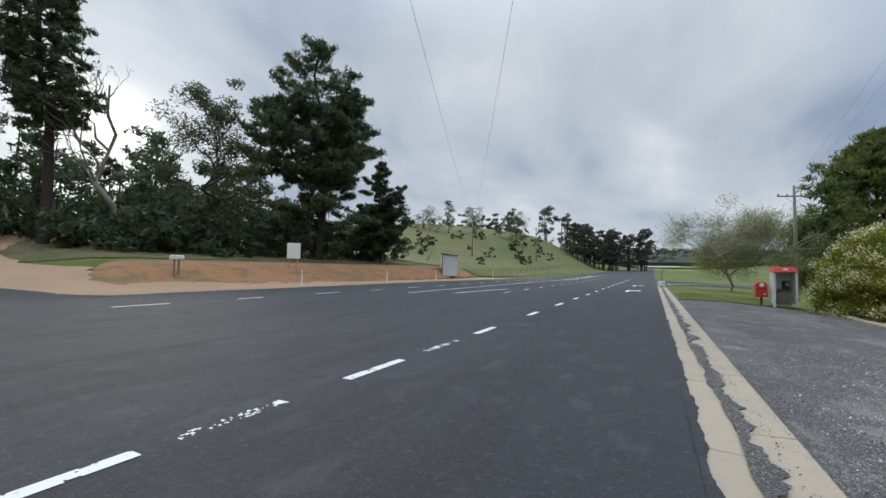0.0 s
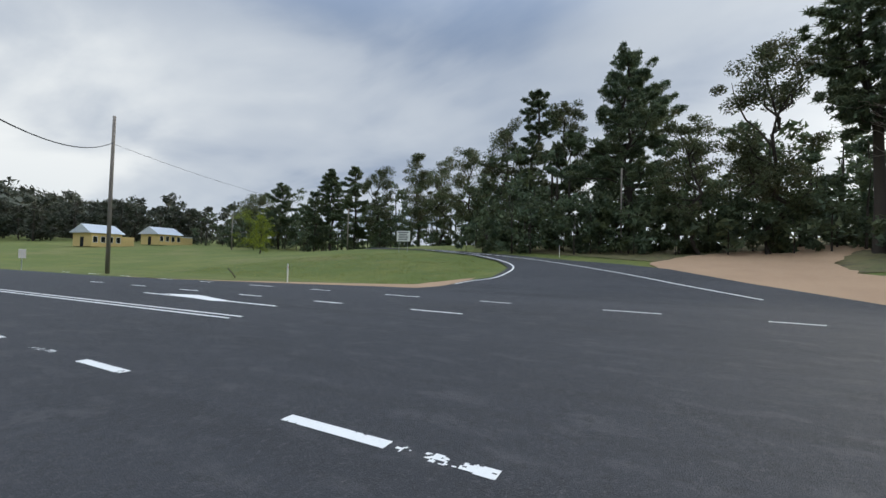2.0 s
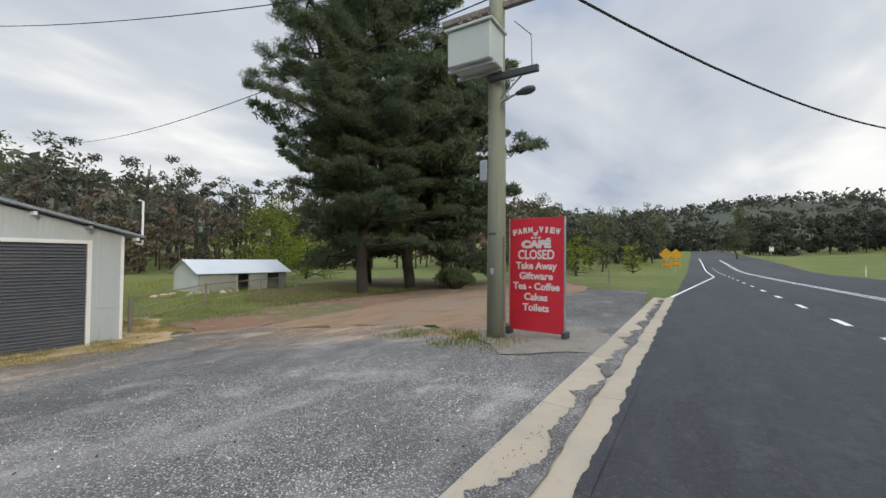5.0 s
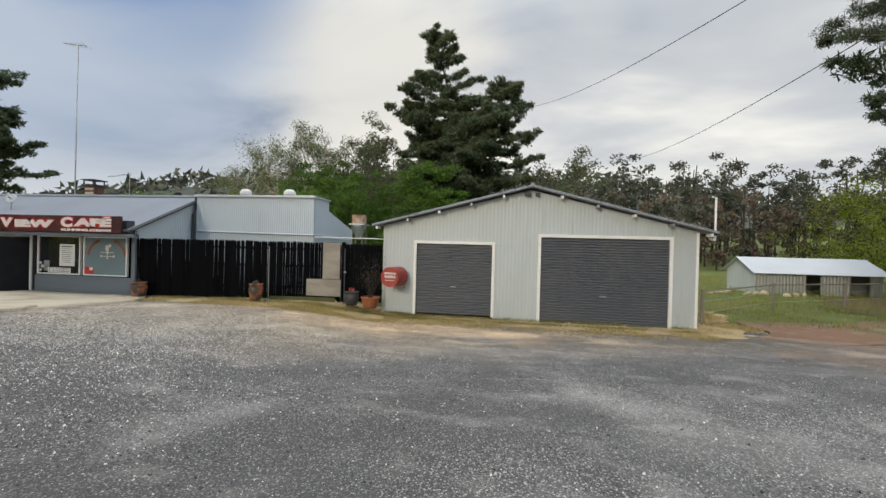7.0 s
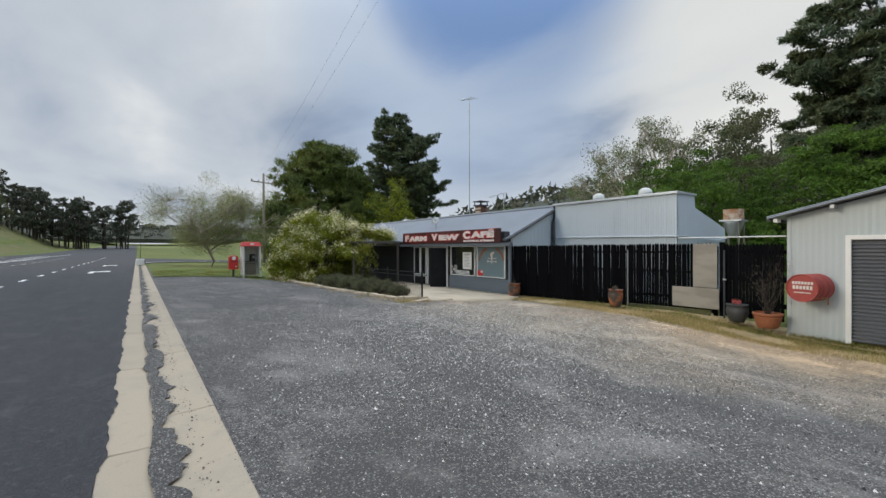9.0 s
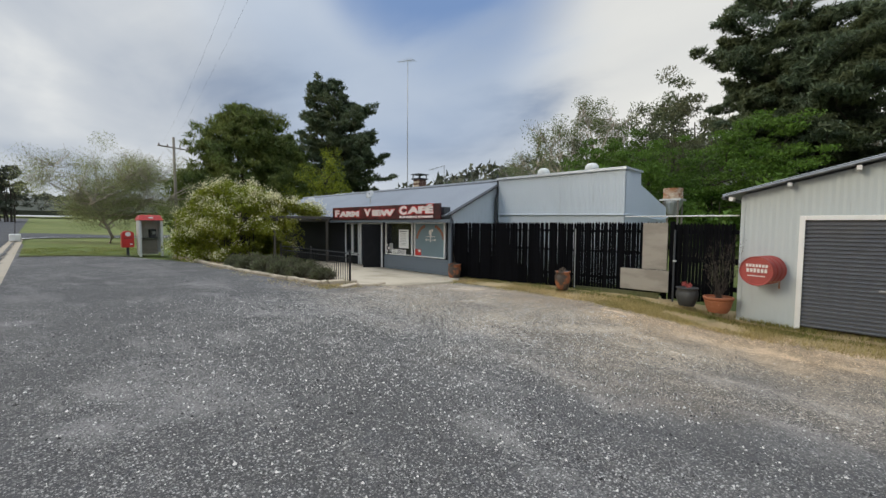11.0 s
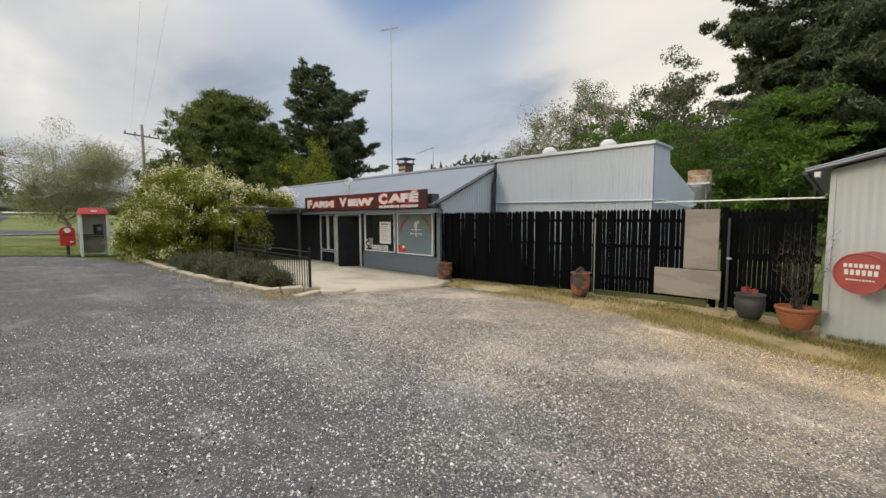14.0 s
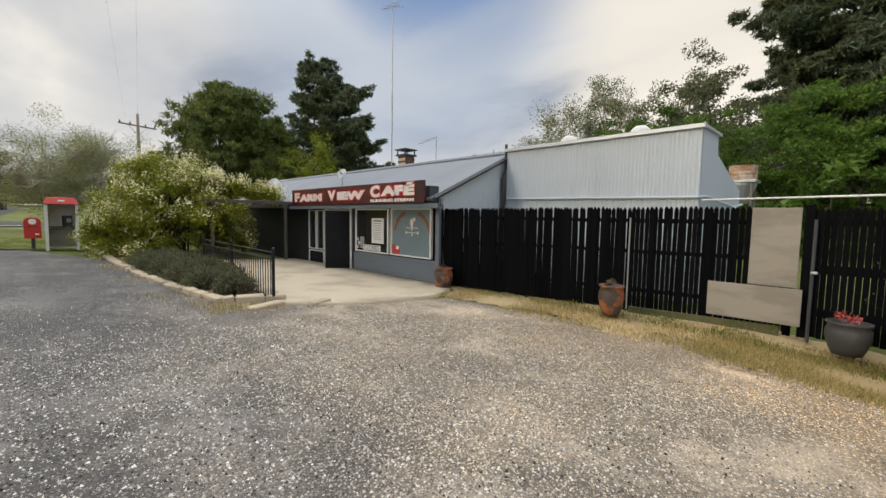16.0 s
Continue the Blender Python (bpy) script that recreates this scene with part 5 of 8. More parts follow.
trees((
    (36.0, 60.0, 24.4, 7.2, "pine", (-2.0, 1.6, 23.2, 6.0, 0.2), (4.2, -3.6, 15.5, 5.6, 0.12), (1.6, -1.4, 20.5, 6.0, 0.2)), (6.2, 42.0, 6.8, 5.2, "willow"), (48.2, 24.0, 16.2, 4.5, "sage"), (45.6, 29.1, 13.0, 4.0, "sage"), (47.9, 15.8, 15.2, 4.8, "gum"), (33.5, 6.0, 8.4, 3.6, "maple"),
    (14.5, 52.0, 7.5, 3.4, "cypress"), (40.7, -30.1, 8.0, 5.0, "spring"), (36.0, -27.5, 5.2, 3.6, "spring"), (33.0, -28.0, 4.2, 3.2, "spring"), (29.0, 11.0, 7.0, 3.0, "maple"), (38.0, 19.0, 9.0, 4.0, "maple"), (27.0, 58.0, 14.0, 5.0, "cypress"),
), 900)
# south
trees((
    (10.7, -44.3, 4.2, 3.4, "spring"), (14.5, -40.0, 4.4, 3.2, "spring"), (6.6, -55.7, 3.8, 1.8, "spring"), (7.3, -94.8, 11.7, 3.7, "gum"), (-8.8, -121.6, 12.5, 5.0, "gum"), (-54.5, -68.8, 8.1, 2.4, "spring"),
    (-53.2, -17.8, 2.4, 1.7, "spring"), (-65.4, -84.7, 9.3, 4.7, "spring"), (17.5, -52.0, 10.0, 4.0, "gum"), (12.0, -66.0, 9.5, 4.2, "gum"),
), 1100)


def bush(x, y, r, h, seed):
    t = thing("shrub", "low rounded shrub with pale grey-green leaves", "shrub", (x, y, land(x, y)), group="shrubs under the pines")
    rng = np.random.default_rng(seed)
    bm = bmesh.new()
    cs = []
    for i in range(60):
        a, u = i * 2.399, rng.random()
        q = Vector((math.cos(a) * r * u ** 0.5, math.sin(a) * r * u ** 0.5, h * (0.35 + 0.6 * (1 - u) ** 0.5 * (0.6 + 0.5 * rng.random()))))
        limb(bm, rng, (q.x * 0.2, q.y * 0.2, -0.05), q, 0.025, sides=4, steps=3)
        cs.append(q)
    part("stems", bm, M["bark"], t)
    v, f = leaf_cloud(rng, np.array(cs), np.full(60, 0.30 * h), 7000, 0.10, 0.8)
    ob = new("leaves", quick_mesh("leaves", v, f, M["sage"]))
    ob.parent = t


for i, row in enumerate(((12.4, -21.6, 1.0, 1.2), (14.2, -25.0, 1.1, 1.1))):
    bush(*row, 1300 + i)


def wood(name, label, kind, spots, seed, leaf, bark="bark", size=0.9, per=360, shape=0.42, base=0.2):
    """A far wood, too dense to count: trunks and crowns in one object."""
    rng = np.random.default_rng(seed)
    bm = bmesh.new()
    cs, rs = [], []
    for x, y, h, r in spots:
        z = land(x, y)
        tube([(x, y, z - 0.3), (x + rng.normal() * 0.3, y, z + h * 0.5), (x + rng.normal() * 0.5, y, z + h * 0.82)], [h * 0.015, h * 0.010, h * 0.003], 5, bm, cap=False)
        for _ in range(9):
            v = base + (1 - base) * rng.random()
            a = rng.random() * math.tau
            w = r * (1.05 - abs(v - 0.5)) * (0.3 + 0.7 * rng.random())
            cs.append((x + math.cos(a) * w, y + math.sin(a) * w, z + h * v))
            rs.append(r * (0.22 + 0.18 * rng.random()))
    v, f = leaf_cloud(rng, np.array(cs), np.array(rs), per * len(spots), size, 0.7)
    t = thing(name, label, "woodland", (spots[0][0], spots[0][1], land(spots[0][0], spots[0][1])), kind="stuff")
    o = inside(part("trunks", bm, M[bark], None), t)
    o["kind"] = "stuff"
    o = inside(new("crowns", quick_mesh("crowns", v, f, M[leaf])), t)
    o["kind"] = "stuff"
    return t


def band(seed, n, x0, x1, y0, y1, h0, h1, r0=0.22, r1=0.34):
    rng = random.Random(seed)
    out = []
    for i in range(n):
        h = rng.uniform(h0, h1)
        out.append((rng.uniform(x0, x1), y0 + (y1 - y0) * (i + rng.random()) / n, h, h * rng.uniform(r0, r1)))
    return out


wood("undergrowth", "dark shrubs and saplings under the western trees", "w", band(1, 120, -58, -46, -22, 56, 3.0, 8.0, 0.45, 0.65) + band(18, 70, -46, -35, 15, 56, 1.8, 5.0, 0.5, 0.75) + band(2, 60, -88, -72, -115, -22, 4, 9, 0.4, 0.6), 21, "pine", size=0.6, per=420, base=0.05)
wood("woodland", "dense dark wood behind the highway", "w", band(3, 70, -84, -58, -30, 60, 10, 17) + band(4, 60, -112, -86, -125, -20, 11, 18), 22, "pine", size=0.85, per=430, base=0.1)
wood("woodland", "brown and grey-green gum wood on the slope behind the paddock", "w", band(5, 66, 58, 82, -62, 22, 12.5, 17.5, 0.22, 0.32) + band(6, 40, 60, 90, 18, 60, 8, 12), 23, "farwood", "bark", size=0.58, per=640, base=0.12)
wood("scrub", "leafless russet scrub on the slope", "w", band(7, 64, 54, 76, -62, 10, 7, 12, 0.25, 0.38), 24, "bark_red", size=0.5, per=420, base=0.05)
wood("woodland", "burnt brown wood beside the highway to the south", "w", band(8, 70, 26, 60, -135, -50, 11, 16, 0.2, 0.3), 25, "bark_red", size=0.68, per=442, base=0.1)
wood("woodland", "dark green trees where the highway bends", "w", band(9, 60, 8, 40, -150, -66, 7, 11, 0.3, 0.45), 26, "farwood", size=0.76, per=544, base=0.05)
wood("woodland", "dark wood along the far side of the highway", "w", band(10, 80, -75, -16, -215, -150, 9, 14, 0.3, 0.45) + band(11, 50, -110, -60, -170, -128, 10, 15, 0.3, 0.42), 27, "farwood", size=0.99, per=510, base=0.05)
wood("woodland", "dark gum plantation along the northern skyline", "w", band(12, 60, -48, 0, 195, 225, 15, 20, 0.2, 0.3) + band(13, 24, -100, -60, 205, 240, 12, 17, 0.2, 0.3), 28, "farwood", size=0.99, per=442, base=0.2)
wood("woodland", "dark wood where the highway vanishes", "w", band(15, 50, -28, 34, -300, -252, 10, 16, 0.35, 0.5), 30, "farwood", size=1.22, per=442, base=0.0)
wood("scrub", "low grey-green bushes scattered over the pasture", "w", band(16, 46, -75, -27, 74, 150, 1.2, 2.8, 0.5, 0.8) + band(17, 30, -110, -40, 150, 200, 2.0, 5.0, 0.4, 0.6), 35, "gum", size=0.5, per=220, base=0.05)
wood("undergrowth", "leafy green shrubs behind the steel buildings", "w", band(14, 40, 27, 40, 4, 40, 3.5, 6.5, 0.4, 0.6), 29, "maple", size=0.42, per=420, base=0.02)


def far_hill(name, x, y, w, d, h, seed):
    """A wooded ridge far off."""
    rng = np.random.default_rng(seed)
    n = 46
    verts, faces = [], []
    base = land(x, y) - 2
    for i in range(n):
        for j in range(n):
            u, v = i / (n - 1) * 2 - 1, j / (n - 1) * 2 - 1
            p = Vector((x + u * w, y + v * d, 0))
            k = max(0.0, 1 - (u * u + v * v)) ** 0.8
            verts.append((p.x, p.y, base + h * k * (0.85 + 0.3 * noise.noise(p * 0.006)) + 3.0 * noise.noise(p * 0.05) * min(1, k * 4)))
    for i in range(n - 1):
        for j in range(n - 1):
            a = i * n + j
            faces.append((a, a + n, a + n + 1, a + 1))
    ob = tagged(link_mesh(name, verts, faces, M["farwood"], smooth=True), "wooded blue-grey ridge on the horizon", "hill", kind="structure")
    pts = np.array(verts)
    pts = pts[pts[:, 2] > base + 1]
    cs = pts[rng.integers(0, len(pts), 1500)] + rng.normal(size=(1500, 3)) * (8, 8, 1) + (0, 0, 3)
    v, f = leaf_cloud(rng, cs, np.full(1500, 5.0), 15000, 4.0, 0.8)
    o = new("ridge_trees", quick_mesh("ridge_trees", v, f, M["farwood"]))
    tagged(o, "grey-green trees covering the ridge", "woodland", kind="stuff")
    return ob


far_hill("backdrop_south", -70, -520, 260, 160, 44, 31)
far_hill("backdrop_southeast", 260, -420, 240, 200, 46, 32)
far_hill("backdrop_east", 300, 60, 160, 320, 44, 33)
far_hill("backdrop_north", -150, 640, 420, 160, 20, 34)


# ---- highway edge: dish kerb of concrete slabs, lane markings ----
def kerb():
    k = tagged(new("kerb"), "shallow concrete dish kerb with debris in its channel", "kerb", kind="structure")
    rng = random.Random(4)
    y = -19.5
    while y < 58:
        n = 2.35 + 0.1 * rng.random()
        for x0, x1, z0, z1 in ((0.86, 1.19, 0.004, -0.004), (1.195, 1.60, -0.004, 0.020)):
            bm = bmesh.new()
            g = 0.007
            cut = 0.55 if x0 > 1 else 0.0  # outer slabs are offset
            a, b = y + g + cut, y + n - g + cut
            jag = [0.0, 0.0] if x0 > 1 else [rng.uniform(-0.012, 0.012) for _ in range(2)]
            v = [bm.verts.new(p) for p in ((x0 + jag[0], a, z0), (x1, a, z1), (x1, b, z1), (x0 + jag[1], b, z0), (x0, a, -0.12), (x1, a, -0.12), (x1, b, -0.12), (x0, b, -0.12))]
            for f in ((0, 1, 2, 3), (7, 6, 5, 4), (0, 4, 5, 1), (1, 5, 6, 2), (2, 6, 7, 3), (3, 7, 4, 0)):
                bm.faces.new([v[i] for i in f])
            bmesh.ops.bevel(bm, geom=[e for e in bm.edges if all(w.co.z > -0.05 for w in e.verts)], offset=0.008, segments=1, affect="EDGES")
            o = part("kerb_slab", bm, M["concrete"], k)
        y += n
    return k


kerb()


def ragged_strip(name, label, category, y0, y1, left, right, material, lift, seed, kind="structure", step=0.05, gaps=0.0):
    """A strip along the road whose two edges wander: left and right give (x, wander)."""
    bm = bmesh.new()
    prev, y = None, y0
    while y < y1:
        q = Vector((seed * 3.1, y, 0))
        wob = noise.noise(q * 1.1) + 0.5 * noise.noise(q * 4.0) + 0.25 * noise.noise(q * 11.0)
        wob2 = noise.noise(q * 1.3 + Vector((9, 0, 0))) + 0.6 * noise.noise(q * 5.0) + 0.3 * noise.noise(q * 14.0)
        a, b = left[0] + left[1] * wob, right[0] + right[1] * wob2
        if b - a < 0.012 or noise.noise(q * 0.5 + Vector((5, 0, 0))) < gaps - 1:
            prev = None
        else:
            cur = (bm.verts.new((a, y, land(a, y) + lift)), bm.verts.new((b, y, land(b, y) + lift)))
            if prev:
                bm.faces.new((prev[0], prev[1], cur[1], cur[0]))
            prev = cur
        y += step
    return tagged(part(name, bm, material), label, category, kind=kind)


ragged_strip("debris", "grey grit and gravel filling the kerb channel", "grit", -18, 50, (1.145, 0.05), (1.29, 0.20), M["gravel"], 0.019, 2)
ragged_strip("asphalt_edge", "worn asphalt lapping over the kerb", "asphalt", -19, 56, (0.80, 0.0), (0.89, 0.055), M["asphalt"], 0.009, 3)
ragged_strip("gravel_edge", "loose gravel spilled along the kerb", "grit", -16, 40, (1.57, 0.035), (1.72, 0.02), M["gravel"], 0.014, 5)


def paint_patch(name, corners, label, wear=0.0, seed=0, z=0.006):
    """A painted mark, its edge worn: cut into small cells, of which worn ones are left out."""
    rng = random.Random(seed)
    a, b, c, d = [Vector((*p, 0)) for p in corners]
    nu, nv = max(1, min(240, int((b - a).length / 0.018))), max(1, min(9, int((d - a).length / 0.018)))
    if not wear:
        nu, nv = max(1, min(60, int((b - a).length / 1.5))), 1
    verts, faces, at = [], [], {}
    for i in range(nu + 1):
        for j in range(nv + 1):
            p = a.lerp(b, i / nu).lerp(d.lerp(c, i / nu), j / nv)
            at[i, j] = len(verts)
            verts.append((p.x, p.y, land(p.x, p.y) + z))
    for i in range(nu):
        for j in range(nv):
            q = Vector(verts[at[i, j]]) + Vector((seed, 0, 0))
            w = 0.5 + 0.36 * noise.noise(q * 4.5) + 0.42 * noise.noise(q * 23)
            edge = 0.12 if j in (0, nv - 1) and wear else 0.0
            if not wear or w > wear - 0.0 + edge:
                faces.append((at[i, j], at[i + 1, j], at[i + 1, j + 1], at[i, j + 1]))
    if not faces:
        return None
    return tagged(link_mesh(name, verts, faces, M["paint"]), label, "road marking", kind="structure", group="lane markings")


def dash(x, y0, y1, w=0.13, wear=0.0, seed=0):
    return paint_patch("lane_dash", [(x - w / 2, y0), (x - w / 2, y1), (x + w / 2, y1), (x + w / 2, y0)], "white painted lane dash on asphalt" if wear < 0.4 else "worn broken white lane dash on asphalt", wear, seed)


# nearest lane line, dash and worn dash in turn
for i, (a, b, w) in enumerate(((-3.1, -1.9, 0.2), (-1.82, -0.92, 0.54), (1.05, 2.3, 0.22), (2.6, 3.7, 0.55), (4.7, 6.0, 0.2), (6.75, 8.0, 0.5), (9.0, 10.2, 0.2), (-7.3, -6.1, 0.22), (-8.9, -8.2, 0.58), (-11.9, -10.3, 0.25), (13.3, 14.5, 0.2))):
    dash(-3.0, a, b, 0.15, w, i + 1)
for i in range(16):
    dash(-3.0 + 0.004 * i, 17.5 + i * 4.25, 18.8 + i * 4.25, 0.16)
    dash(-2.9 + 0.03 * i, -14.9 - i * 4.2, -13.6 - i * 4.2, 0.16)
for i in range(6):
    dash(-11.2 + 0.02 * i, -6.8 - i * 4.1, -5.0 - i * 4.1 if i == 0 else -5.5 - i * 4.1, 0.15)
for i in range(30):
    dash(-15.2, -6.1 + (i - 8) * 4.55, -4.3 + (i - 8) * 4.55 if i % 2 else -4.8 + (i - 8) * 4.55, 0.16)
for i in range(14):
    dash(-7.6, 24.5 + i * 4.4, 25.9 + i * 4.4, 0.13)
for x, x2 in ((-7.2, -5.9), (-6.85, -5.6)):
    paint_patch("double_line", [(x, -9.4), (x2, -40), (x2 + 0.12, -40), (x + 0.12, -9.4)], "white double barrier line on asphalt", z=0.007)
    paint_patch("double_line", [(x2, -40), (x2 + 0.9, -110), (x2 + 1.02, -110), (x2 + 0.12, -40)], "white double barrier line on asphalt", z=0.007)
paint_patch("edge_line", [(-12.1, 20.7), (-11.9, 46), (-11.75, 46), (-11.95, 20.7)], "solid white lane line on asphalt")
paint_patch("edge_line", [(-11.9, 46), (-9.5, 110), (-9.35, 110), (-11.75, 46)], "solid white lane line on asphalt")
paint_patch("edge_line", [(-9.9, 22.2), (-9.0, 29.5), (-8.82, 29.5), (-9.72, 22.2)], "solid white turning line on asphalt")
paint_patch("edge_line", [(0.95, -19.5), (-1.5, -46), (-1.38, -46), (1.07, -19.5)], "solid white edge line on asphalt")
paint_patch("edge_line", [(-1.5, -46), (-1.2, -120), (-1.0, -120), (-1.38, -46)], "solid white edge line on asphalt")
paint_patch("turn_arrow", [(-9.38, -18.3), (-9.32, -10.6), (-9.18, -10.6), (-9.2, -18.3)], "white turn arrow painted on asphalt")
paint_patch("turn_arrow", [(-10.0, -15.8), (-9.25, -12.6), (-9.0, -13.6), (-9.5, -17.4)], "white turn arrow painted on asphalt", z=0.008)
for y in (32, 44):
    paint_patch("turn_arrow", [(-1.25, y), (-1.25, y + 2.4), (-1.0, y + 2.4), (-1.0, y)], "white turn arrow painted on asphalt")
    paint_patch("turn_arrow", [(-1.0, y + 1.5), (-1.0, y + 2.2), (-0.3, y + 2.6), (-0.3, y + 1.3)], "white turn arrow painted on asphalt")
for i in range(7):
    paint_patch("edge_line", [(-10.2, 64 + i * 5), (-12.6, 66.5 + i * 5), (-12.4, 67.1 + i * 5), (-10.0, 64.6 + i * 5)], "white hatched median stripe on asphalt")


def side_line(points, w=0.14, label="white edge line along the side road"):
    """A painted line that bends smoothly through the points."""
    pts = [Vector((*p, 0)) for p in points]
    pts = [2 * pts[0] - pts[1]] + pts + [2 * pts[-1] - pts[-2]]
    fine = []
    for i in range(1, len(pts) - 2):
        p0, p1, p2, p3 = pts[i - 1:i + 3]
        for k in range(8):
            u = k / 8
            fine.append(0.5 * (2 * p1 + (p2 - p0) * u + (2 * p0 - 5 * p1 + 4 * p2 - p3) * u * u + (3 * p1 - p0 - 3 * p2 + p3) * u ** 3))
    fine.append(pts[-2])
    verts, faces = [], []
    for i, p in enumerate(fine):
        d = (fine[min(i + 1, len(fine) - 1)] - fine[max(i - 1, 0)]).normalized()
        n = d.cross(Vector((0, 0, 1))) * w / 2
        for q in (p - n, p + n):
            verts.append((q.x, q.y, land(q.x, q.y) + 0.095))
        if i:
            faces.append((2 * i - 2, 2 * i - 1, 2 * i + 1, 2 * i))
    tagged(link_mesh("edge_line", verts, faces, M["paint"]), label, "road marking", kind="structure", group="lane markings")


side_line([(-23.0, -11.0), (-24.5, -10.6), (-26.8, -9.6), (-32.5, -10.3), (-37.5, -13.0), (-43.6, -18.4), (-47.3, -23.6), (-51.2, -29.5)], 0.16)
side_line([(-23.0, 4.3), (-26.5, 1.4), (-31.8, -2.8), (-38.9, -9.8), (-44.1, -16.6), (-50.6, -26.8)], 0.16)


# ---- forecourt detail ----
dry = outline_sheet("dry_grass_strip", [(11.9, 11.1), (11.0, 10.4), (11.2, 8.2), (11.3, 6.4), (11.2, 5.0), (11.2, 3.4), (11.5, 1.0), (11.5, -4.4), (12.2, -6.4), (16.5, -7.0), (16.5, -4.8), (12.9, -4.9), (13.2, 3.7), (13.2, 7.0), (12.7, 11.5)], M["dry"], 0.011, 0.14, 0.6, 13, cell=0.5)
tagged(dry, "dry straw-coloured grass strip along the fence", "dry grass", kind="structure")
M["dirt"] = mat("tan_dirt", (0.295, 0.18, 0.103), 0.95, bump=0.8, bump_scale=24, var=(
    (0.35, 0.7, (0.22, 0.185, 0.15), 0.46, 0.62, (1, 0.4, 1)), (1.1, 0.7, (0.21, 0.125, 0.075), 0.52, 0.66, (1, 0.4, 1)), (0.8, 0.6, (0.13, 0.13, 0.05), 0.56, 0.66), (30.0, 0.6, (0.42, 0.34, 0.25), 0.55, 0.70)))
dirt = outline_sheet("bare_dirt", [(12.6, -6.9), (11.2, -7.9), (8.5, -8.7), (6.2, -8.3), (4.4, -7.5), (3.6, -8.6), (3.7, -10.0), (4.8, -13.0), (5.4, -17.0), (5.0, -22.5), (8.0, -30), (10.5, -30), (10.2, -20), (10.4, -12), (11.4, -8.4)], M["dirt"], 0.012, 0.2, 1.1, 15, cell=0.8)
tagged(dirt, "tan bare dirt at the edge of the forecourt", "bare dirt", kind="structure")
soil = outline_sheet("bare_soil", [(13.7, -6.7), (12.4, -6.9), (11.0, -8.2), (9.9, -12), (9.6, -20), (10.0, -30), (13.2, -30), (13.5, -25), (13.9, -16), (14.4, -10)], M["soil"], 0.016, 0.3, 0.6, 14, cell=0.8)
tagged(soil, "red-brown bare soil under the pines", "bare soil", kind="structure")
sandy = outline_sheet("sandy_ground", [(1.66, -7.2), (2.8, -6.6), (3.6, -7.3), (4.4, -8.8), (3.6, -9.6), (2.2, -9.8), (1.66, -9.2)], M["pale_gravel"], 0.02, 0.25, 0.2, 15)
tagged(sandy, "pale sandy gravel round the sign foot", "gravel", kind="structure")
# the pines' shade on the grass, put into a darker brown-green colour
M["pine_shade"] = mat("shade_darkened_ground", (0.115, 0.080, 0.044), 0.95, bump=0.8, bump_scale=12, var=(
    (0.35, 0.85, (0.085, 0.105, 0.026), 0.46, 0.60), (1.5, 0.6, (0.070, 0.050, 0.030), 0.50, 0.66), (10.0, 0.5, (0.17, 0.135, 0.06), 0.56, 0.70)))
# added sheet that darkens the ground below the crowns
shade_sheet = outline_sheet("needle_litter", [(15.2, -12.5), (18.5, -12), (22.5, -15), (25, -20.5), (28, -26), (27, -36), (14.0, -36), (13.6, -29), (14.2, -24), (14.6, -16)], M["pine_shade"], 0.012, 0.4, 0.8, 22, cell=1.0)
tagged(shade_sheet, "brown-green ground sheet, darkened to stand for the shade under the pines", "needle litter", kind="structure")
lawn = outline_sheet("lawn", [(1.64, 26.2), (3.4, 25.8), (5.2, 24.6), (6.4, 24.0), (6.9, 26), (6.4, 34), (5.0, 44), (2.0, 52), (1.64, 40)], M["grass"], 0.012, 0.5, 0.15, 16)
tagged(lawn, "mown green lawn beside the kerb", "lawn", kind="structure")

def terrace():
    pts = [(8.05, 11.05), (8.9, 10.62), (9.8, 10.45), (10.9, 10.5), (11.75, 10.95), (12.02, 11.5), (12.02, 19.2), (8.9, 19.2), (8.35, 14.0)]
    ob = outline_sheet("terrace", pts, M["slab"], 0.035, 0.4, 0.02, 17)
    bm = bmesh.new()
    bm.from_mesh(ob.data)
    rim = [e for e in bm.edges if e.is_boundary]
    for v in {v for f in bmesh.ops.extrude_edge_only(bm, edges=rim)["geom"] if isinstance(f, bmesh.types.BMVert) for v in (f,)}:
        v.co.z -= 0.14
    bm.to_mesh(ob.data)
    bm.free()
    tagged(ob, "stained pale concrete terrace before the cafe door", "terrace", kind="structure")


terrace()


def grass_tufts(name, label, area, count, height, material, seed, lift=0.0, clump=0.12):
    """Blades of grass in tufts over the quadrilaterals of area."""
    rng = np.random.default_rng(seed)
    v, f = [], []
    for _ in range(count):
        x0, x1, y0, y1 = area[rng.integers(0, len(area))]
        cx, cy = rng.uniform(x0, x1), rng.uniform(y0, y1)
        if noise.noise(Vector((cx * 0.9, cy * 0.9, seed))) < -0.12:
            continue
        for _ in range(rng.integers(5, 11)):
            x, y = cx + rng.normal() * clump, cy + rng.normal() * clump
            z = land(x, y) + lift
            a = rng.random() * math.tau
            hgt = height * (0.4 + 0.9 * rng.random())
            dx, dy = math.cos(a) * 0.006, math.sin(a) * 0.006
            lx, ly = rng.normal() * hgt * 0.4, rng.normal() * hgt * 0.4
            k = len(v)
            v += [(x - dx, y - dy, z), (x + dx, y + dy, z), (x + lx, y + ly, z + hgt)]
            f.append((k, k + 1, k + 2))
    ob = new(name, quick_mesh(name, np.array(v), np.array(f), M[material]))
    return tagged(ob, label, "grass", kind="stuff")


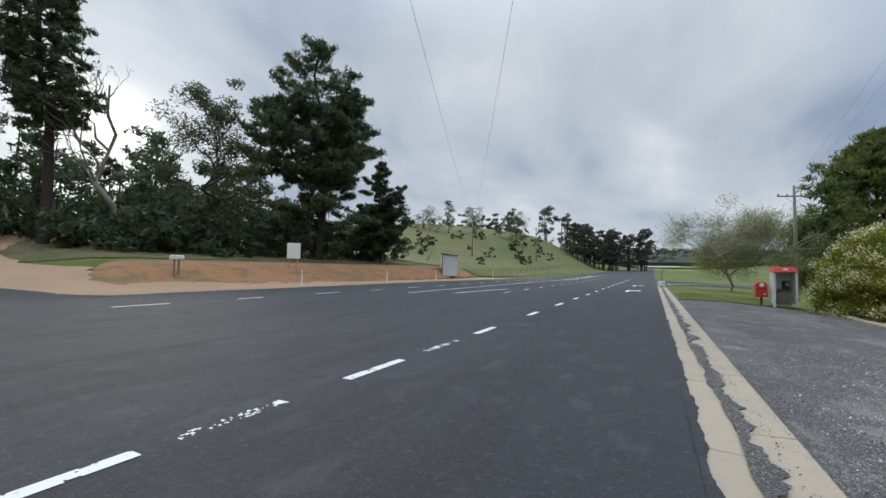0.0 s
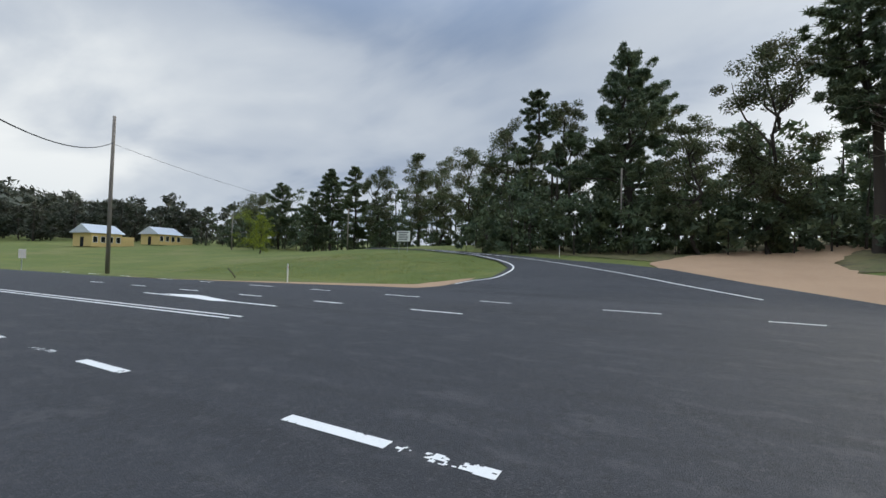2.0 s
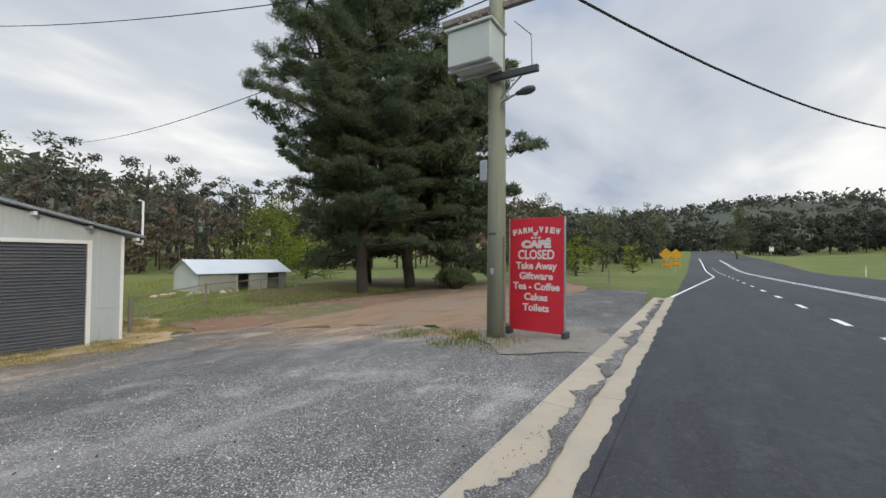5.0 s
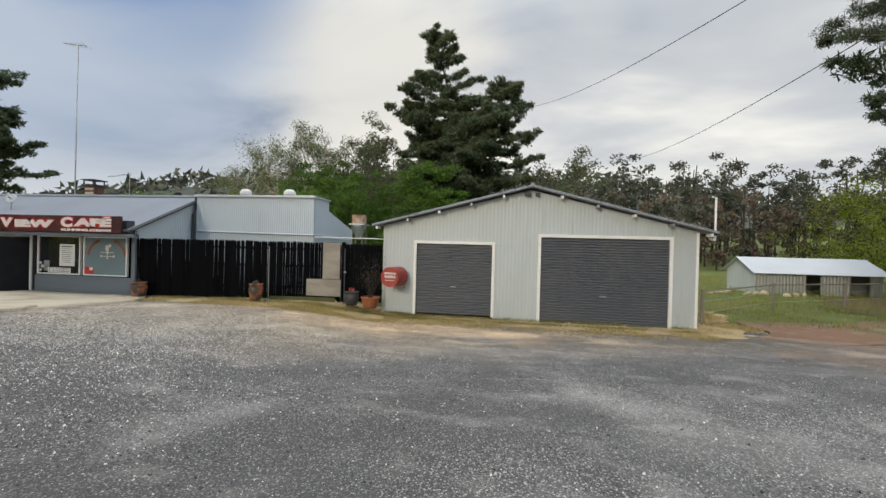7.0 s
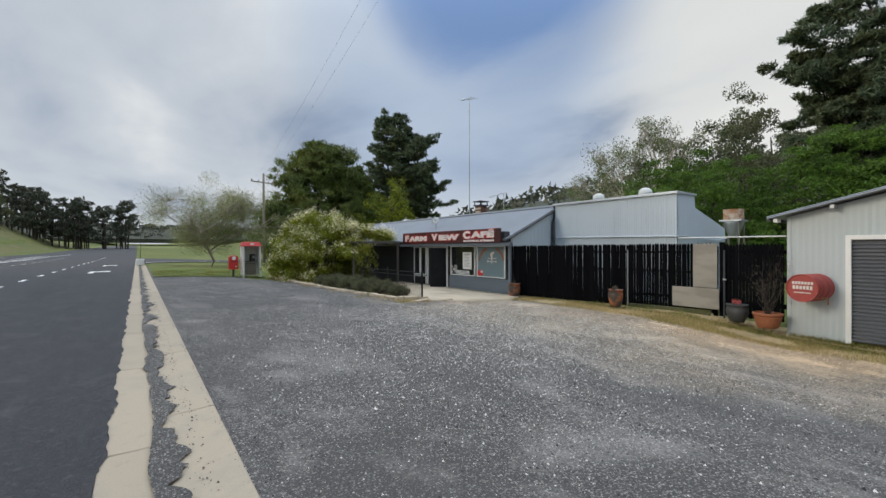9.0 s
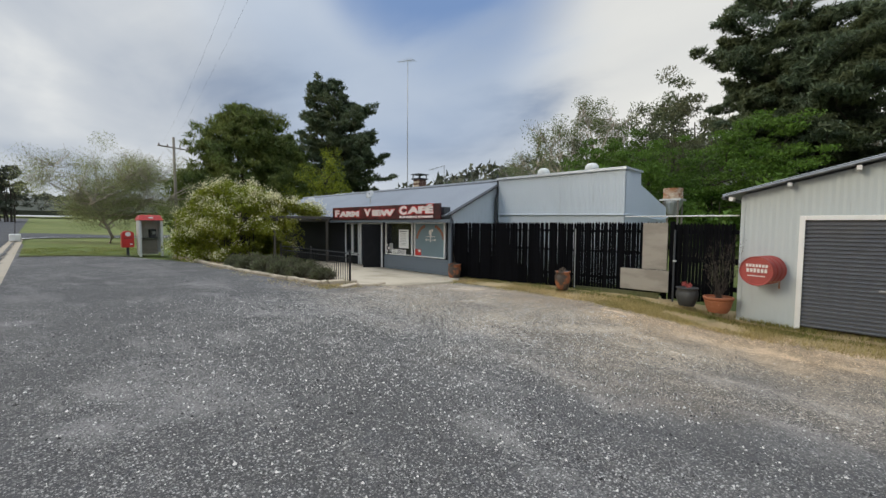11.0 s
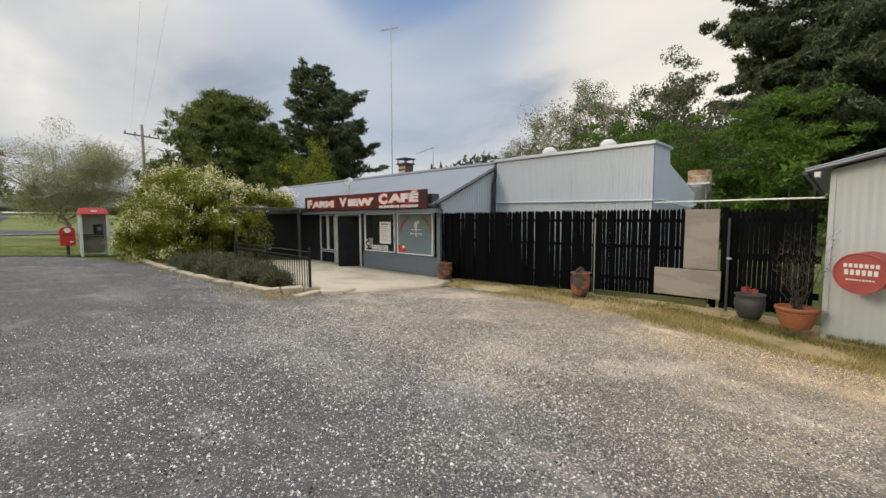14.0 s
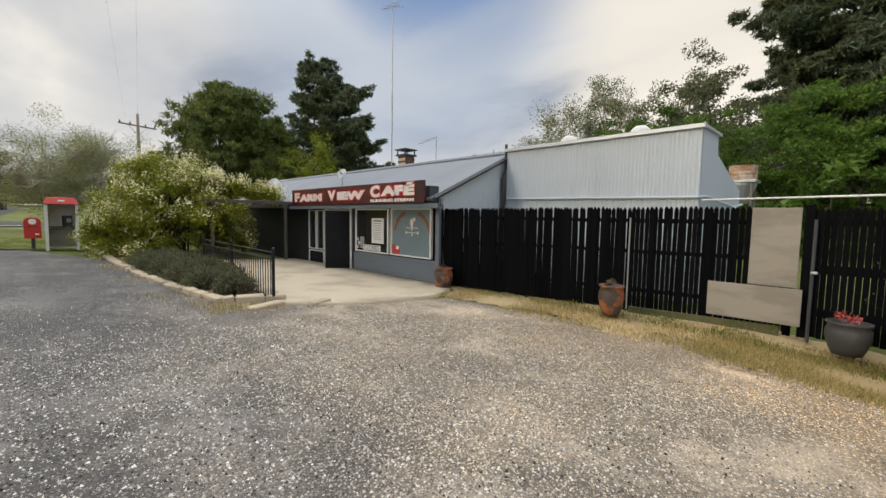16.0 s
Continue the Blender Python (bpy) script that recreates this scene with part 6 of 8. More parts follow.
grass_tufts("grass_tufts", "dry straw-coloured grass tufts along the fence", [(10.9, 12.4, 4, 11), (10.9, 12.4, -5, 5), (10.8, 12.4, 3, 6), (12.3, 16, -6.6, -5.1)], 9000, 0.06, "dry_blade", 41)
grass_tufts("grass_tufts", "green grass tufts at the foot of the fence", [(11.9, 12.8, 4.0, 11.2), (12.1, 12.6, -4.8, 4.2), (12.0, 12.8, 2.5, 6), (12.8, 17, -9.5, -5.2)], 2600, 0.085, "lawn_blade", 42)
grass_tufts("grass_tufts", "weeds round the pole and sign", [(2.9, 4.6, -8.0, -6.6), (3.9, 6.4, -8.3, -7.2)], 330, 0.10, "lawn_blade", 43)
grass_tufts("grass_tufts", "green lawn blades by the kerb", [(1.7, 6.4, 25.5, 33)], 1300, 0.07, "lawn_blade", 44, 0.01)
grass_tufts("grass_tufts", "mixed grass tufts under the pines", [(13, 20, -16, -8), (14, 19, -26, -14)], 1300, 0.16, "lawn_blade", 48, 0.0, 0.25)
grass_tufts("grass_tufts", "dry grass below the garden edging", [(6.4, 7.4, 11.6, 24), (7.0, 8.3, 10.9, 12.3)], 500, 0.07, "dry_blade", 45)
grass_tufts("grass_tufts", "meadow grass beyond the garage", [(17, 40, -22, -6)], 2600, 0.34, "lawn_blade", 46, -0.03, 0.3)
grass_tufts("grass_tufts", "tussocks on the road island", [(-45, -22, -40, -12)], 2600, 0.22, "lawn_blade", 47, -0.03, 0.3)


def stones(name, label, area, count, lo, hi, material, seed, lift=0.004, blur=0.0):
    """Loose stones, each a small rough lump, too many to count."""
    rng = np.random.default_rng(seed)
    w = np.array([(a[1] - a[0]) * (a[3] - a[2]) * a[4] for a in area])
    pick = rng.choice(len(area), count, p=w / w.sum())
    box4 = np.array([a[:4] for a in area])[pick]
    x = box4[:, 0] + (box4[:, 1] - box4[:, 0]) * rng.random(count)
    y = box4[:, 2] + (box4[:, 3] - box4[:, 2]) * rng.random(count)
    if blur:  # thins out gradually, and stays on the forecourt
        x = np.abs(x + rng.normal(size=count) * blur - 1.66) + 1.66
        x = 11.1 - np.abs(11.1 - x)
        y = y + rng.normal(size=count) * blur
        y = np.where(x > 6.9, 10.1 - np.abs(10.1 - y), y)
    z = np.array([land(a, b) for a, b in zip(x, y)]) + lift
    s = lo + (hi - lo) * rng.random(count) ** 2.2
    unit = np.array([(1, 0, 0), (0, 1, 0), (-1, 0, 0), (0, -1, 0), (0, 0, 0.75), (0, 0, -0.4)])
    p = unit[None] * (1 + 0.45 * rng.normal(size=(count, 6, 1)) * 0.6) + rng.normal(size=(count, 6, 3)) * 0.16
    a = rng.random(count) * math.tau
    c, sn = np.cos(a)[:, None], np.sin(a)[:, None]
    px, py = p[..., 0] * c - p[..., 1] * sn, p[..., 0] * sn + p[..., 1] * c
    p = np.stack([px, py, p[..., 2]], -1) * s[:, None, None] + np.stack([x, y, z], -1)[:, None]
    p[:, :4, 2] -= (0.35 * s)[:, None]  # the rim lies in the ground
    p = p[:, :5]
    tri = np.array([(0, 1, 4), (1, 2, 4), (2, 3, 4), (3, 0, 4)])
    f = (np.arange(count)[:, None, None] * 5 + tri[None]).reshape(-1, 3)
    ob = new(name, quick_mesh(name, p.reshape(-1, 3), f, M[material]))
    return tagged(ob, label, "gravel", kind="stuff")


M["chip"] = mat("gravel_chip", (0.078, 0.074, 0.070), 0.9, island=0.9, var=((0.5, 0.5, (0.20, 0.185, 0.165), 0.45, 0.65),))
M["pale_chip"] = mat("pale_gravel_chip", (0.50, 0.475, 0.435), 0.9, island=0.65, var=((0.9, 0.6, (0.40, 0.37, 0.33), 0.45, 0.65),))
drift(M["chip"], (9.8, 6.6, 0), (0.36, 0.17, 0), (2.0, 1.75, 1.35))
stones("gravel", "loose grey gravel chips over the forecourt", [(3.2, 8.5, 3.2, 9.5, 2.0), (1.7, 8.5, 2.0, 11.0, 0.4), (5.0, 9.0, 4.8, 8.5, 2.4), (1.7, 7.5, -6, 2, 0.3), (7.0, 11.5, -4.5, 10, 0.2)], 40000, 0.006, 0.017, "chip", 51, blur=0.9)
stones("gravel", "pale stone chips scattered over the forecourt", [(4.6, 9.8, 4.2, 10.2, 1.6), (3.4, 8.0, 3.4, 8.0, 0.8), (1.7, 11.0, -5, 11.0, 0.1)], 72000, 0.005, 0.0155, "pale_chip", 52, blur=0.9)
stones("debris_stones", "grit in the kerb channel and along the road edge", [(1.15, 1.45, -4, 14, 1.0), (0.5, 0.9, -4, 12, 0.08), (1.55, 1.75, -5, 16, 1.2)], 2400, 0.004, 0.010, "chip", 53, 0.018)


# ---- fence, gate and the things before them ----
def picket_mesh(w, h, t=0.018):
    bm = bmesh.new()
    pts = [(-w / 2, 0), (w / 2, 0), (w / 2, h - 0.05), (0.004, h), (-0.004, h), (-w / 2, h - 0.05)]
    front = [bm.verts.new((-t / 2, y, z)) for y, z in pts]
    back = [bm.verts.new((t / 2, y, z)) for y, z in pts]
    bm.faces.new(front[::-1])
    bm.faces.new(back)
    for i in range(6):
        bm.faces.new((front[i], front[(i + 1) % 6], back[(i + 1) % 6], back[i]))
    bmesh.ops.recalc_face_normals(bm, faces=bm.faces[:])
    me = bpy.data.meshes.new("picket")
    bm.to_mesh(me)
    bm.free()
    me.materials.append(M["black"])
    return me


def fence():
    f = thing("picket_fence", "tall black-stained timber picket fence", "fence", (12.2, 8.7, -0.35))
    rng = random.Random(8)
    me = picket_mesh(0.062, 1.80)
    y = 11.52
    while y > 5.3:
        u = (11.6 - y) / 6.3
        x = 12.03 + 0.85 * u
        z = -0.33 + 0.02 * u + rng.uniform(-0.012, 0.012)
        gate = 6.32 < y < 7.38
        ob = new("picket", me)
        ob.matrix_basis = pose(x + rng.uniform(-0.004, 0.004), y, z, rng.uniform(-0.5, 0.5), 0, 4 + rng.uniform(-1.5, 1.5))
        inside(ob, f)
        y -= 0.062 + (rng.choice((0.006, 0.008, 0.009, 0.002)) if y < 7.4 else rng.choice((0.0006, 0.0006, 0.004, 0.006)) if y < 8.4 else rng.choice((0.0006, 0.0006, 0.0006, 0.0006, 0.006)) if y < 9.4 else 0.0006)
    for z in (0.05, 0.72, 1.25):
        o = part("rail", tube([(12.09, 11.5, z), (12.93, 5.25, z)], 0.035, 4), M["black"])
        inside(o, f)
    for y in (11.4, 9.4, 7.45, 6.3, 5.3):
        u = (11.6 - y) / 6.3
        solid("post", f, M["black"], ((12.09 + 0.85 * u, y - 0.045, -0.5), (12.18 + 0.85 * u, y + 0.045, 1.40)))
    bm = bmesh.new()
    box(bm, (-0.02, -1.02, -0.42), (0.015, 1.02, -0.24), 0.005, pose(12.70, 6.38, 0, 0, 0, 7.5))
    inside(part("plinth_board", bm, M["mossy"]), f, "mossy green board along the foot of the fence")
    solid("gate_post", f, M["galv"], ((12.55, 7.42, -0.30), (12.575, 7.44, 1.30)), label="pale steel gate upright")
    g = thing("picket_gate", "black timber picket gate beside the garage", "gate", (12.5, 4.5, -0.35))
    y = 5.08
    while y > 3.86:
        ob = new("picket", me)
        ob.matrix_basis = pose(12.90, y, -0.34 + rng.uniform(-0.01, 0.01), 0, 0, rng.uniform(-1, 1))
        inside(ob, g)
        y -= 0.062 + rng.choice((0.003, 0.008))
    solid("gate_rail", g, M["black"], ((12.91, 3.82, 0.55), (12.95, 5.12, 0.68)))
    solid("gate_rail", g, M["black"], ((12.91, 3.82, 1.22), (12.95, 5.12, 1.30)))
    solid("gate_rail", g, M["black"], ((12.91, 3.82, -0.05), (12.95, 5.12, 0.06)))
    solid("gate_frame", g, M["black"], ((12.85, 5.08, -0.36), (12.94, 5.18, 1.50)))
    inside(part("latch_post", tube([(12.82, 5.06, -0.4), (12.82, 5.06, 1.30)], 0.022, 8), M["dark_trim"]), g, "dark steel latch post")
    solid("latch", g, M["galv"], ((12.77, 5.00, 0.55), (12.82, 5.08, 0.59)), bevel=0.01, label="steel gate latch")
    for lo, hi, lab in (((12.80, 5.21, 0.335), (12.825, 5.77, 1.465), "upright sheet of weathered plywood on the fence"), ((12.72, 5.14, -0.19), (12.745, 6.26, 0.33), "low sheet of weathered plywood on the fence")):
        p = tagged(part("plywood_sheet", boxes((lo, hi), bevel=0.003), M["ply"]), lab, "plywood sheet", group="plywood sheets")
    pipe = part("pipe_rail", tube([(14.3, 6.78, 1.66), (12.75, 3.82, 1.62)], 0.015, 8), M["white"])
    tagged(pipe, "white painted pipe between storeroom and garage", "pipe")


fence()


def pot(kind, x, y, z, r, h, material, label, category="plant pot"):
    t = thing(kind, label, category, (x, y, z), group="pots by the fence")
    part("pot_body", lathe([(0.0, 0.0), (r * 0.66, 0.0), (r * 0.80, h * 0.18), (r * 0.98, h * 0.52), (r * 0.97, h * 0.75), (r * 0.84, h * 0.90), (r * 0.98, h * 0.94), (r, h * 0.99), (r * 0.90, h), (r * 0.84, h * 0.93), (0.0, h * 0.88)], 28), M[material], t, smooth=True)
    part("soil", lathe([(0.0, h * 0.90), (r * 0.84, h * 0.90), (r * 0.84, h * 0.86), (0.0, h * 0.86)], 16), M["soil"], t)
    return t


def foliage(parent, name, centres, radii, count, size, material, seed, flat=0.8, label=""):
    v, f = leaf_cloud(np.random.default_rng(seed), np.array(centres, float), np.array(radii, float), count, size, flat)
    ob = new(name, quick_mesh(name, v, f, M[material]))
    ob.parent = parent
    if label:
        ob["label"] = label
    return ob


p = pot("glazed_pot", 11.89, 7.42, -0.29, 0.20, 0.49, "rustglaze", "rust and grey glazed pot with red flowers")
foliage(p, "flowers", [(0, 0, 0.53), (0.08, 0.05, 0.52), (-0.08, 0.02, 0.52)], [0.09, 0.07, 0.07], 160, 0.05, "bark_red", 3)
p = pot("terracotta_pot", 11.80, 11.22, -0.38, 0.22, 0.50, "rustglaze", "old terracotta pot with a spindly plant")
foliage(p, "plant", [(0, 0.02, 0.52), (0.04, 0.05, 0.54)], [0.07, 0.06], 50, 0.04, "bark_red", 4)
part("stem", tube([(0, 0, 0.4), (0.02, 0.03, 0.62), (0.0, 0.08, 0.9)], [0.012, 0.009, 0.005], 5), M["bark"], p)
p = pot("glazed_pot", 12.42, 4.66, -0.38, 0.225, 0.41, "glaze", "dark grey glazed pot with pink flowers")
foliage(p, "flowers", [(0, 0, 0.47), (0.1, 0.08, 0.46), (-0.1, -0.05, 0.46)], [0.1, 0.08, 0.08], 130, 0.04, "drum", 5)


def big_pot():
    t = thing("terracotta_pot", "wide terracotta pot with a leafless shrub", "plant pot", (12.33, 4.05, -0.42), group="pots by the fence")
    part("pot_body", lathe([(0.0, 0.0), (0.21, 0.0), (0.225, 0.02), (0.275, 0.14), (0.30, 0.25), (0.31, 0.27), (0.30, 0.29), (0.315, 0.31), (0.335, 0.325), (0.34, 0.36), (0.325, 0.375), (0.29, 0.375), (0.28, 0.34), (0.0, 0.33)], 32), M["terracotta"], t, smooth=False)
    bm = bmesh.new()
    rng = np.random.default_rng(12)
    tips = []
    for i in range(26):
        a = i * 2.4
        b = Vector((math.cos(a) * (0.12 + 0.38 * rng.random()), math.sin(a) * (0.12 + 0.38 * rng.random()), 0.9 + 0.75 * rng.random()))
        pts = limb(bm, rng, (rng.normal() * 0.04, rng.normal() * 0.04, 0.33), b, 0.0075, sides=4, steps=4, wander=0.06)
        for q in pts[2:]:
            for _ in range(2):
                e = q + Vector((rng.normal() * 0.13, rng.normal() * 0.13, 0.12 + 0.15 * rng.random()))
                limb(bm, rng, q, e, 0.003, sides=3, steps=2)
                tips.append(e)
    part("shrub", bm, M["bark"], t)
    foliage(t, "bud_haze", tips, [0.05] * len(tips), 420, 0.03, "bark_red", 13)["kind"] = "stuff"
    t.matrix_basis = pose(12.33, 4.05, -0.42) @ Matrix.Diagonal((0.84, 0.84, 0.88, 1))


big_pot()


def wall_drum():
    d = thing("steel_drum", "faded red steel drum mounted on the garage wall", "drum", (12.0, 3.40, 0.53))
    d.matrix_basis = pose(12.0, 3.40, 0.53, 0, 0, -15)
    turn = Matrix.Rotation(radians(90), 4, "Y")
    bm = lathe([(0.0, 0.02), (0.26, 0.02), (0.27, 0.0), (0.285, 0.0), (0.285, 0.03), (0.272, 0.05), (0.272, 0.20), (0.284, 0.22), (0.272, 0.24), (0.272, 0.38), (0.284, 0.40), (0.272, 0.42), (0.272, 0.55), (0.284, 0.58), (0.0, 0.58)], 36)
    bm.transform(turn)
    part("drum_body", bm, M["drum"], d, smooth=False)
    for i, (yy, zz, w, h) in enumerate(((0.0, 0.105, 0.38, 0.055), (0.0, 0.01, 0.36, 0.075), (0.0, -0.095, 0.30, 0.022))):
        n = (7, 6, 9)[i]
        for k in range(n):
            a = -w / 2 + w * k / n
            part("painted_bar", boxes(((0.008, yy + a, zz - h / 2), (0.018, yy + a + w / n * 0.68, zz + h / 2)), bevel=0.001), M["offwhite"], d)
    for a in (-0.18, 0.18):
        part("bracket", tube([(0.12, a, -0.20), (0.56, a, -0.22), (0.56, a, -0.36)], 0.016, 6), M["rust"], d)


wall_drum()


def tank():
    t = thing("header_tank", "small rusty steel tank on a grey stand", "tank", (19.6, 7.05, -0.45))
    t.matrix_basis = pose(19.6, 7.05, -0.45) @ Matrix.Diagonal((1.42, 1.42, 1.20, 1))
    part("tank_body", lathe([(0.0, 2.40), (0.24, 2.40), (0.24, 2.48), (0.232, 2.50), (0.24, 2.56), (0.232, 2.60), (0.24, 2.66), (0.24, 2.74), (0.22, 2.74), (0.0, 2.66)], 20), M["rust"], t)
    for a in (-0.18, 0.18):
        for b in (-0.18, 0.18):
            part("leg", boxes(((a - 0.02, b - 0.02, 0), (a + 0.02, b + 0.02, 2.36))), M["timber"], t)
    part("stand", boxes(((-0.26, -0.26, 2.34), (0.26, 0.26, 2.40))), M["galv"], t)
    part("hopper", lathe([(0.10, 1.85), (0.24, 2.28), (0.24, 2.34), (0.0, 2.34)], 16), M["galv"], t)


tank()


# ---- garden before the cafe ----
def iron_rail():
    r = thing("iron_railing", "black wrought-iron railing beside the terrace", "railing", (8.1, 13.6, -0.28))
    a, b = Vector((8.05, 11.5, 0)), Vector((8.2, 16.1, 0))
    for k in range(3):
        p = a.lerp(b, k / 2)
        z = land(p.x, p.y)
        solid("post", r, M["iron"], ((p.x - 0.022, p.y - 0.022, z - 0.05), (p.x + 0.022, p.y + 0.022, 0.66)))
        inside(part("finial", lathe([(0, 0.0), (0.026, 0.01), (0.03, 0.03), (0.0, 0.06)], 10, at=(p.x, p.y, 0.66)), M["iron"]), r)
    for z0, z1 in ((0.62, 0.62), (0.50, 0.50), (-0.16, -0.16)):
        inside(part("rail", tube([(a.x, a.y, z0), (b.x, b.y, z1)], 0.014, 6), M["iron"]), r)
    me = boxes(((-0.007, -0.007, -0.16), (0.007, 0.007, 0.50)), bevel=0.001)
    first = part("baluster", me, M["iron"])
    n = 38
    for k in range(1, n):
        p = a.lerp(b, k / n)
        ob = first if k == 1 else new("baluster", first.data)
        ob.matrix_basis = Matrix.Translation(p)
        inside(ob, r)


iron_rail()


def edging():
    e = thing("garden_edging", "pale sandstone blocks edging the lavender bed", "garden edging", (7.2, 15, -0.25))
    rng = random.Random(6)
    path = [Vector(p) for p in ((8.25, 11.45, 0), (7.95, 11.62, 0), (7.32, 11.75, 0), (7.05, 13.6, 0), (6.85, 16.0, 0), (6.78, 18.4, 0), (6.75, 21.0, 0), (6.68, 24.0, 0))]
    for p, q in zip(path, path[1:]):
        d = (q - p).length
        s = 0.0
        while s < d - 0.08:
            n = min(rng.uniform(0.36, 0.75), d - s)
            c = p.lerp(q, (s + n / 2) / d)
            bm = bmesh.new()
            hgt = rng.uniform(0.07, 0.115)
            box(bm, (-n / 2 + 0.01, -0.09, -0.06), (n / 2 - 0.01, 0.09, hgt), 0.022)
            for v in bm.verts:
                v.co += Vector((rng.uniform(-1, 1), rng.uniform(-1, 1), rng.uniform(-1, 1))) * 0.010
            ang = math.degrees(math.atan2((q - p).y, (q - p).x))
            o = part("stone", bm, M["stone"])
            o.matrix_basis = pose(c.x, c.y, land(c.x, c.y), rng.uniform(-3, 3), rng.uniform(-2, 2), ang + rng.uniform(-4, 4))
            inside(o, e)
            s += n
    for x, y, n in ((7.75, 11.05, 0.62), (8.6, 10.95, 0.4)):
        o = part("stone", boxes(((-n / 2, -0.09, -0.05), (n / 2, 0.09, 0.07)), bevel=0.02), M["stone"])
        o.matrix_basis = pose(x, y, land(x, y), 0, 0, 20)
        inside(o, e)


edging()
bed = outline_sheet("garden_bed", [(7.2, 11.8), (8.0, 11.7), (8.3, 16), (8.8, 20), (8.5, 24.6), (6.8, 24.2), (6.85, 18), (7.05, 13.6)], M["soil"], 0.05, 0.4, 0.05, 18)
tagged(bed, "dark soil of the garden bed", "garden bed", kind="structure")


def lavender(x, y, r, h, seed):
    rng = np.random.default_rng(seed)
    t = thing("lavender_bush", "low grey-green lavender bush with faded spikes", "lavender bush", (x, y, land(x, y) + 0.03), group="lavender bushes")
    n = 1300
    d = rng.normal(size=(n, 3))
    d[:, 2] = np.abs(d[:, 2]) + 0.35
    d /= np.linalg.norm(d, axis=1)[:, None]
    tip = d * (r, r, h) * (0.7 + 0.4 * rng.random((n, 1)))
    root = d * (r, r, 0.02) * 0.25
    side = np.cross(d, rng.normal(size=(n, 3)))
    side /= np.linalg.norm(side, axis=1)[:, None]
    side *= 0.005
    mid = (root + tip) / 2 + (0, 0, 0.04)
    v = np.stack([root - side * 0.4, root + side * 0.4, mid + side, mid - side, tip + side * 0.5, tip - side * 0.5], 1).reshape(-1, 3)
    k = np.arange(n)[:, None] * 6
    f = np.concatenate([k + (0, 1, 2, 3), k + (3, 2, 4, 5)])
    ob = new("stem_tuft", quick_mesh("stem_tuft", v, f, M["lavender"]))
    ob.parent = t
    foliage(t, "leaves", d[:160] * (r, r, h) * 0.72, [0.09] * 160, 900, 0.06, "lavender", seed + 1)
    foliage(t, "flower_haze", tip[:260], [0.02] * 260, 260, 0.05, "bark_red", seed + 2, label="faded mauve-brown flower spikes")["kind"] = "stuff"


for i, (x, y, r, h) in enumerate(((7.72, 12.35, 0.42, 0.42), (7.45, 13.2, 0.46, 0.44), (7.9, 13.4, 0.40, 0.50), (7.38, 14.2, 0.48, 0.48), (7.85, 14.4, 0.46, 0.54), (7.3, 15.3, 0.50, 0.50), (7.75, 15.6, 0.5, 0.56), (7.2, 16.4, 0.48, 0.5), (7.6, 16.9, 0.5, 0.55), (7.2, 17.5, 0.46, 0.46))):
    lavender(x, y, r, h, 600 + 5 * i)


def rose():
    """Climbing rose over the pergola: canes, leaves and cream blossom."""
    t = thing("rambling_rose", "huge rambling rose covered in cream blossom", "rose bush", (8.75, 22.0, -0.25))
    rng = np.random.default_rng(77)
    bm = bmesh.new()
    cs, rs = [], []
    for i in range(40):
        a = rng.random() * math.tau
        root = Vector((rng.normal() * 0.4, rng.normal() * 0.9, 0))
        top = Vector((math.cos(a) * 1.0, math.sin(a) * 1.8, 2.3 + 0.5 * rng.random()))
        out = Vector((math.cos(a) * (1.6 + 0.4 * rng.random()), math.sin(a) * (2.6 + 0.7 * rng.random()), 0.5 + 0.9 * rng.random()))
        tube([root, root.lerp(top, 0.5) + Vector((0, 0, 0.4)), top, top.lerp(out, 0.5) + Vector((0, 0, 0.15)), out], [0.03, 0.022, 0.015, 0.011, 0.006], 5, bm, cap=False)
    part("cane_growth", bm, M["bark"], t)["kind"] = "stuff"
    n = 0
    while n < 560:
        d = rng.normal(size=3)
        d[2] = abs(d[2]) * 0.9
        d /= np.linalg.norm(d)
        k = 0.62 + 0.42 * rng.random() ** 0.5 + 0.12 * noise.noise(Vector(d * 2.7))
        c = d * (2.25, 3.75, 3.3) * k
        if c[2] < 0.10 or (c[0] > 0.3 and c[1] < -0.8 and c[2] < 1.5) or (c[1] < -2.6 and c[2] < 1.1):
            continue
        cs.append(c)
        rs.append(0.26 + 0.20 * rng.random())
        n += 1
    for i in range(46):  # arms along the pergola towards the cafe
        u = rng.random()
        cs.append((0.6 + 2.0 * u + 0.2 * rng.normal(), -2.2 - 1.0 * u * rng.random(), 2.0 + 0.35 * rng.random() + 0.3 * (1 - u)))
        rs.append(0.30)
    foliage(t, "leaves", cs, rs, 90000, 0.098, "rose_leaf", 78)
    blossom = [c for c in cs if rng.random() < 0.9 and (np.array(c) / (2.25, 3.75, 3.3) @ (np.array(c) / (2.25, 3.75, 3.3))) > 0.55]
    foliage(t, "blossom", np.array(blossom) * 1.09, [0.28] * len(blossom), 23000, 0.062, "petal", 79, label="clusters of small cream roses")
    tips = []
    for i in range(22):
        a = rng.random() * math.tau
        base = Vector((math.cos(a) * 2.2, math.sin(a) * 3.6, 1.2 + rng.random()))
        for k in range(6):
            tips.append(base + Vector((math.cos(a) * 0.07 * k, math.sin(a) * 0.07 * k, -0.13 * k)))
    foliage(t, "hanging_sprays", tips, [0.09] * len(tips), 1500, 0.08, "rose_leaf", 80)


rose()


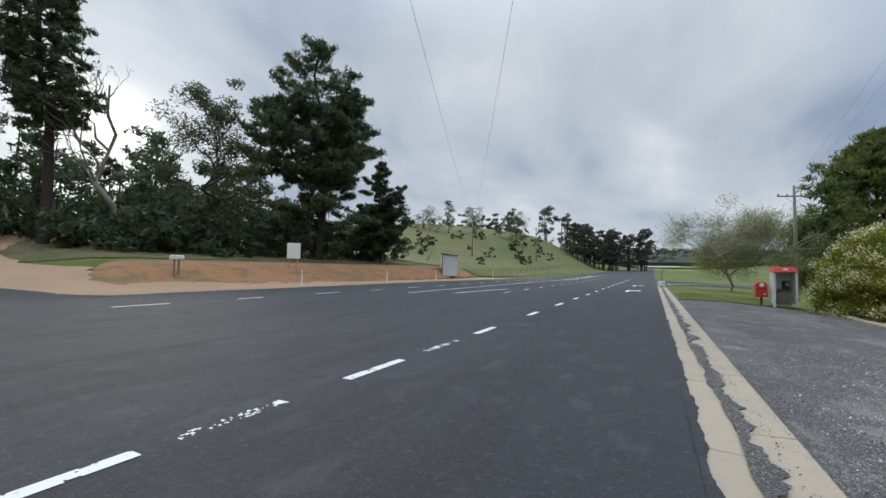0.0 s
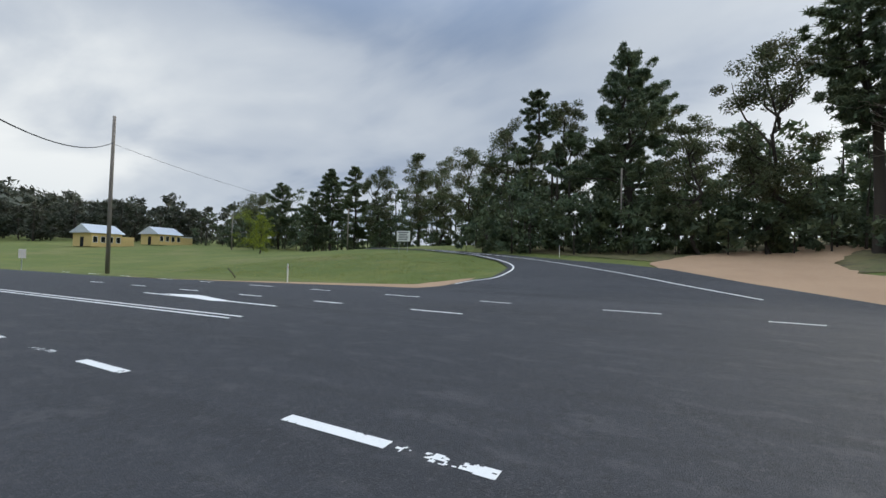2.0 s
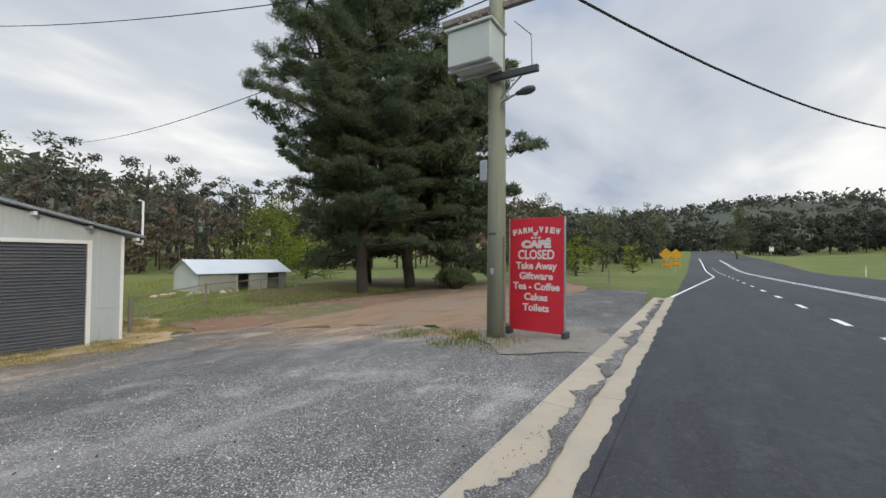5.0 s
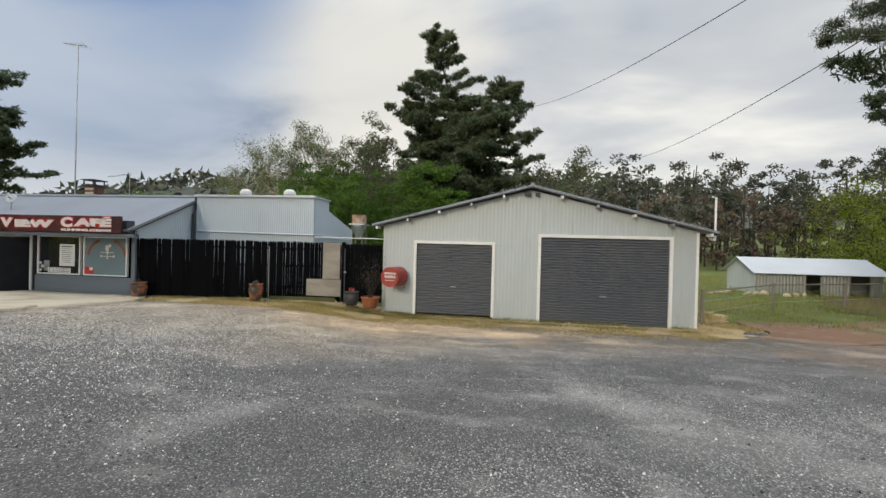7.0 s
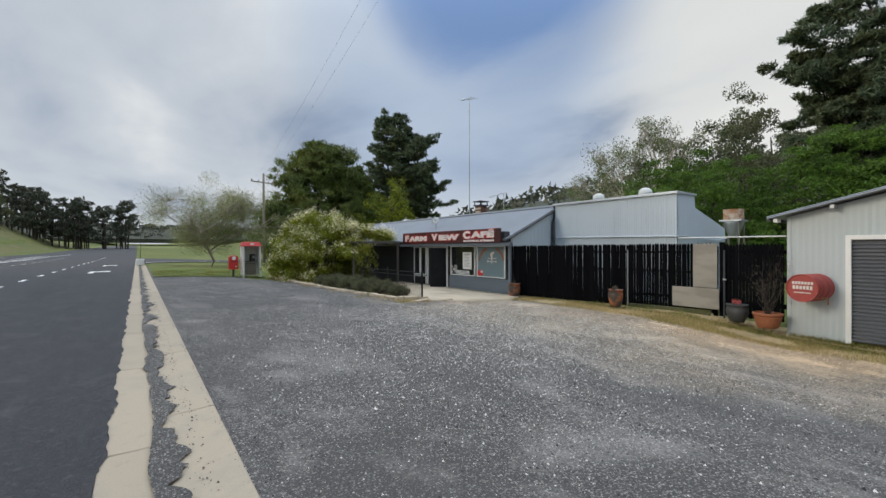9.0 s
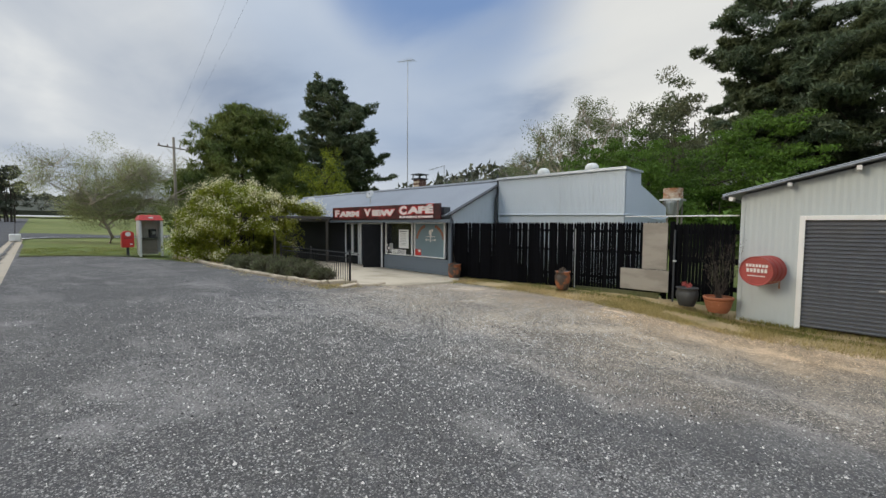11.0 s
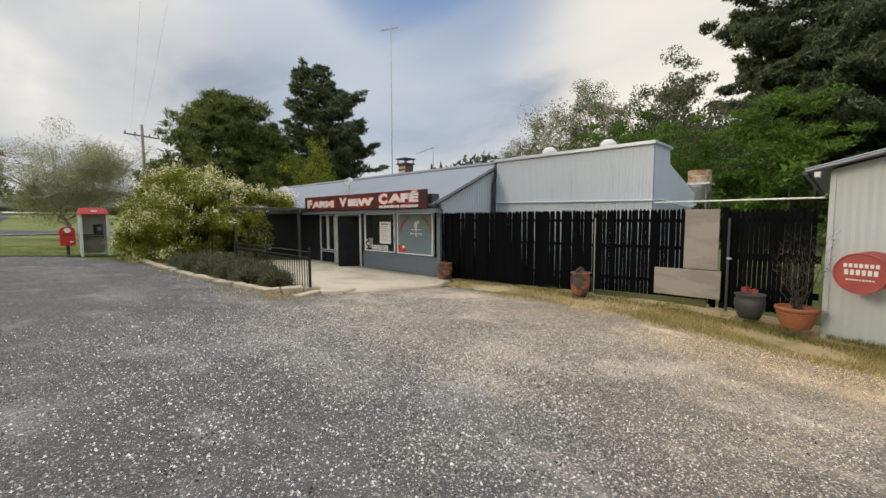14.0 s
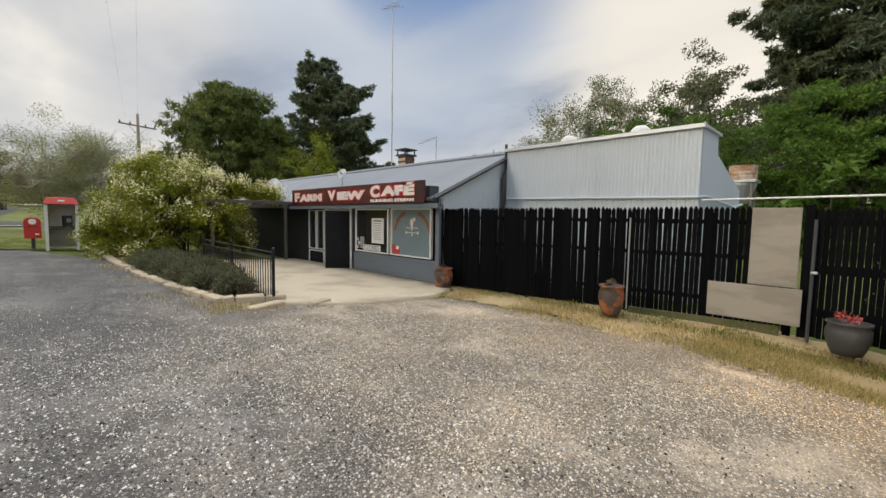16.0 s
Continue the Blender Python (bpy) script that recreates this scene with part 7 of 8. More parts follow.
def pergola():
    p = thing("pergola", "grey timber pergola at the cafe front", "pergola", (10.6, 20, -0.35))
    for x, y in ((11.45, 18.75), (11.3, 22.6), (9.2, 19.0), (9.1, 22.6)):
        solid("post", p, M["old_timber"], ((x - 0.045, y - 0.045, -0.40), (x + 0.045, y + 0.045, 1.56)))
    solid("beam", p, M["old_timber"], ((11.40, 18.6, 1.50), (11.48, 23.0, 1.62)))
    solid("beam", p, M["old_timber"], ((9.12, 18.6, 1.50), (9.20, 23.0, 1.62)))
    for i in range(6):
        y = 18.72 + i * 0.8
        solid("rafter", p, M["old_timber"], ((8.9, y - 0.03, 1.62), (11.95, y + 0.03, 1.72)))


pergola()


def dish(x, y, z, r, face, label):
    t = thing("satellite_dish", label, "satellite dish", (x, y, z))
    turn = Matrix.Rotation(radians(face), 4, "Z") @ Matrix.Rotation(radians(62), 4, "Y")
    bm = lathe([(0.0, 0.0), (r * 0.5, r * 0.06), (r, r * 0.25), (r, r * 0.27), (r * 0.5, r * 0.09), (0.0, 0.03)], 24)
    bm.transform(turn)
    part("reflector", bm, M["galv"], t, smooth=True)
    bm = tube([turn @ Vector((0, 0, 0)), turn @ Vector((0, 0, r * 0.8))], 0.012, 6)
    part("feed_arm", bm, M["dark_trim"], t)
    part("mount", tube([(0, 0, -0.65), (0, 0, 0)], 0.02, 8), M["galv"], t)


dish(12.5, 22.3, 2.45, 0.36, 200, "grey satellite dish on the cafe roof")
dish(13.2, 17.9, 2.75, 0.2, 200, "small grey satellite dish on the roof")


def mast():
    m = thing("antenna_mast", "tall thin steel television mast on the roof", "antenna mast", (15.55, 18.05, 2.75))
    part("mast_tube", tube([(0, 0, 0), (0, 0, 3.4)], 0.024, 8), M["galv"], m)
    part("upper_tube", tube([(0, 0, 3.4), (0.02, 0, 6.78)], 0.016, 8), M["galv"], m)
    part("boom", tube([(-0.10, 0.55, 6.78), (0.06, -0.35, 6.70)], 0.014, 6), M["galv"], m)
    for i in range(7):
        u = i / 6
        c = Vector((-0.10, 0.55, 6.78)).lerp(Vector((0.06, -0.35, 6.70)), u)
        w = 0.12 + 0.15 * u
        part("element", tube([c + Vector((-w, -w * 0.2, 0)), c + Vector((w, w * 0.2, 0))], 0.008, 5), M["galv"], m)
    a = thing("roof_antenna", "small television aerial on the cafe roof", "antenna", (15.3, 15.2, 2.8))
    part("stem", tube([(0, 0, 0), (0, 0, 1.25)], 0.014, 6), M["galv"], a)
    part("boom", tube([(0, -0.05, 1.25), (0, 1.0, 1.12)], 0.010, 6), M["galv"], a)
    for i in range(6):
        part("element", tube([(-0.16, 0.1 + i * 0.15, 1.235 - i * 0.019), (0.16, 0.1 + i * 0.15, 1.235 - i * 0.019)], 0.005, 4), M["galv"], a)


mast()


# ---- phone booth and letter box by the lawn ----
def booth():
    z = land(5.9, 24.7)
    b = thing("phone_booth", "pale grey open telephone booth with a red canopy", "phone booth", (5.9, 24.75, z))
    w, d, h = 0.40, 0.40, 1.62
    for sx in (-1, 1):
        part("side_panel", boxes(((sx * w - 0.045, -d, 0), (sx * w + 0.045, -d + 0.09, h)), ((sx * w - 0.02, -d + 0.09, 0.15), (sx * w + 0.02, d, h))), M["booth"], b)
    part("back_panel", boxes(((-w, d - 0.03, 0.05), (w, d, h))), M["booth"], b)
    part("lower_panel", boxes(((-w + 0.045, d - 0.06, 0.1), (w - 0.045, d - 0.03, 0.75))), M["ply"], b)
    bm = bmesh.new()
    v = [bm.verts.new(q) for q in ((-w - 0.07, -d - 0.06, h), (w + 0.07, -d - 0.06, h), (w + 0.07, d + 0.05, h), (-w - 0.07, d + 0.05, h), (-w + 0.03, -d + 0.06, h + 0.24), (w - 0.03, -d + 0.06, h + 0.24), (w - 0.03, d - 0.05, h + 0.24), (-w + 0.03, d - 0.05, h + 0.24))]
    for f in ((3, 2, 1, 0), (4, 5, 6, 7), (0, 1, 5, 4), (1, 2, 6, 5), (2, 3, 7, 6), (3, 0, 4, 7)):
        bm.faces.new([v[i] for i in f])
    bmesh.ops.bevel(bm, geom=bm.edges[:], offset=0.012, segments=1, affect="EDGES")
    part("canopy", bm, M["red_paint"], b, "red steel canopy")
    bm = bmesh.new()
    box(bm, (-0.09, -0.01, -0.035), (0.09, 0.01, 0.035), 0.01, Matrix.Translation((0, -d - 0.01, h + 0.12)) @ Matrix.Rotation(radians(-27), 4, "X"))
    part("badge", bm, M["offwhite"], b)
    ph = part("telephone", boxes(((0.02, d - 0.20, 0.82), (0.30, d - 0.03, 1.22)), bevel=0.02), M["dark_trim"], b, "dark grey pay telephone")
    part("keypad", boxes(((0.14, d - 0.212, 0.98), (0.27, d - 0.20, 1.12))), M["galv"], ph)
    part("handset", tube([(0.06, d - 0.24, 0.86), (0.05, d - 0.25, 1.0), (0.06, d - 0.24, 1.17)], [0.028, 0.016, 0.028], 8), M["wire"], ph)
    part("shelf", boxes(((-w + 0.05, d - 0.25, 0.80), (w - 0.05, d - 0.03, 0.83))), M["dark_trim"], b)
    z = land(5.15, 25.2)
    l = thing("letter_box", "red street letter box on a short post", "letter box", (5.15, 25.2, z))
    part("post", boxes(((-0.05, -0.05, -0.05), (0.05, 0.05, 0.42))), M["dark_trim"], l)
    bm = bmesh.new()
    pr = [(-0.22, 0.38), (0.22, 0.38), (0.22, 0.98)] + [(0.22 * math.cos(a), 0.98 + 0.14 * math.sin(a)) for a in (0.5, 1.0, 1.57, 2.14, 2.64)] + [(-0.22, 0.98)]
    fr = [bm.verts.new((x, -0.18, z)) for x, z in pr]
    bk = [bm.verts.new((x, 0.18, z)) for x, z in pr]
    bm.faces.new(fr)
    bm.faces.new(bk[::-1])
    for i in range(len(pr)):
        bm.faces.new((fr[i], bk[i], bk[(i + 1) % len(pr)], fr[(i + 1) % len(pr)]))
    bmesh.ops.recalc_face_normals(bm, faces=bm.faces[:])
    part("body", bm, M["red_paint"], l)
    bm = lathe([(0.0, 0.0), (0.10, 0.0), (0.10, 0.008), (0.0, 0.008)], 20)
    bm.transform(Matrix.Translation((0, -0.182, 0.97)) @ Matrix.Rotation(radians(90), 4, "X"))
    part("badge", bm, M["white"], l, "round white badge")
    part("slot", boxes(((-0.14, -0.187, 0.78), (0.14, -0.178, 0.81))), M["wire"], l)
    part("plate", boxes(((0.06, -0.185, 0.50), (0.16, -0.178, 0.55))), M["white"], l)


booth()


# ---- red sign board and the power pole ----
def red_sign():
    yb, z0, z1 = -8.30, 0.07, 2.33
    s = thing("sign_board", "red cafe sign board with white lettering", "sign", (2.9, yb, 0.05))
    bm = bmesh.new()
    box(bm, (-0.575, -0.025, 0.0), (0.575, 0.025, z1 - z0), 0.004)
    m = pose(2.91, -8.31, z0, 0, 0, -6.5)
    bm.transform(m)
    board = inside(part("board", bm, M["red_board"]), s)
    for a in (-0.589, 0.589):
        bm = bmesh.new()
        box(bm, (a - 0.011, -0.03, 0), (a + 0.011, 0.03, z1 - z0), 0.003)
        bm.transform(m)
        inside(part("edge_trim", bm, M["galv"]), s)
    for a in (-0.60, 0.60):
        bm = bmesh.new()
        box(bm, (a - 0.045, -0.10, -0.10), (a + 0.045, 0.10, 0.06), 0.006)
        bm.transform(m)
        inside(part("foot", bm, M["dark_trim"]), s)
    h = z1 - z0
    face = m @ Matrix.Translation((0, 0.027, 0)) @ FACE_NORTH
    for body, zc, size, w, bold in (("CAFÉ", 0.765, 0.19, 0.64, 0.016), ("CLOSED", 0.672, 0.26, 0.78, 0.007), ("Take Away", 0.575, 0.195, 0.88, 0.006), ("Giftware", 0.485, 0.195, 0.72, 0.006), ("Tea - Coffee", 0.393, 0.195, 1.0, 0.006), ("Cakes", 0.300, 0.195, 0.50, 0.006), ("Toilets", 0.207, 0.195, 0.56, 0.006)):
        inside(text_mesh(body, size, M["offwhite"], m=face @ Matrix.Translation((0, h * zc, 0)), extrude=0.003, bold=bold, width=w), board)
    for i, ch in enumerate("FARM VIEW"):  # lettering set on a shallow arch
        if ch == " ":
            continue
        u = (i - 4) / 4
        inside(text_mesh(ch, 0.15, M["offwhite"], m=face @ Matrix.Translation((u * 0.46, h * 0.895 - 0.05 * u * u, 0)) @ Matrix.Rotation(-0.2 * u, 4, "Z"), extrude=0.003, bold=0.008, width=0.10 if ch != "I" else 0.05), board)
    bm = bmesh.new()
    for lo, hi in (((-0.10, 0.820), (0.10, 0.828)), ((-0.006, 0.815), (0.006, 0.85)), ((-0.10, 0.815), (-0.06, 0.835)), ((0.06, 0.815), (0.10, 0.835)), ((-0.05, 0.846), (0.04, 0.872)), ((0.02, 0.86), (0.05, 0.888))):
        box(bm, (lo[0], h * lo[1], 0), (hi[0], h * hi[1], 0.003), 0)
    bm.transform(face)
    inside(part("emblem", bm, M["offwhite"]), board, "white rooster weather vane emblem")
    bm = bmesh.new()
    for lo, hi in (((-0.47, 0.05), (0.47, 0.055)), ((-0.47, 0.145), (0.47, 0.15)), ((-0.47, 0.055), (-0.462, 0.145)), ((0.462, 0.055), (0.47, 0.145))):
        box(bm, (lo[0], h * lo[1], 0), (hi[0], h * hi[1], 0.002), 0)
    bm.transform(face)
    inside(part("patched_panel", bm, M["red_paint"]), board)


red_sign()


def power_pole():
    x, y = 3.60, -7.92
    p = thing("power_pole", "green-grey timber power pole with transformer and street lamp", "power pole", (x, y, 0.0))
    part("pole_shaft", tube([(0, 0, -0.1), (0.0, 0, 3.0), (0.02, 0, 6.0), (0.02, 0, 9.2)], [0.19, 0.178, 0.165, 0.14], 18), M["pole"], p, smooth=True)
    strip = boxes(((-0.21, 0.02, 0.0), (-0.17, 0.08, 1.95)), bevel=0.01)
    part("cable_guard", strip, M["timber"], p, "split pale timber cable guard")
    part("name_plate", boxes(((-0.06, 0.172, 1.98), (0.10, 0.185, 2.02))), M["dark_trim"], p)
    part("number_plate", boxes(((-0.02, 0.176, 1.2), (0.05, 0.186, 1.32))), M["galv"], p)
    part("meter_box", boxes(((0.17, -0.10, 3.08), (0.33, 0.12, 3.50)), bevel=0.012), M["galv"], p, "grey steel meter box")
    tx = part("transformer", boxes(((-0.20, 0.16, 5.22), (0.72, 0.78, 5.92)), bevel=0.02), M["xform"], p, "pale green-grey pole transformer")
    part("lid", boxes(((-0.25, 0.11, 5.92), (0.77, 0.83, 5.97))), M["xform"], tx)
    part("base_rail", boxes(((-0.23, 0.24, 5.15), (0.76, 0.31, 5.22)), ((-0.23, 0.62, 5.15), (0.76, 0.69, 5.22))), M["galv"], tx)
    for i in range(4):
        part("bushing", lathe([(0.05, 5.97), (0.09, 6.01), (0.05, 6.05), (0.085, 6.09), (0.05, 6.13), (0.08, 6.17), (0.04, 6.21), (0.02, 6.32), (0.0, 6.32)], 12, at=(-0.05 + 0.21 * i, 0.5, 0)), M["porcelain"], tx)
    part("cross_arm", boxes(((-0.92, 0.16, 5.02), (0.10, 0.26, 5.14))), M["dark_trim"], p)
    part("arm_brace", tube([(-0.60, 0.2, 5.02), (-0.12, 0.12, 4.68)], 0.016, 6), M["galv"], p)
    part("down_rod", tube([(-0.80, 0.21, 5.14), (-0.78, 0.21, 5.75), (-0.45, 0.21, 6.1)], 0.018, 6), M["galv"], p)
    lamp = part("lamp_arm", tube([(-0.15, 0.12, 4.60), (-0.40, 0.22, 4.64), (-0.52, 0.24, 4.66)], 0.022, 8), M["galv"], p)
    bm = lathe([(0.0, 0.0), (0.045, 0.0), (0.06, 0.06), (0.095, 0.16), (0.10, 0.27), (0.06, 0.36), (0.0, 0.38)], 16)
    bm.transform(Matrix.Translation((-0.50, 0.24, 4.66)) @ Matrix.Rotation(radians(-84), 4, "Y") @ Matrix.Diagonal((0.75, 1, 1, 1)))
    part("lamp_head", bm, M["dark_trim"], p, "grey cobra-head street lamp", smooth=True)
    part("top_arm", boxes(((-1.85, -0.06, 8.0), (1.85, 0.06, 8.14))), M["timber"], p)
    part("mid_arm", boxes(((-1.3, -0.06, 6.55), (1.3, 0.06, 6.67))), M["timber"], p)
    for a in (-1.75, -0.6, 0.6, 1.75):
        part("insulator", lathe([(0.02, 8.14), (0.05, 8.16), (0.03, 8.2), (0.05, 8.24), (0.02, 8.3), (0.0, 8.3)], 10, at=(a, 0, 0)), M["porcelain"], p)


power_pole()


def wire(a, b, sag, r, label, n=22):
    a, b = Vector(a), Vector(b)
    pts = [a.lerp(b, i / n) - Vector((0, 0, sag * 4 * (i / n) * (1 - i / n))) for i in range(n + 1)]
    t = tagged(part("overhead_wire", tube(pts, r, 5), M["wire"]), label, "overhead wire", group="overhead wires")
    return t


wire((1.85, -7.92, 8.3), (-40.9, 95.7, 17.0), 1.3, 0.006, "thin overhead wire crossing the highway northwards")
wire((5.35, -7.92, 8.3), (-39.2, 95.7, 17.0), 1.3, 0.006, "thin overhead wire crossing the highway northwards")
wire((2.4, -7.9, 6.62), (-16.4, -38.0, 10.3), 2.0, 0.028, "thick black overhead cable to the timber pole")
wire((3.76, -7.9, 7.40), (46.5, -1.8, 17.0), 1.2, 0.014, "black service wire over the garage")
wire((3.76, -7.9, 6.85), (58.0, -13.5, 13.5), 1.6, 0.014, "black service wire over the garage")
wire((-16.4, -38.0, 10.2), (-60.0, -51.5, 10.8), 1.1, 0.014, "thin wire between timber poles")
wire((-60.0, -51.5, 10.6), (-72, -20, 11.0), 1.2, 0.014, "thin wire between timber poles")
wire((3.6, -7.9, 9.0), (11.15, 44.4, 8.6), 0.8, 0.002, "thin wire along the highway")
wire((2.9, -7.9, 8.2), (10.4, 44.4, 8.4), 0.8, 0.002, "thin wire along the highway")


# ---- things along and beyond the highway ----
def timber_pole(x, y, h, arms, label, r=0.14):
    z = land(x, y)
    p = thing("timber_pole", label, "power pole", (x, y, z), group="power poles")
    part("pole_shaft", tube([(0, 0, -0.3), (0.02, 0, h * 0.5), (0.0, 0.02, h)], [r, r * 0.88, r * 0.7], 10), M["timber"], p, smooth=True)
    for dz, w, ang in arms:
        c, s = math.cos(ang) * w, math.sin(ang) * w
        part("cross_arm", tube([(-c, -s, h - dz), (c, s, h - dz)], 0.06, 4), M["timber"], p)
        for k in (-0.92, -0.4, 0.4, 0.92):
            part("insulator", lathe([(0.02, 0), (0.06, 0.03), (0.03, 0.08), (0.06, 0.12), (0.0, 0.2)], 8, at=(c * k, s * k, h - dz + 0.05)), M["porcelain"], p)
        if w > 1:
            part("brace", tube([(c * 0.55, s * 0.55, h - dz), (0, 0, h - dz - 0.7)], 0.02, 4), M["galv"], p)
            part("brace", tube([(-c * 0.55, -s * 0.55, h - dz), (0, 0, h - dz - 0.7)], 0.02, 4), M["galv"], p)
    return p


timber_pole(-16.4, -38.0, 12.4, (), "tall bare timber pole on the grass island", 0.15)
timber_pole(11.15, 44.4, 9.2, ((0.9, 1.35, 0.35),), "timber power pole with a braced cross arm")
timber_pole(-40.0, 95.7, 12.5, ((0.3, 1.6, 0.5),), "timber power pole with a cross arm on the hillside")
timber_pole(-32.0, 128.0, 11.0, ((0.8, 1.0, 0.5),), "distant timber power pole with short cross arm")
timber_pole(-60.0, -51.5, 7.8, ((0.3, 0.5, 0.4),), "grey timber power pole by the side road")
timber_pole(-62.0, -88.0, 8.0, ((0.3, 0.5, 0.4),), "grey timber power pole by the side road")
timber_pole(-50.0, -3.5, 9.5, (), "pale timber pole before the trees", 0.12)


def guide_post(x, y, h=1.15):
    g = thing("guide_post", "white roadside guide post", "guide post", (x, y, land(x, y)), group="guide posts")
    part("post", boxes(((-0.05, -0.02, -0.1), (0.05, 0.02, h)), bevel=0.008), M["white"], g)
    part("reflector", boxes(((-0.03, -0.028, h - 0.28), (0.03, 0.028, h - 0.16))), M["red_paint"], g)


for x, y in ((-18.3, -20.3), (-22.3, 22.5), (-22.3, 33.3), (-22.3, 43.3), (-22.0, 62.0), (-21.6, 72.0), (-44.0, -9.0), (-15.2, -60)):
    guide_post(x, y)


def plate_sign(name, x, y, z0, w, h, face, material, label, posts=1, lines=0, category="road sign", diamond=False):
    """A flat sign on posts, facing the bearing face (degrees)."""
    g = land(x, y)
    s = thing(name, label, category, (x, y, g), rz=face)
    bm = bmesh.new()
    box(bm, (-w / 2, -0.015, z0 - g), (w / 2, 0.015, z0 - g + h), 0.004)
    if diamond:
        bm.transform(Matrix.Translation((0, 0, z0 - g + h / 2)) @ Matrix.Rotation(radians(45), 4, "Y") @ Matrix.Translation((0, 0, -(z0 - g + h / 2))))
    part("plate", bm, material, s)
    for k in range(posts):
        a = 0.0 if posts == 1 else (-0.32 + 0.64 * k / (posts - 1)) * w
        part("post", tube([(a, 0.03, -0.2), (a, 0.03, z0 - g + h * 0.9)], 0.03, 8), M["galv"], s)
    for k in range(lines):
        zz = z0 - g + h * (0.86 - 0.7 * k / max(1, lines - 1))
        part("text_bar", boxes(((-w * (0.40 - 0.06 * (k % 2)), -0.02, zz - h * 0.04), (w * (0.36 - 0.08 * (k % 3 == 1)), -0.014, zz + h * 0.04)), bevel=0), M["dark_trim"], s)
    return s


plate_sign("notice_sign", -26.0, 25.1, 2.05, 1.05, 1.30, 52, M["white"], "white notice sign with a blue line on the bank", 2, 0, "sign")
plate_sign("direction_sign", -48.0, -31.2, 4.15, 2.0, 1.45, 100, M["booth"], "pale grey road information sign on two posts", 2, 5)
for x, y, z in ((2.7, -50.0, 1.7), (2.0, -57.0, 1.8)):
    plate_sign("warning_sign", x, y, z, 0.95, 0.95, 178, M["warn"], "yellow diamond warning sign with a black symbol", 1, 0, diamond=True)
    w = plate_sign("warning_plate", x, y - 0.05, z - 0.95, 0.95, 0.62, 178, M["warn"], "yellow advisory plate below a warning sign", 1, 2)
plate_sign("marker_sign", -13.9, -46.0, 1.0, 0.45, 0.75, 175, M["offwhite"], "small cream marker plate on a short post", 1)
plate_sign("speed_sign", -12.6, -100.0, 3.4, 0.7, 0.95, 178, M["white"], "white speed sign at the far bend", 1, 2)


def mailbox():
    m = thing("mailbox", "weathered white mailbox on two timber posts", "mailbox", (-25.4, 15.4, land(-25.4, 15.4)))
    for a in (-0.22, 0.22):
        part("post", boxes(((a - 0.04, -0.04, -0.2), (a + 0.04, 0.04, 1.05))), M["timber"], m)
    part("box", boxes(((-0.45, -0.2, 1.05), (0.45, 0.2, 1.32)), bevel=0.03), M["white"], m)
    part("flap", boxes(((-0.42, -0.215, 1.10), (0.42, -0.20, 1.28))), M["booth"], m)
    m.matrix_basis = pose(-25.4, 15.4, land(-25.4, 15.4), 0, 0, 120)


mailbox()


def shelter():
    x, y = -25.4, 53.0
    s = thing("bus_shelter", "grey-blue steel bus shelter with a sloping roof", "bus shelter", (x, y, land(x, y) - 0.3), rz=-60)
    s.matrix_basis = s.matrix_basis @ Matrix.Diagonal((1.3, 1.3, 1.3, 1))
    part("back_wall", boxes(((-1.6, 0.75, 0), (1.6, 0.80, 2.15))), M["corr"], s)
    for a in (-1.6, 1.55):
        part("side_wall", boxes(((a, -0.75, 0), (a + 0.05, 0.75, 2.2))), M["corr"], s)
    part("front_panel", boxes(((-1.55, -0.78, 0), (-0.2, -0.74, 2.2))), M["corr"], s)
    bm = bmesh.new()
    box(bm, (-1.8, -1.0, 0), (1.8, 0.95, 0.06), 0.005, pose(0, 0, 2.28, -7, 0, 0))
    part("roof", bm, M["roof"], s)
    part("bench", boxes(((-1.4, 0.3, 0.42), (1.4, 0.7, 0.47))), M["timber"], s)


shelter()


def house(x, y, w, d, h, label, wing=0):
    z = land(x, y) - 0.1
    b = thing("house", label, "house", (x, y, z), rz=12)
    part("wall", boxes(((-w / 2, -d / 2, 0), (w / 2, d / 2, h)), bevel=0.01), M["yellow"], b)
    bm = bmesh.new()
    e, r = 0.5, h + 2.0
    v = [bm.verts.new(p) for p in ((-w / 2 - e, -d / 2 - e, h), (w / 2 + e, -d / 2 - e, h), (w / 2 + e, d / 2 + e, h), (-w / 2 - e, d / 2 + e, h), (-w / 2 - e * 0.6, 0, r), (w / 2 + e * 0.6, 0, r))]
    for f in ((0, 1, 5, 4), (1, 2, 5), (2, 3, 4, 5), (3, 0, 4), (3, 2, 1, 0)):
        bm.faces.new([v[i] for i in f])
    part("roof", bm, M["rooflight"], b, "pale grey gabled steel roof")
    for k in range(4):
        a = -w / 2 + w * (k + 0.5) / 4
        wn = part("window", boxes(((a - 0.5, d / 2, 0.9), (a + 0.5, d / 2 + 0.05, 2.3))), M["white"], b)
        part("pane", boxes(((a - 0.42, d / 2 + 0.05, 0.98), (a + 0.42, d / 2 + 0.06, 2.22)), bevel=0), M["glass_sky"], wn)
    part("door", boxes(((w / 2, -0.5, 0), (w / 2 + 0.05, 0.5, 2.1))), M["door"], b)
    if wing:
        part("wing", boxes(((-w / 2 - wing, -d / 2 + 1, 0), (-w / 2, d / 2 - 0.4, h - 0.5)), bevel=0.01), M["yellow"], b)
    return b


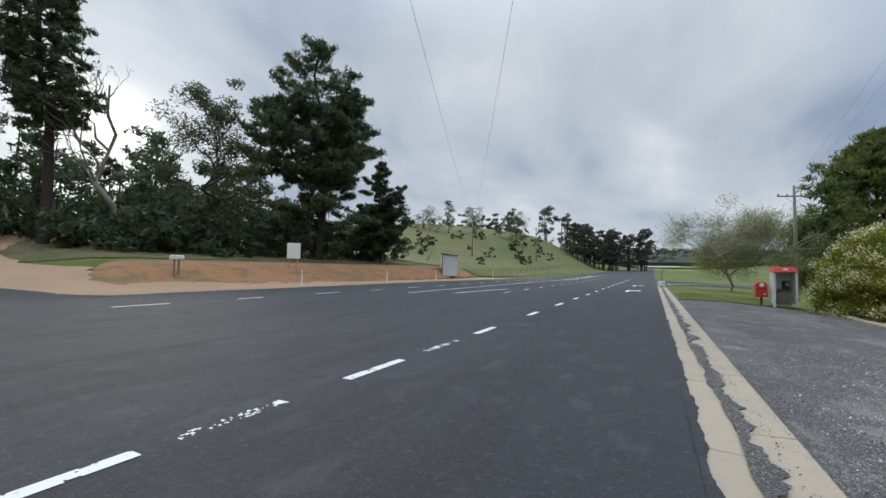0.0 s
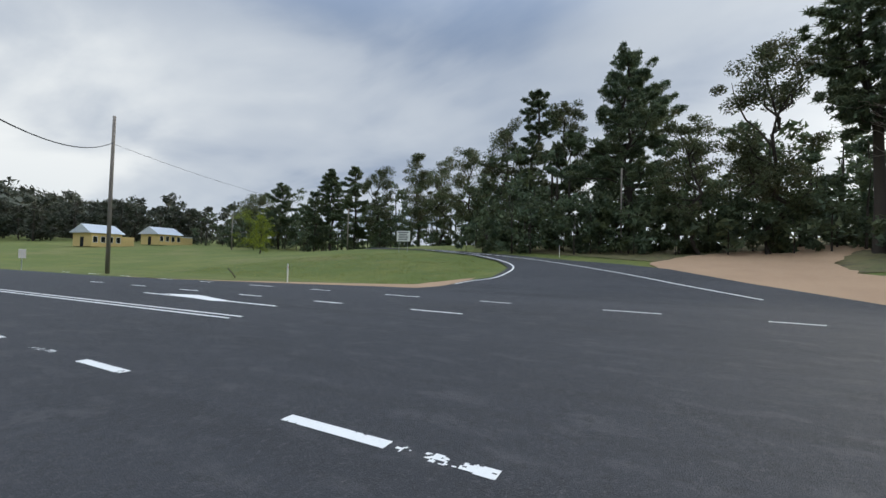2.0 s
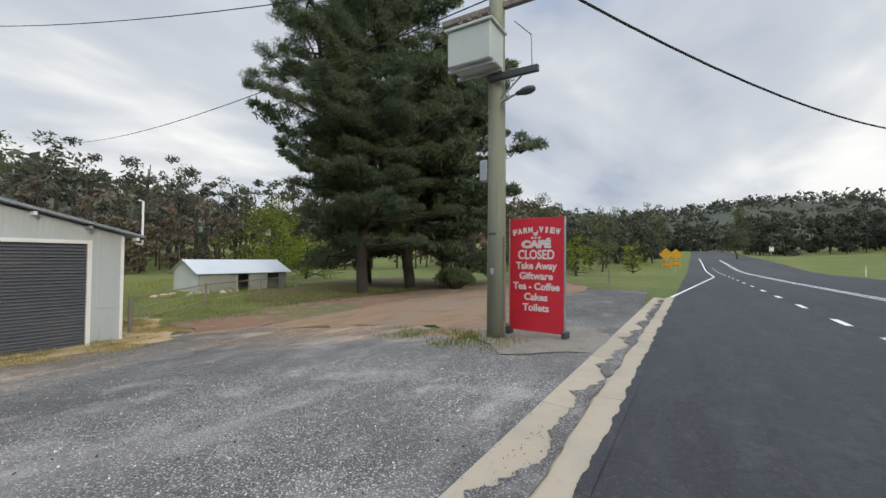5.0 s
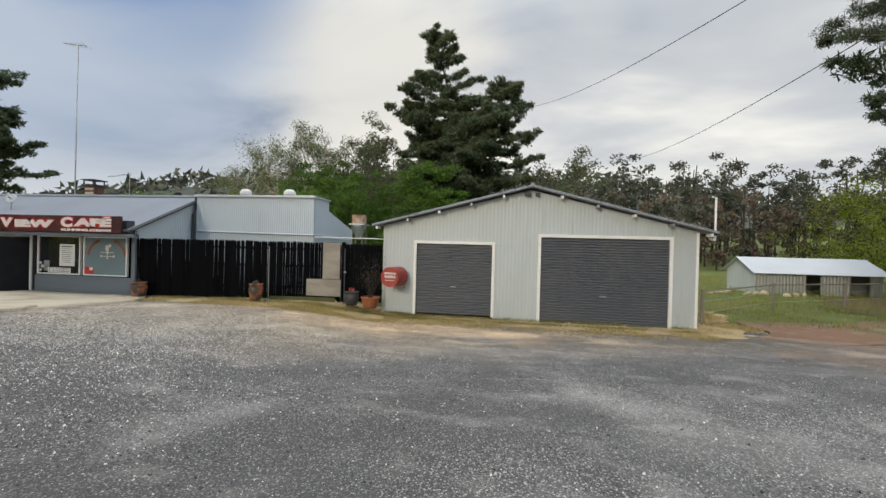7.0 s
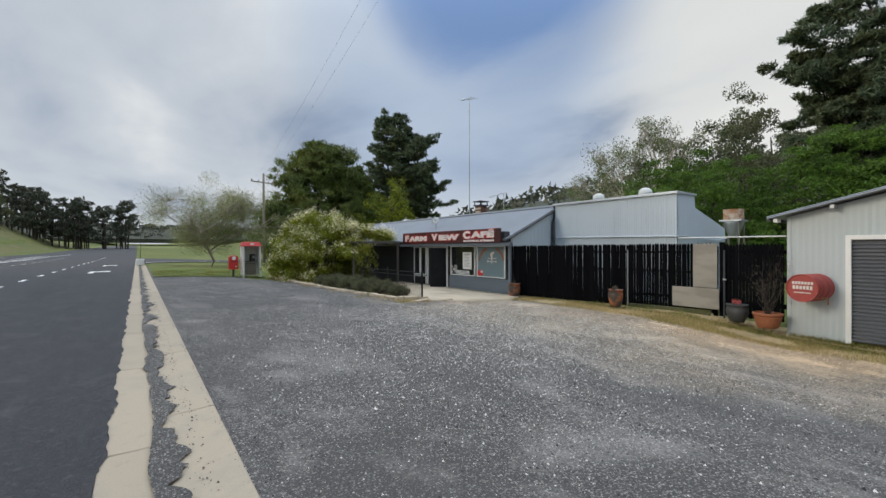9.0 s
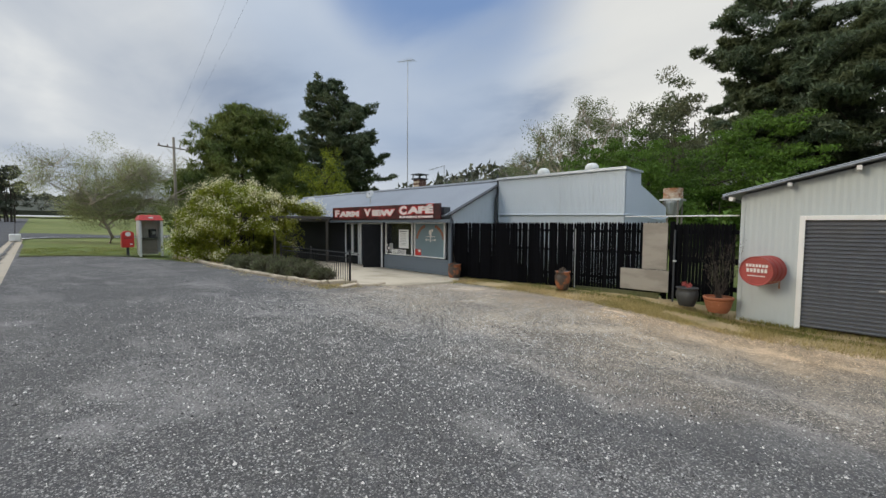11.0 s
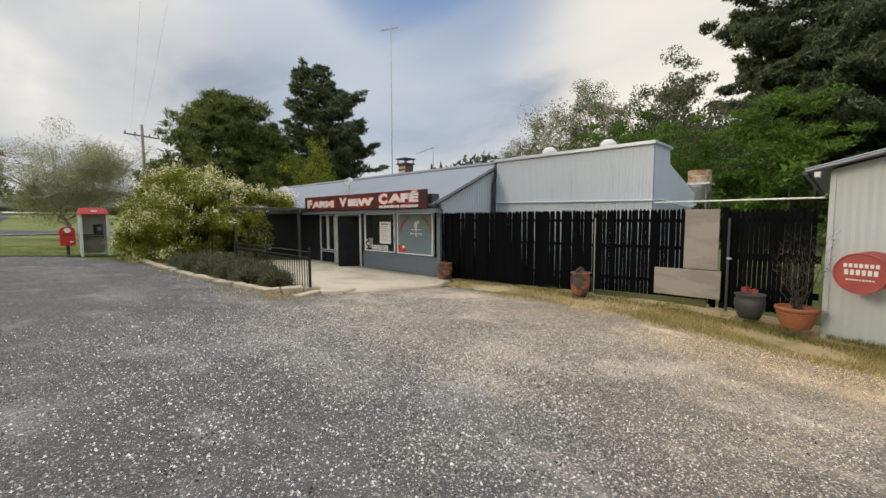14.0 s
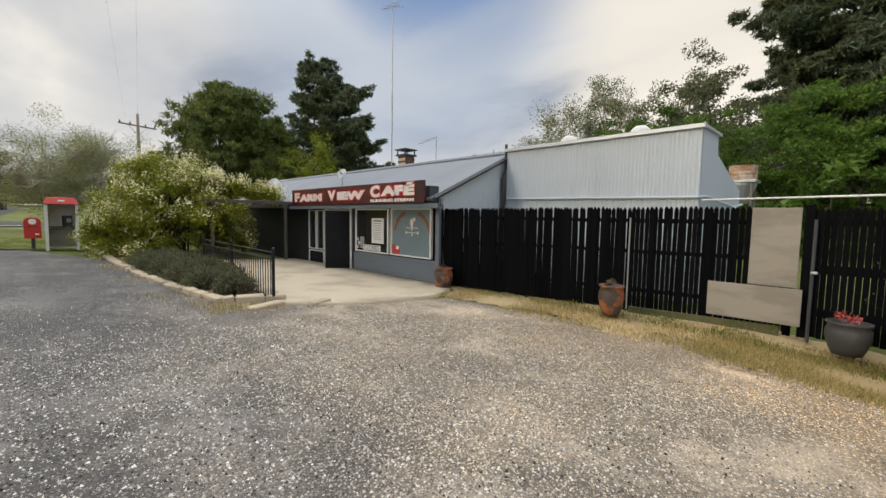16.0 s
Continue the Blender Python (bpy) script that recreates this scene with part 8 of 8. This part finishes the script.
house(-46.0, -112.0, 6.5, 5.5, 3.0, "cream-yellow weatherboard house with a grey roof", 3.2)
house(-62.0, -117.0, 6.5, 6.0, 2.7, "cream-yellow house with pale grey roof", 4.0)
w = thing("garden_shed", "small pale steel garden shed beside the houses", "shed", (-70, -121, land(-70, -121)))
part("body", boxes(((-1.8, -1.3, 0), (1.8, 1.3, 2.0))), M["booth"], w)
part("roof", boxes(((-1.9, -1.4, 2.0), (1.9, 1.4, 2.12))), M["rooflight"], w)


def hen_house():
    g = thing("farm_shed", "low grey steel farm shed with two open doorways", "shed", (26.3, -16.3, -0.62))
    x0, x1, y0, y1, z0, ze, zr = 25.0, 27.8, -19.5, -13.4, -0.75, 0.62, 1.32
    mid = (x0 + x1) / 2
    holes = ((-16.6, -15.9, -3, 0.52), (-18.9, -18.0, -3, 0.52))
    corrugated("front_wall", y0, y1, lambda a: z0, lambda a: ze, lambda a, z, o: (x0 - o, a, z), M["galv"], g, holes, pitch=0.16)
    corrugated("back_wall", y0, y1, lambda a: z0, lambda a: ze, lambda a, z, o: (x1 + o, a, z), M["galv"], g, pitch=0.16)
    for y, s in ((y1, 1), (y0, -1)):
        corrugated("end_wall", x0, x1, lambda a: z0, lambda a: zr - abs(a - mid) * (zr - ze) / (mid - x0) - 0.03, lambda a, z, o, y=y, s=s: (a, y + s * o, z), M["corr_dirty"], g, pitch=0.16)
    roof_slope("roof", y0 - 0.25, y1 + 0.25, x0 - 0.3, ze - 0.14, mid, zr, M["rooflight"], g, pitch=0.15)
    roof_slope("roof", y0 - 0.25, y1 + 0.25, x1 + 0.3, ze - 0.14, mid, zr, M["rooflight"], g, pitch=0.15)
    for k in range(9):
        o = part("rubble_stone", lathe([(0, 0), (0.16, 0.02), (0.2, 0.12), (0.12, 0.22), (0, 0.25)], 7), M["stone"])
        o.matrix_basis = pose(23.8 + 0.35 * (k % 3), -10.6 - 0.6 * k, land(24, -12) - 0.06, 10 * k, 7 * k, 40 * k) @ Matrix.Diagonal((1 + 0.3 * (k % 2), 1, 0.8, 1))
        tagged(o, "pale field stone lying in the grass", "stone", group="field stones")


hen_house()


def paddock_fence(points, label, h=1.0, rail=True):
    f = thing("paddock_fence", label, "fence", (*points[0], land(*points[0])))
    for p, q in zip(points, points[1:]):
        p, q = Vector((*p, 0)), Vector((*q, 0))
        n = max(1, int((q - p).length / 4.4))
        for k in range(n):
            c = p.lerp(q, k / n)
            z = land(c.x, c.y)
            inside(part("post", tube([(c.x, c.y, z - 0.2), (c.x, c.y, z + h)], 0.05, 7), M["timber"]), f)
        for dz, r in ((h - 0.05, 0.022 if rail else 0.006), (h * 0.66, 0.006), (h * 0.33, 0.006)):
            pts = [p.lerp(q, k / n) for k in range(n + 1)]
            inside(part("rail" if r > 0.01 else "wire", tube([(c.x, c.y, land(c.x, c.y) + dz) for c in pts], r, 5), M["galv"] if r < 0.01 else M["timber"]), f)


paddock_fence([(13.4, -5.5), (17.0, -9.5), (21.5, -17.5), (24, -24)], "low timber and wire fence beyond the garage")
paddock_fence([(5.2, -30.5), (9.5, -31.5), (20, -33)], "low timber post fence beside the highway", 0.9)
paddock_fence([(-34, 62), (-45, 84), (-60, 100)], "wire paddock fence on the hillside", 1.1, False)
paddock_fence([(-24, 68), (-26, 120)], "wire paddock fence along the highway", 1.1, False)

turnoff = outline_sheet("side_road", [(0.95, 47.5), (1.9, 50.2), (3.6, 53.4), (8.2, 57.4), (16, 60.6), (32, 64.5), (32, 73), (10, 70.5), (0.95, 76)], M["asphalt"], 0.03, 0.8, 0.05, 23, cell=1.5)
tagged(turnoff, "dark asphalt side road turning off beyond the lawn", "road", kind="structure")
b = thing("marker_block", "white concrete block with a thin sapling", "concrete block", (1.25, 44.5, 0.0))
part("block", boxes(((-0.3, -0.3, 0), (0.3, 0.3, 0.55)), bevel=0.04), M["white"], b)
part("sapling", tube([(0, 0, 0.5), (0.05, 0, 1.6), (0.0, 0.1, 2.8)], [0.03, 0.02, 0.008], 6), M["bark"], b)
side_line([(1.15, 44.0), (1.6, 49.0), (3.4, 52.8), (8.0, 56.8), (16, 60.0), (32, 63.9)], 0.22, "white painted kerb line curving off the highway")
f = thing("fallen_branch", "grey fallen branch lying in the grass", "branch", (-19.5, -27.0, land(-19.5, -27.0)))
part("wood", tube([(0, 0, 0.05), (0.5, 0.4, 0.35), (0.9, 0.5, 0.7)], [0.06, 0.05, 0.02], 6), M["timber"], f)
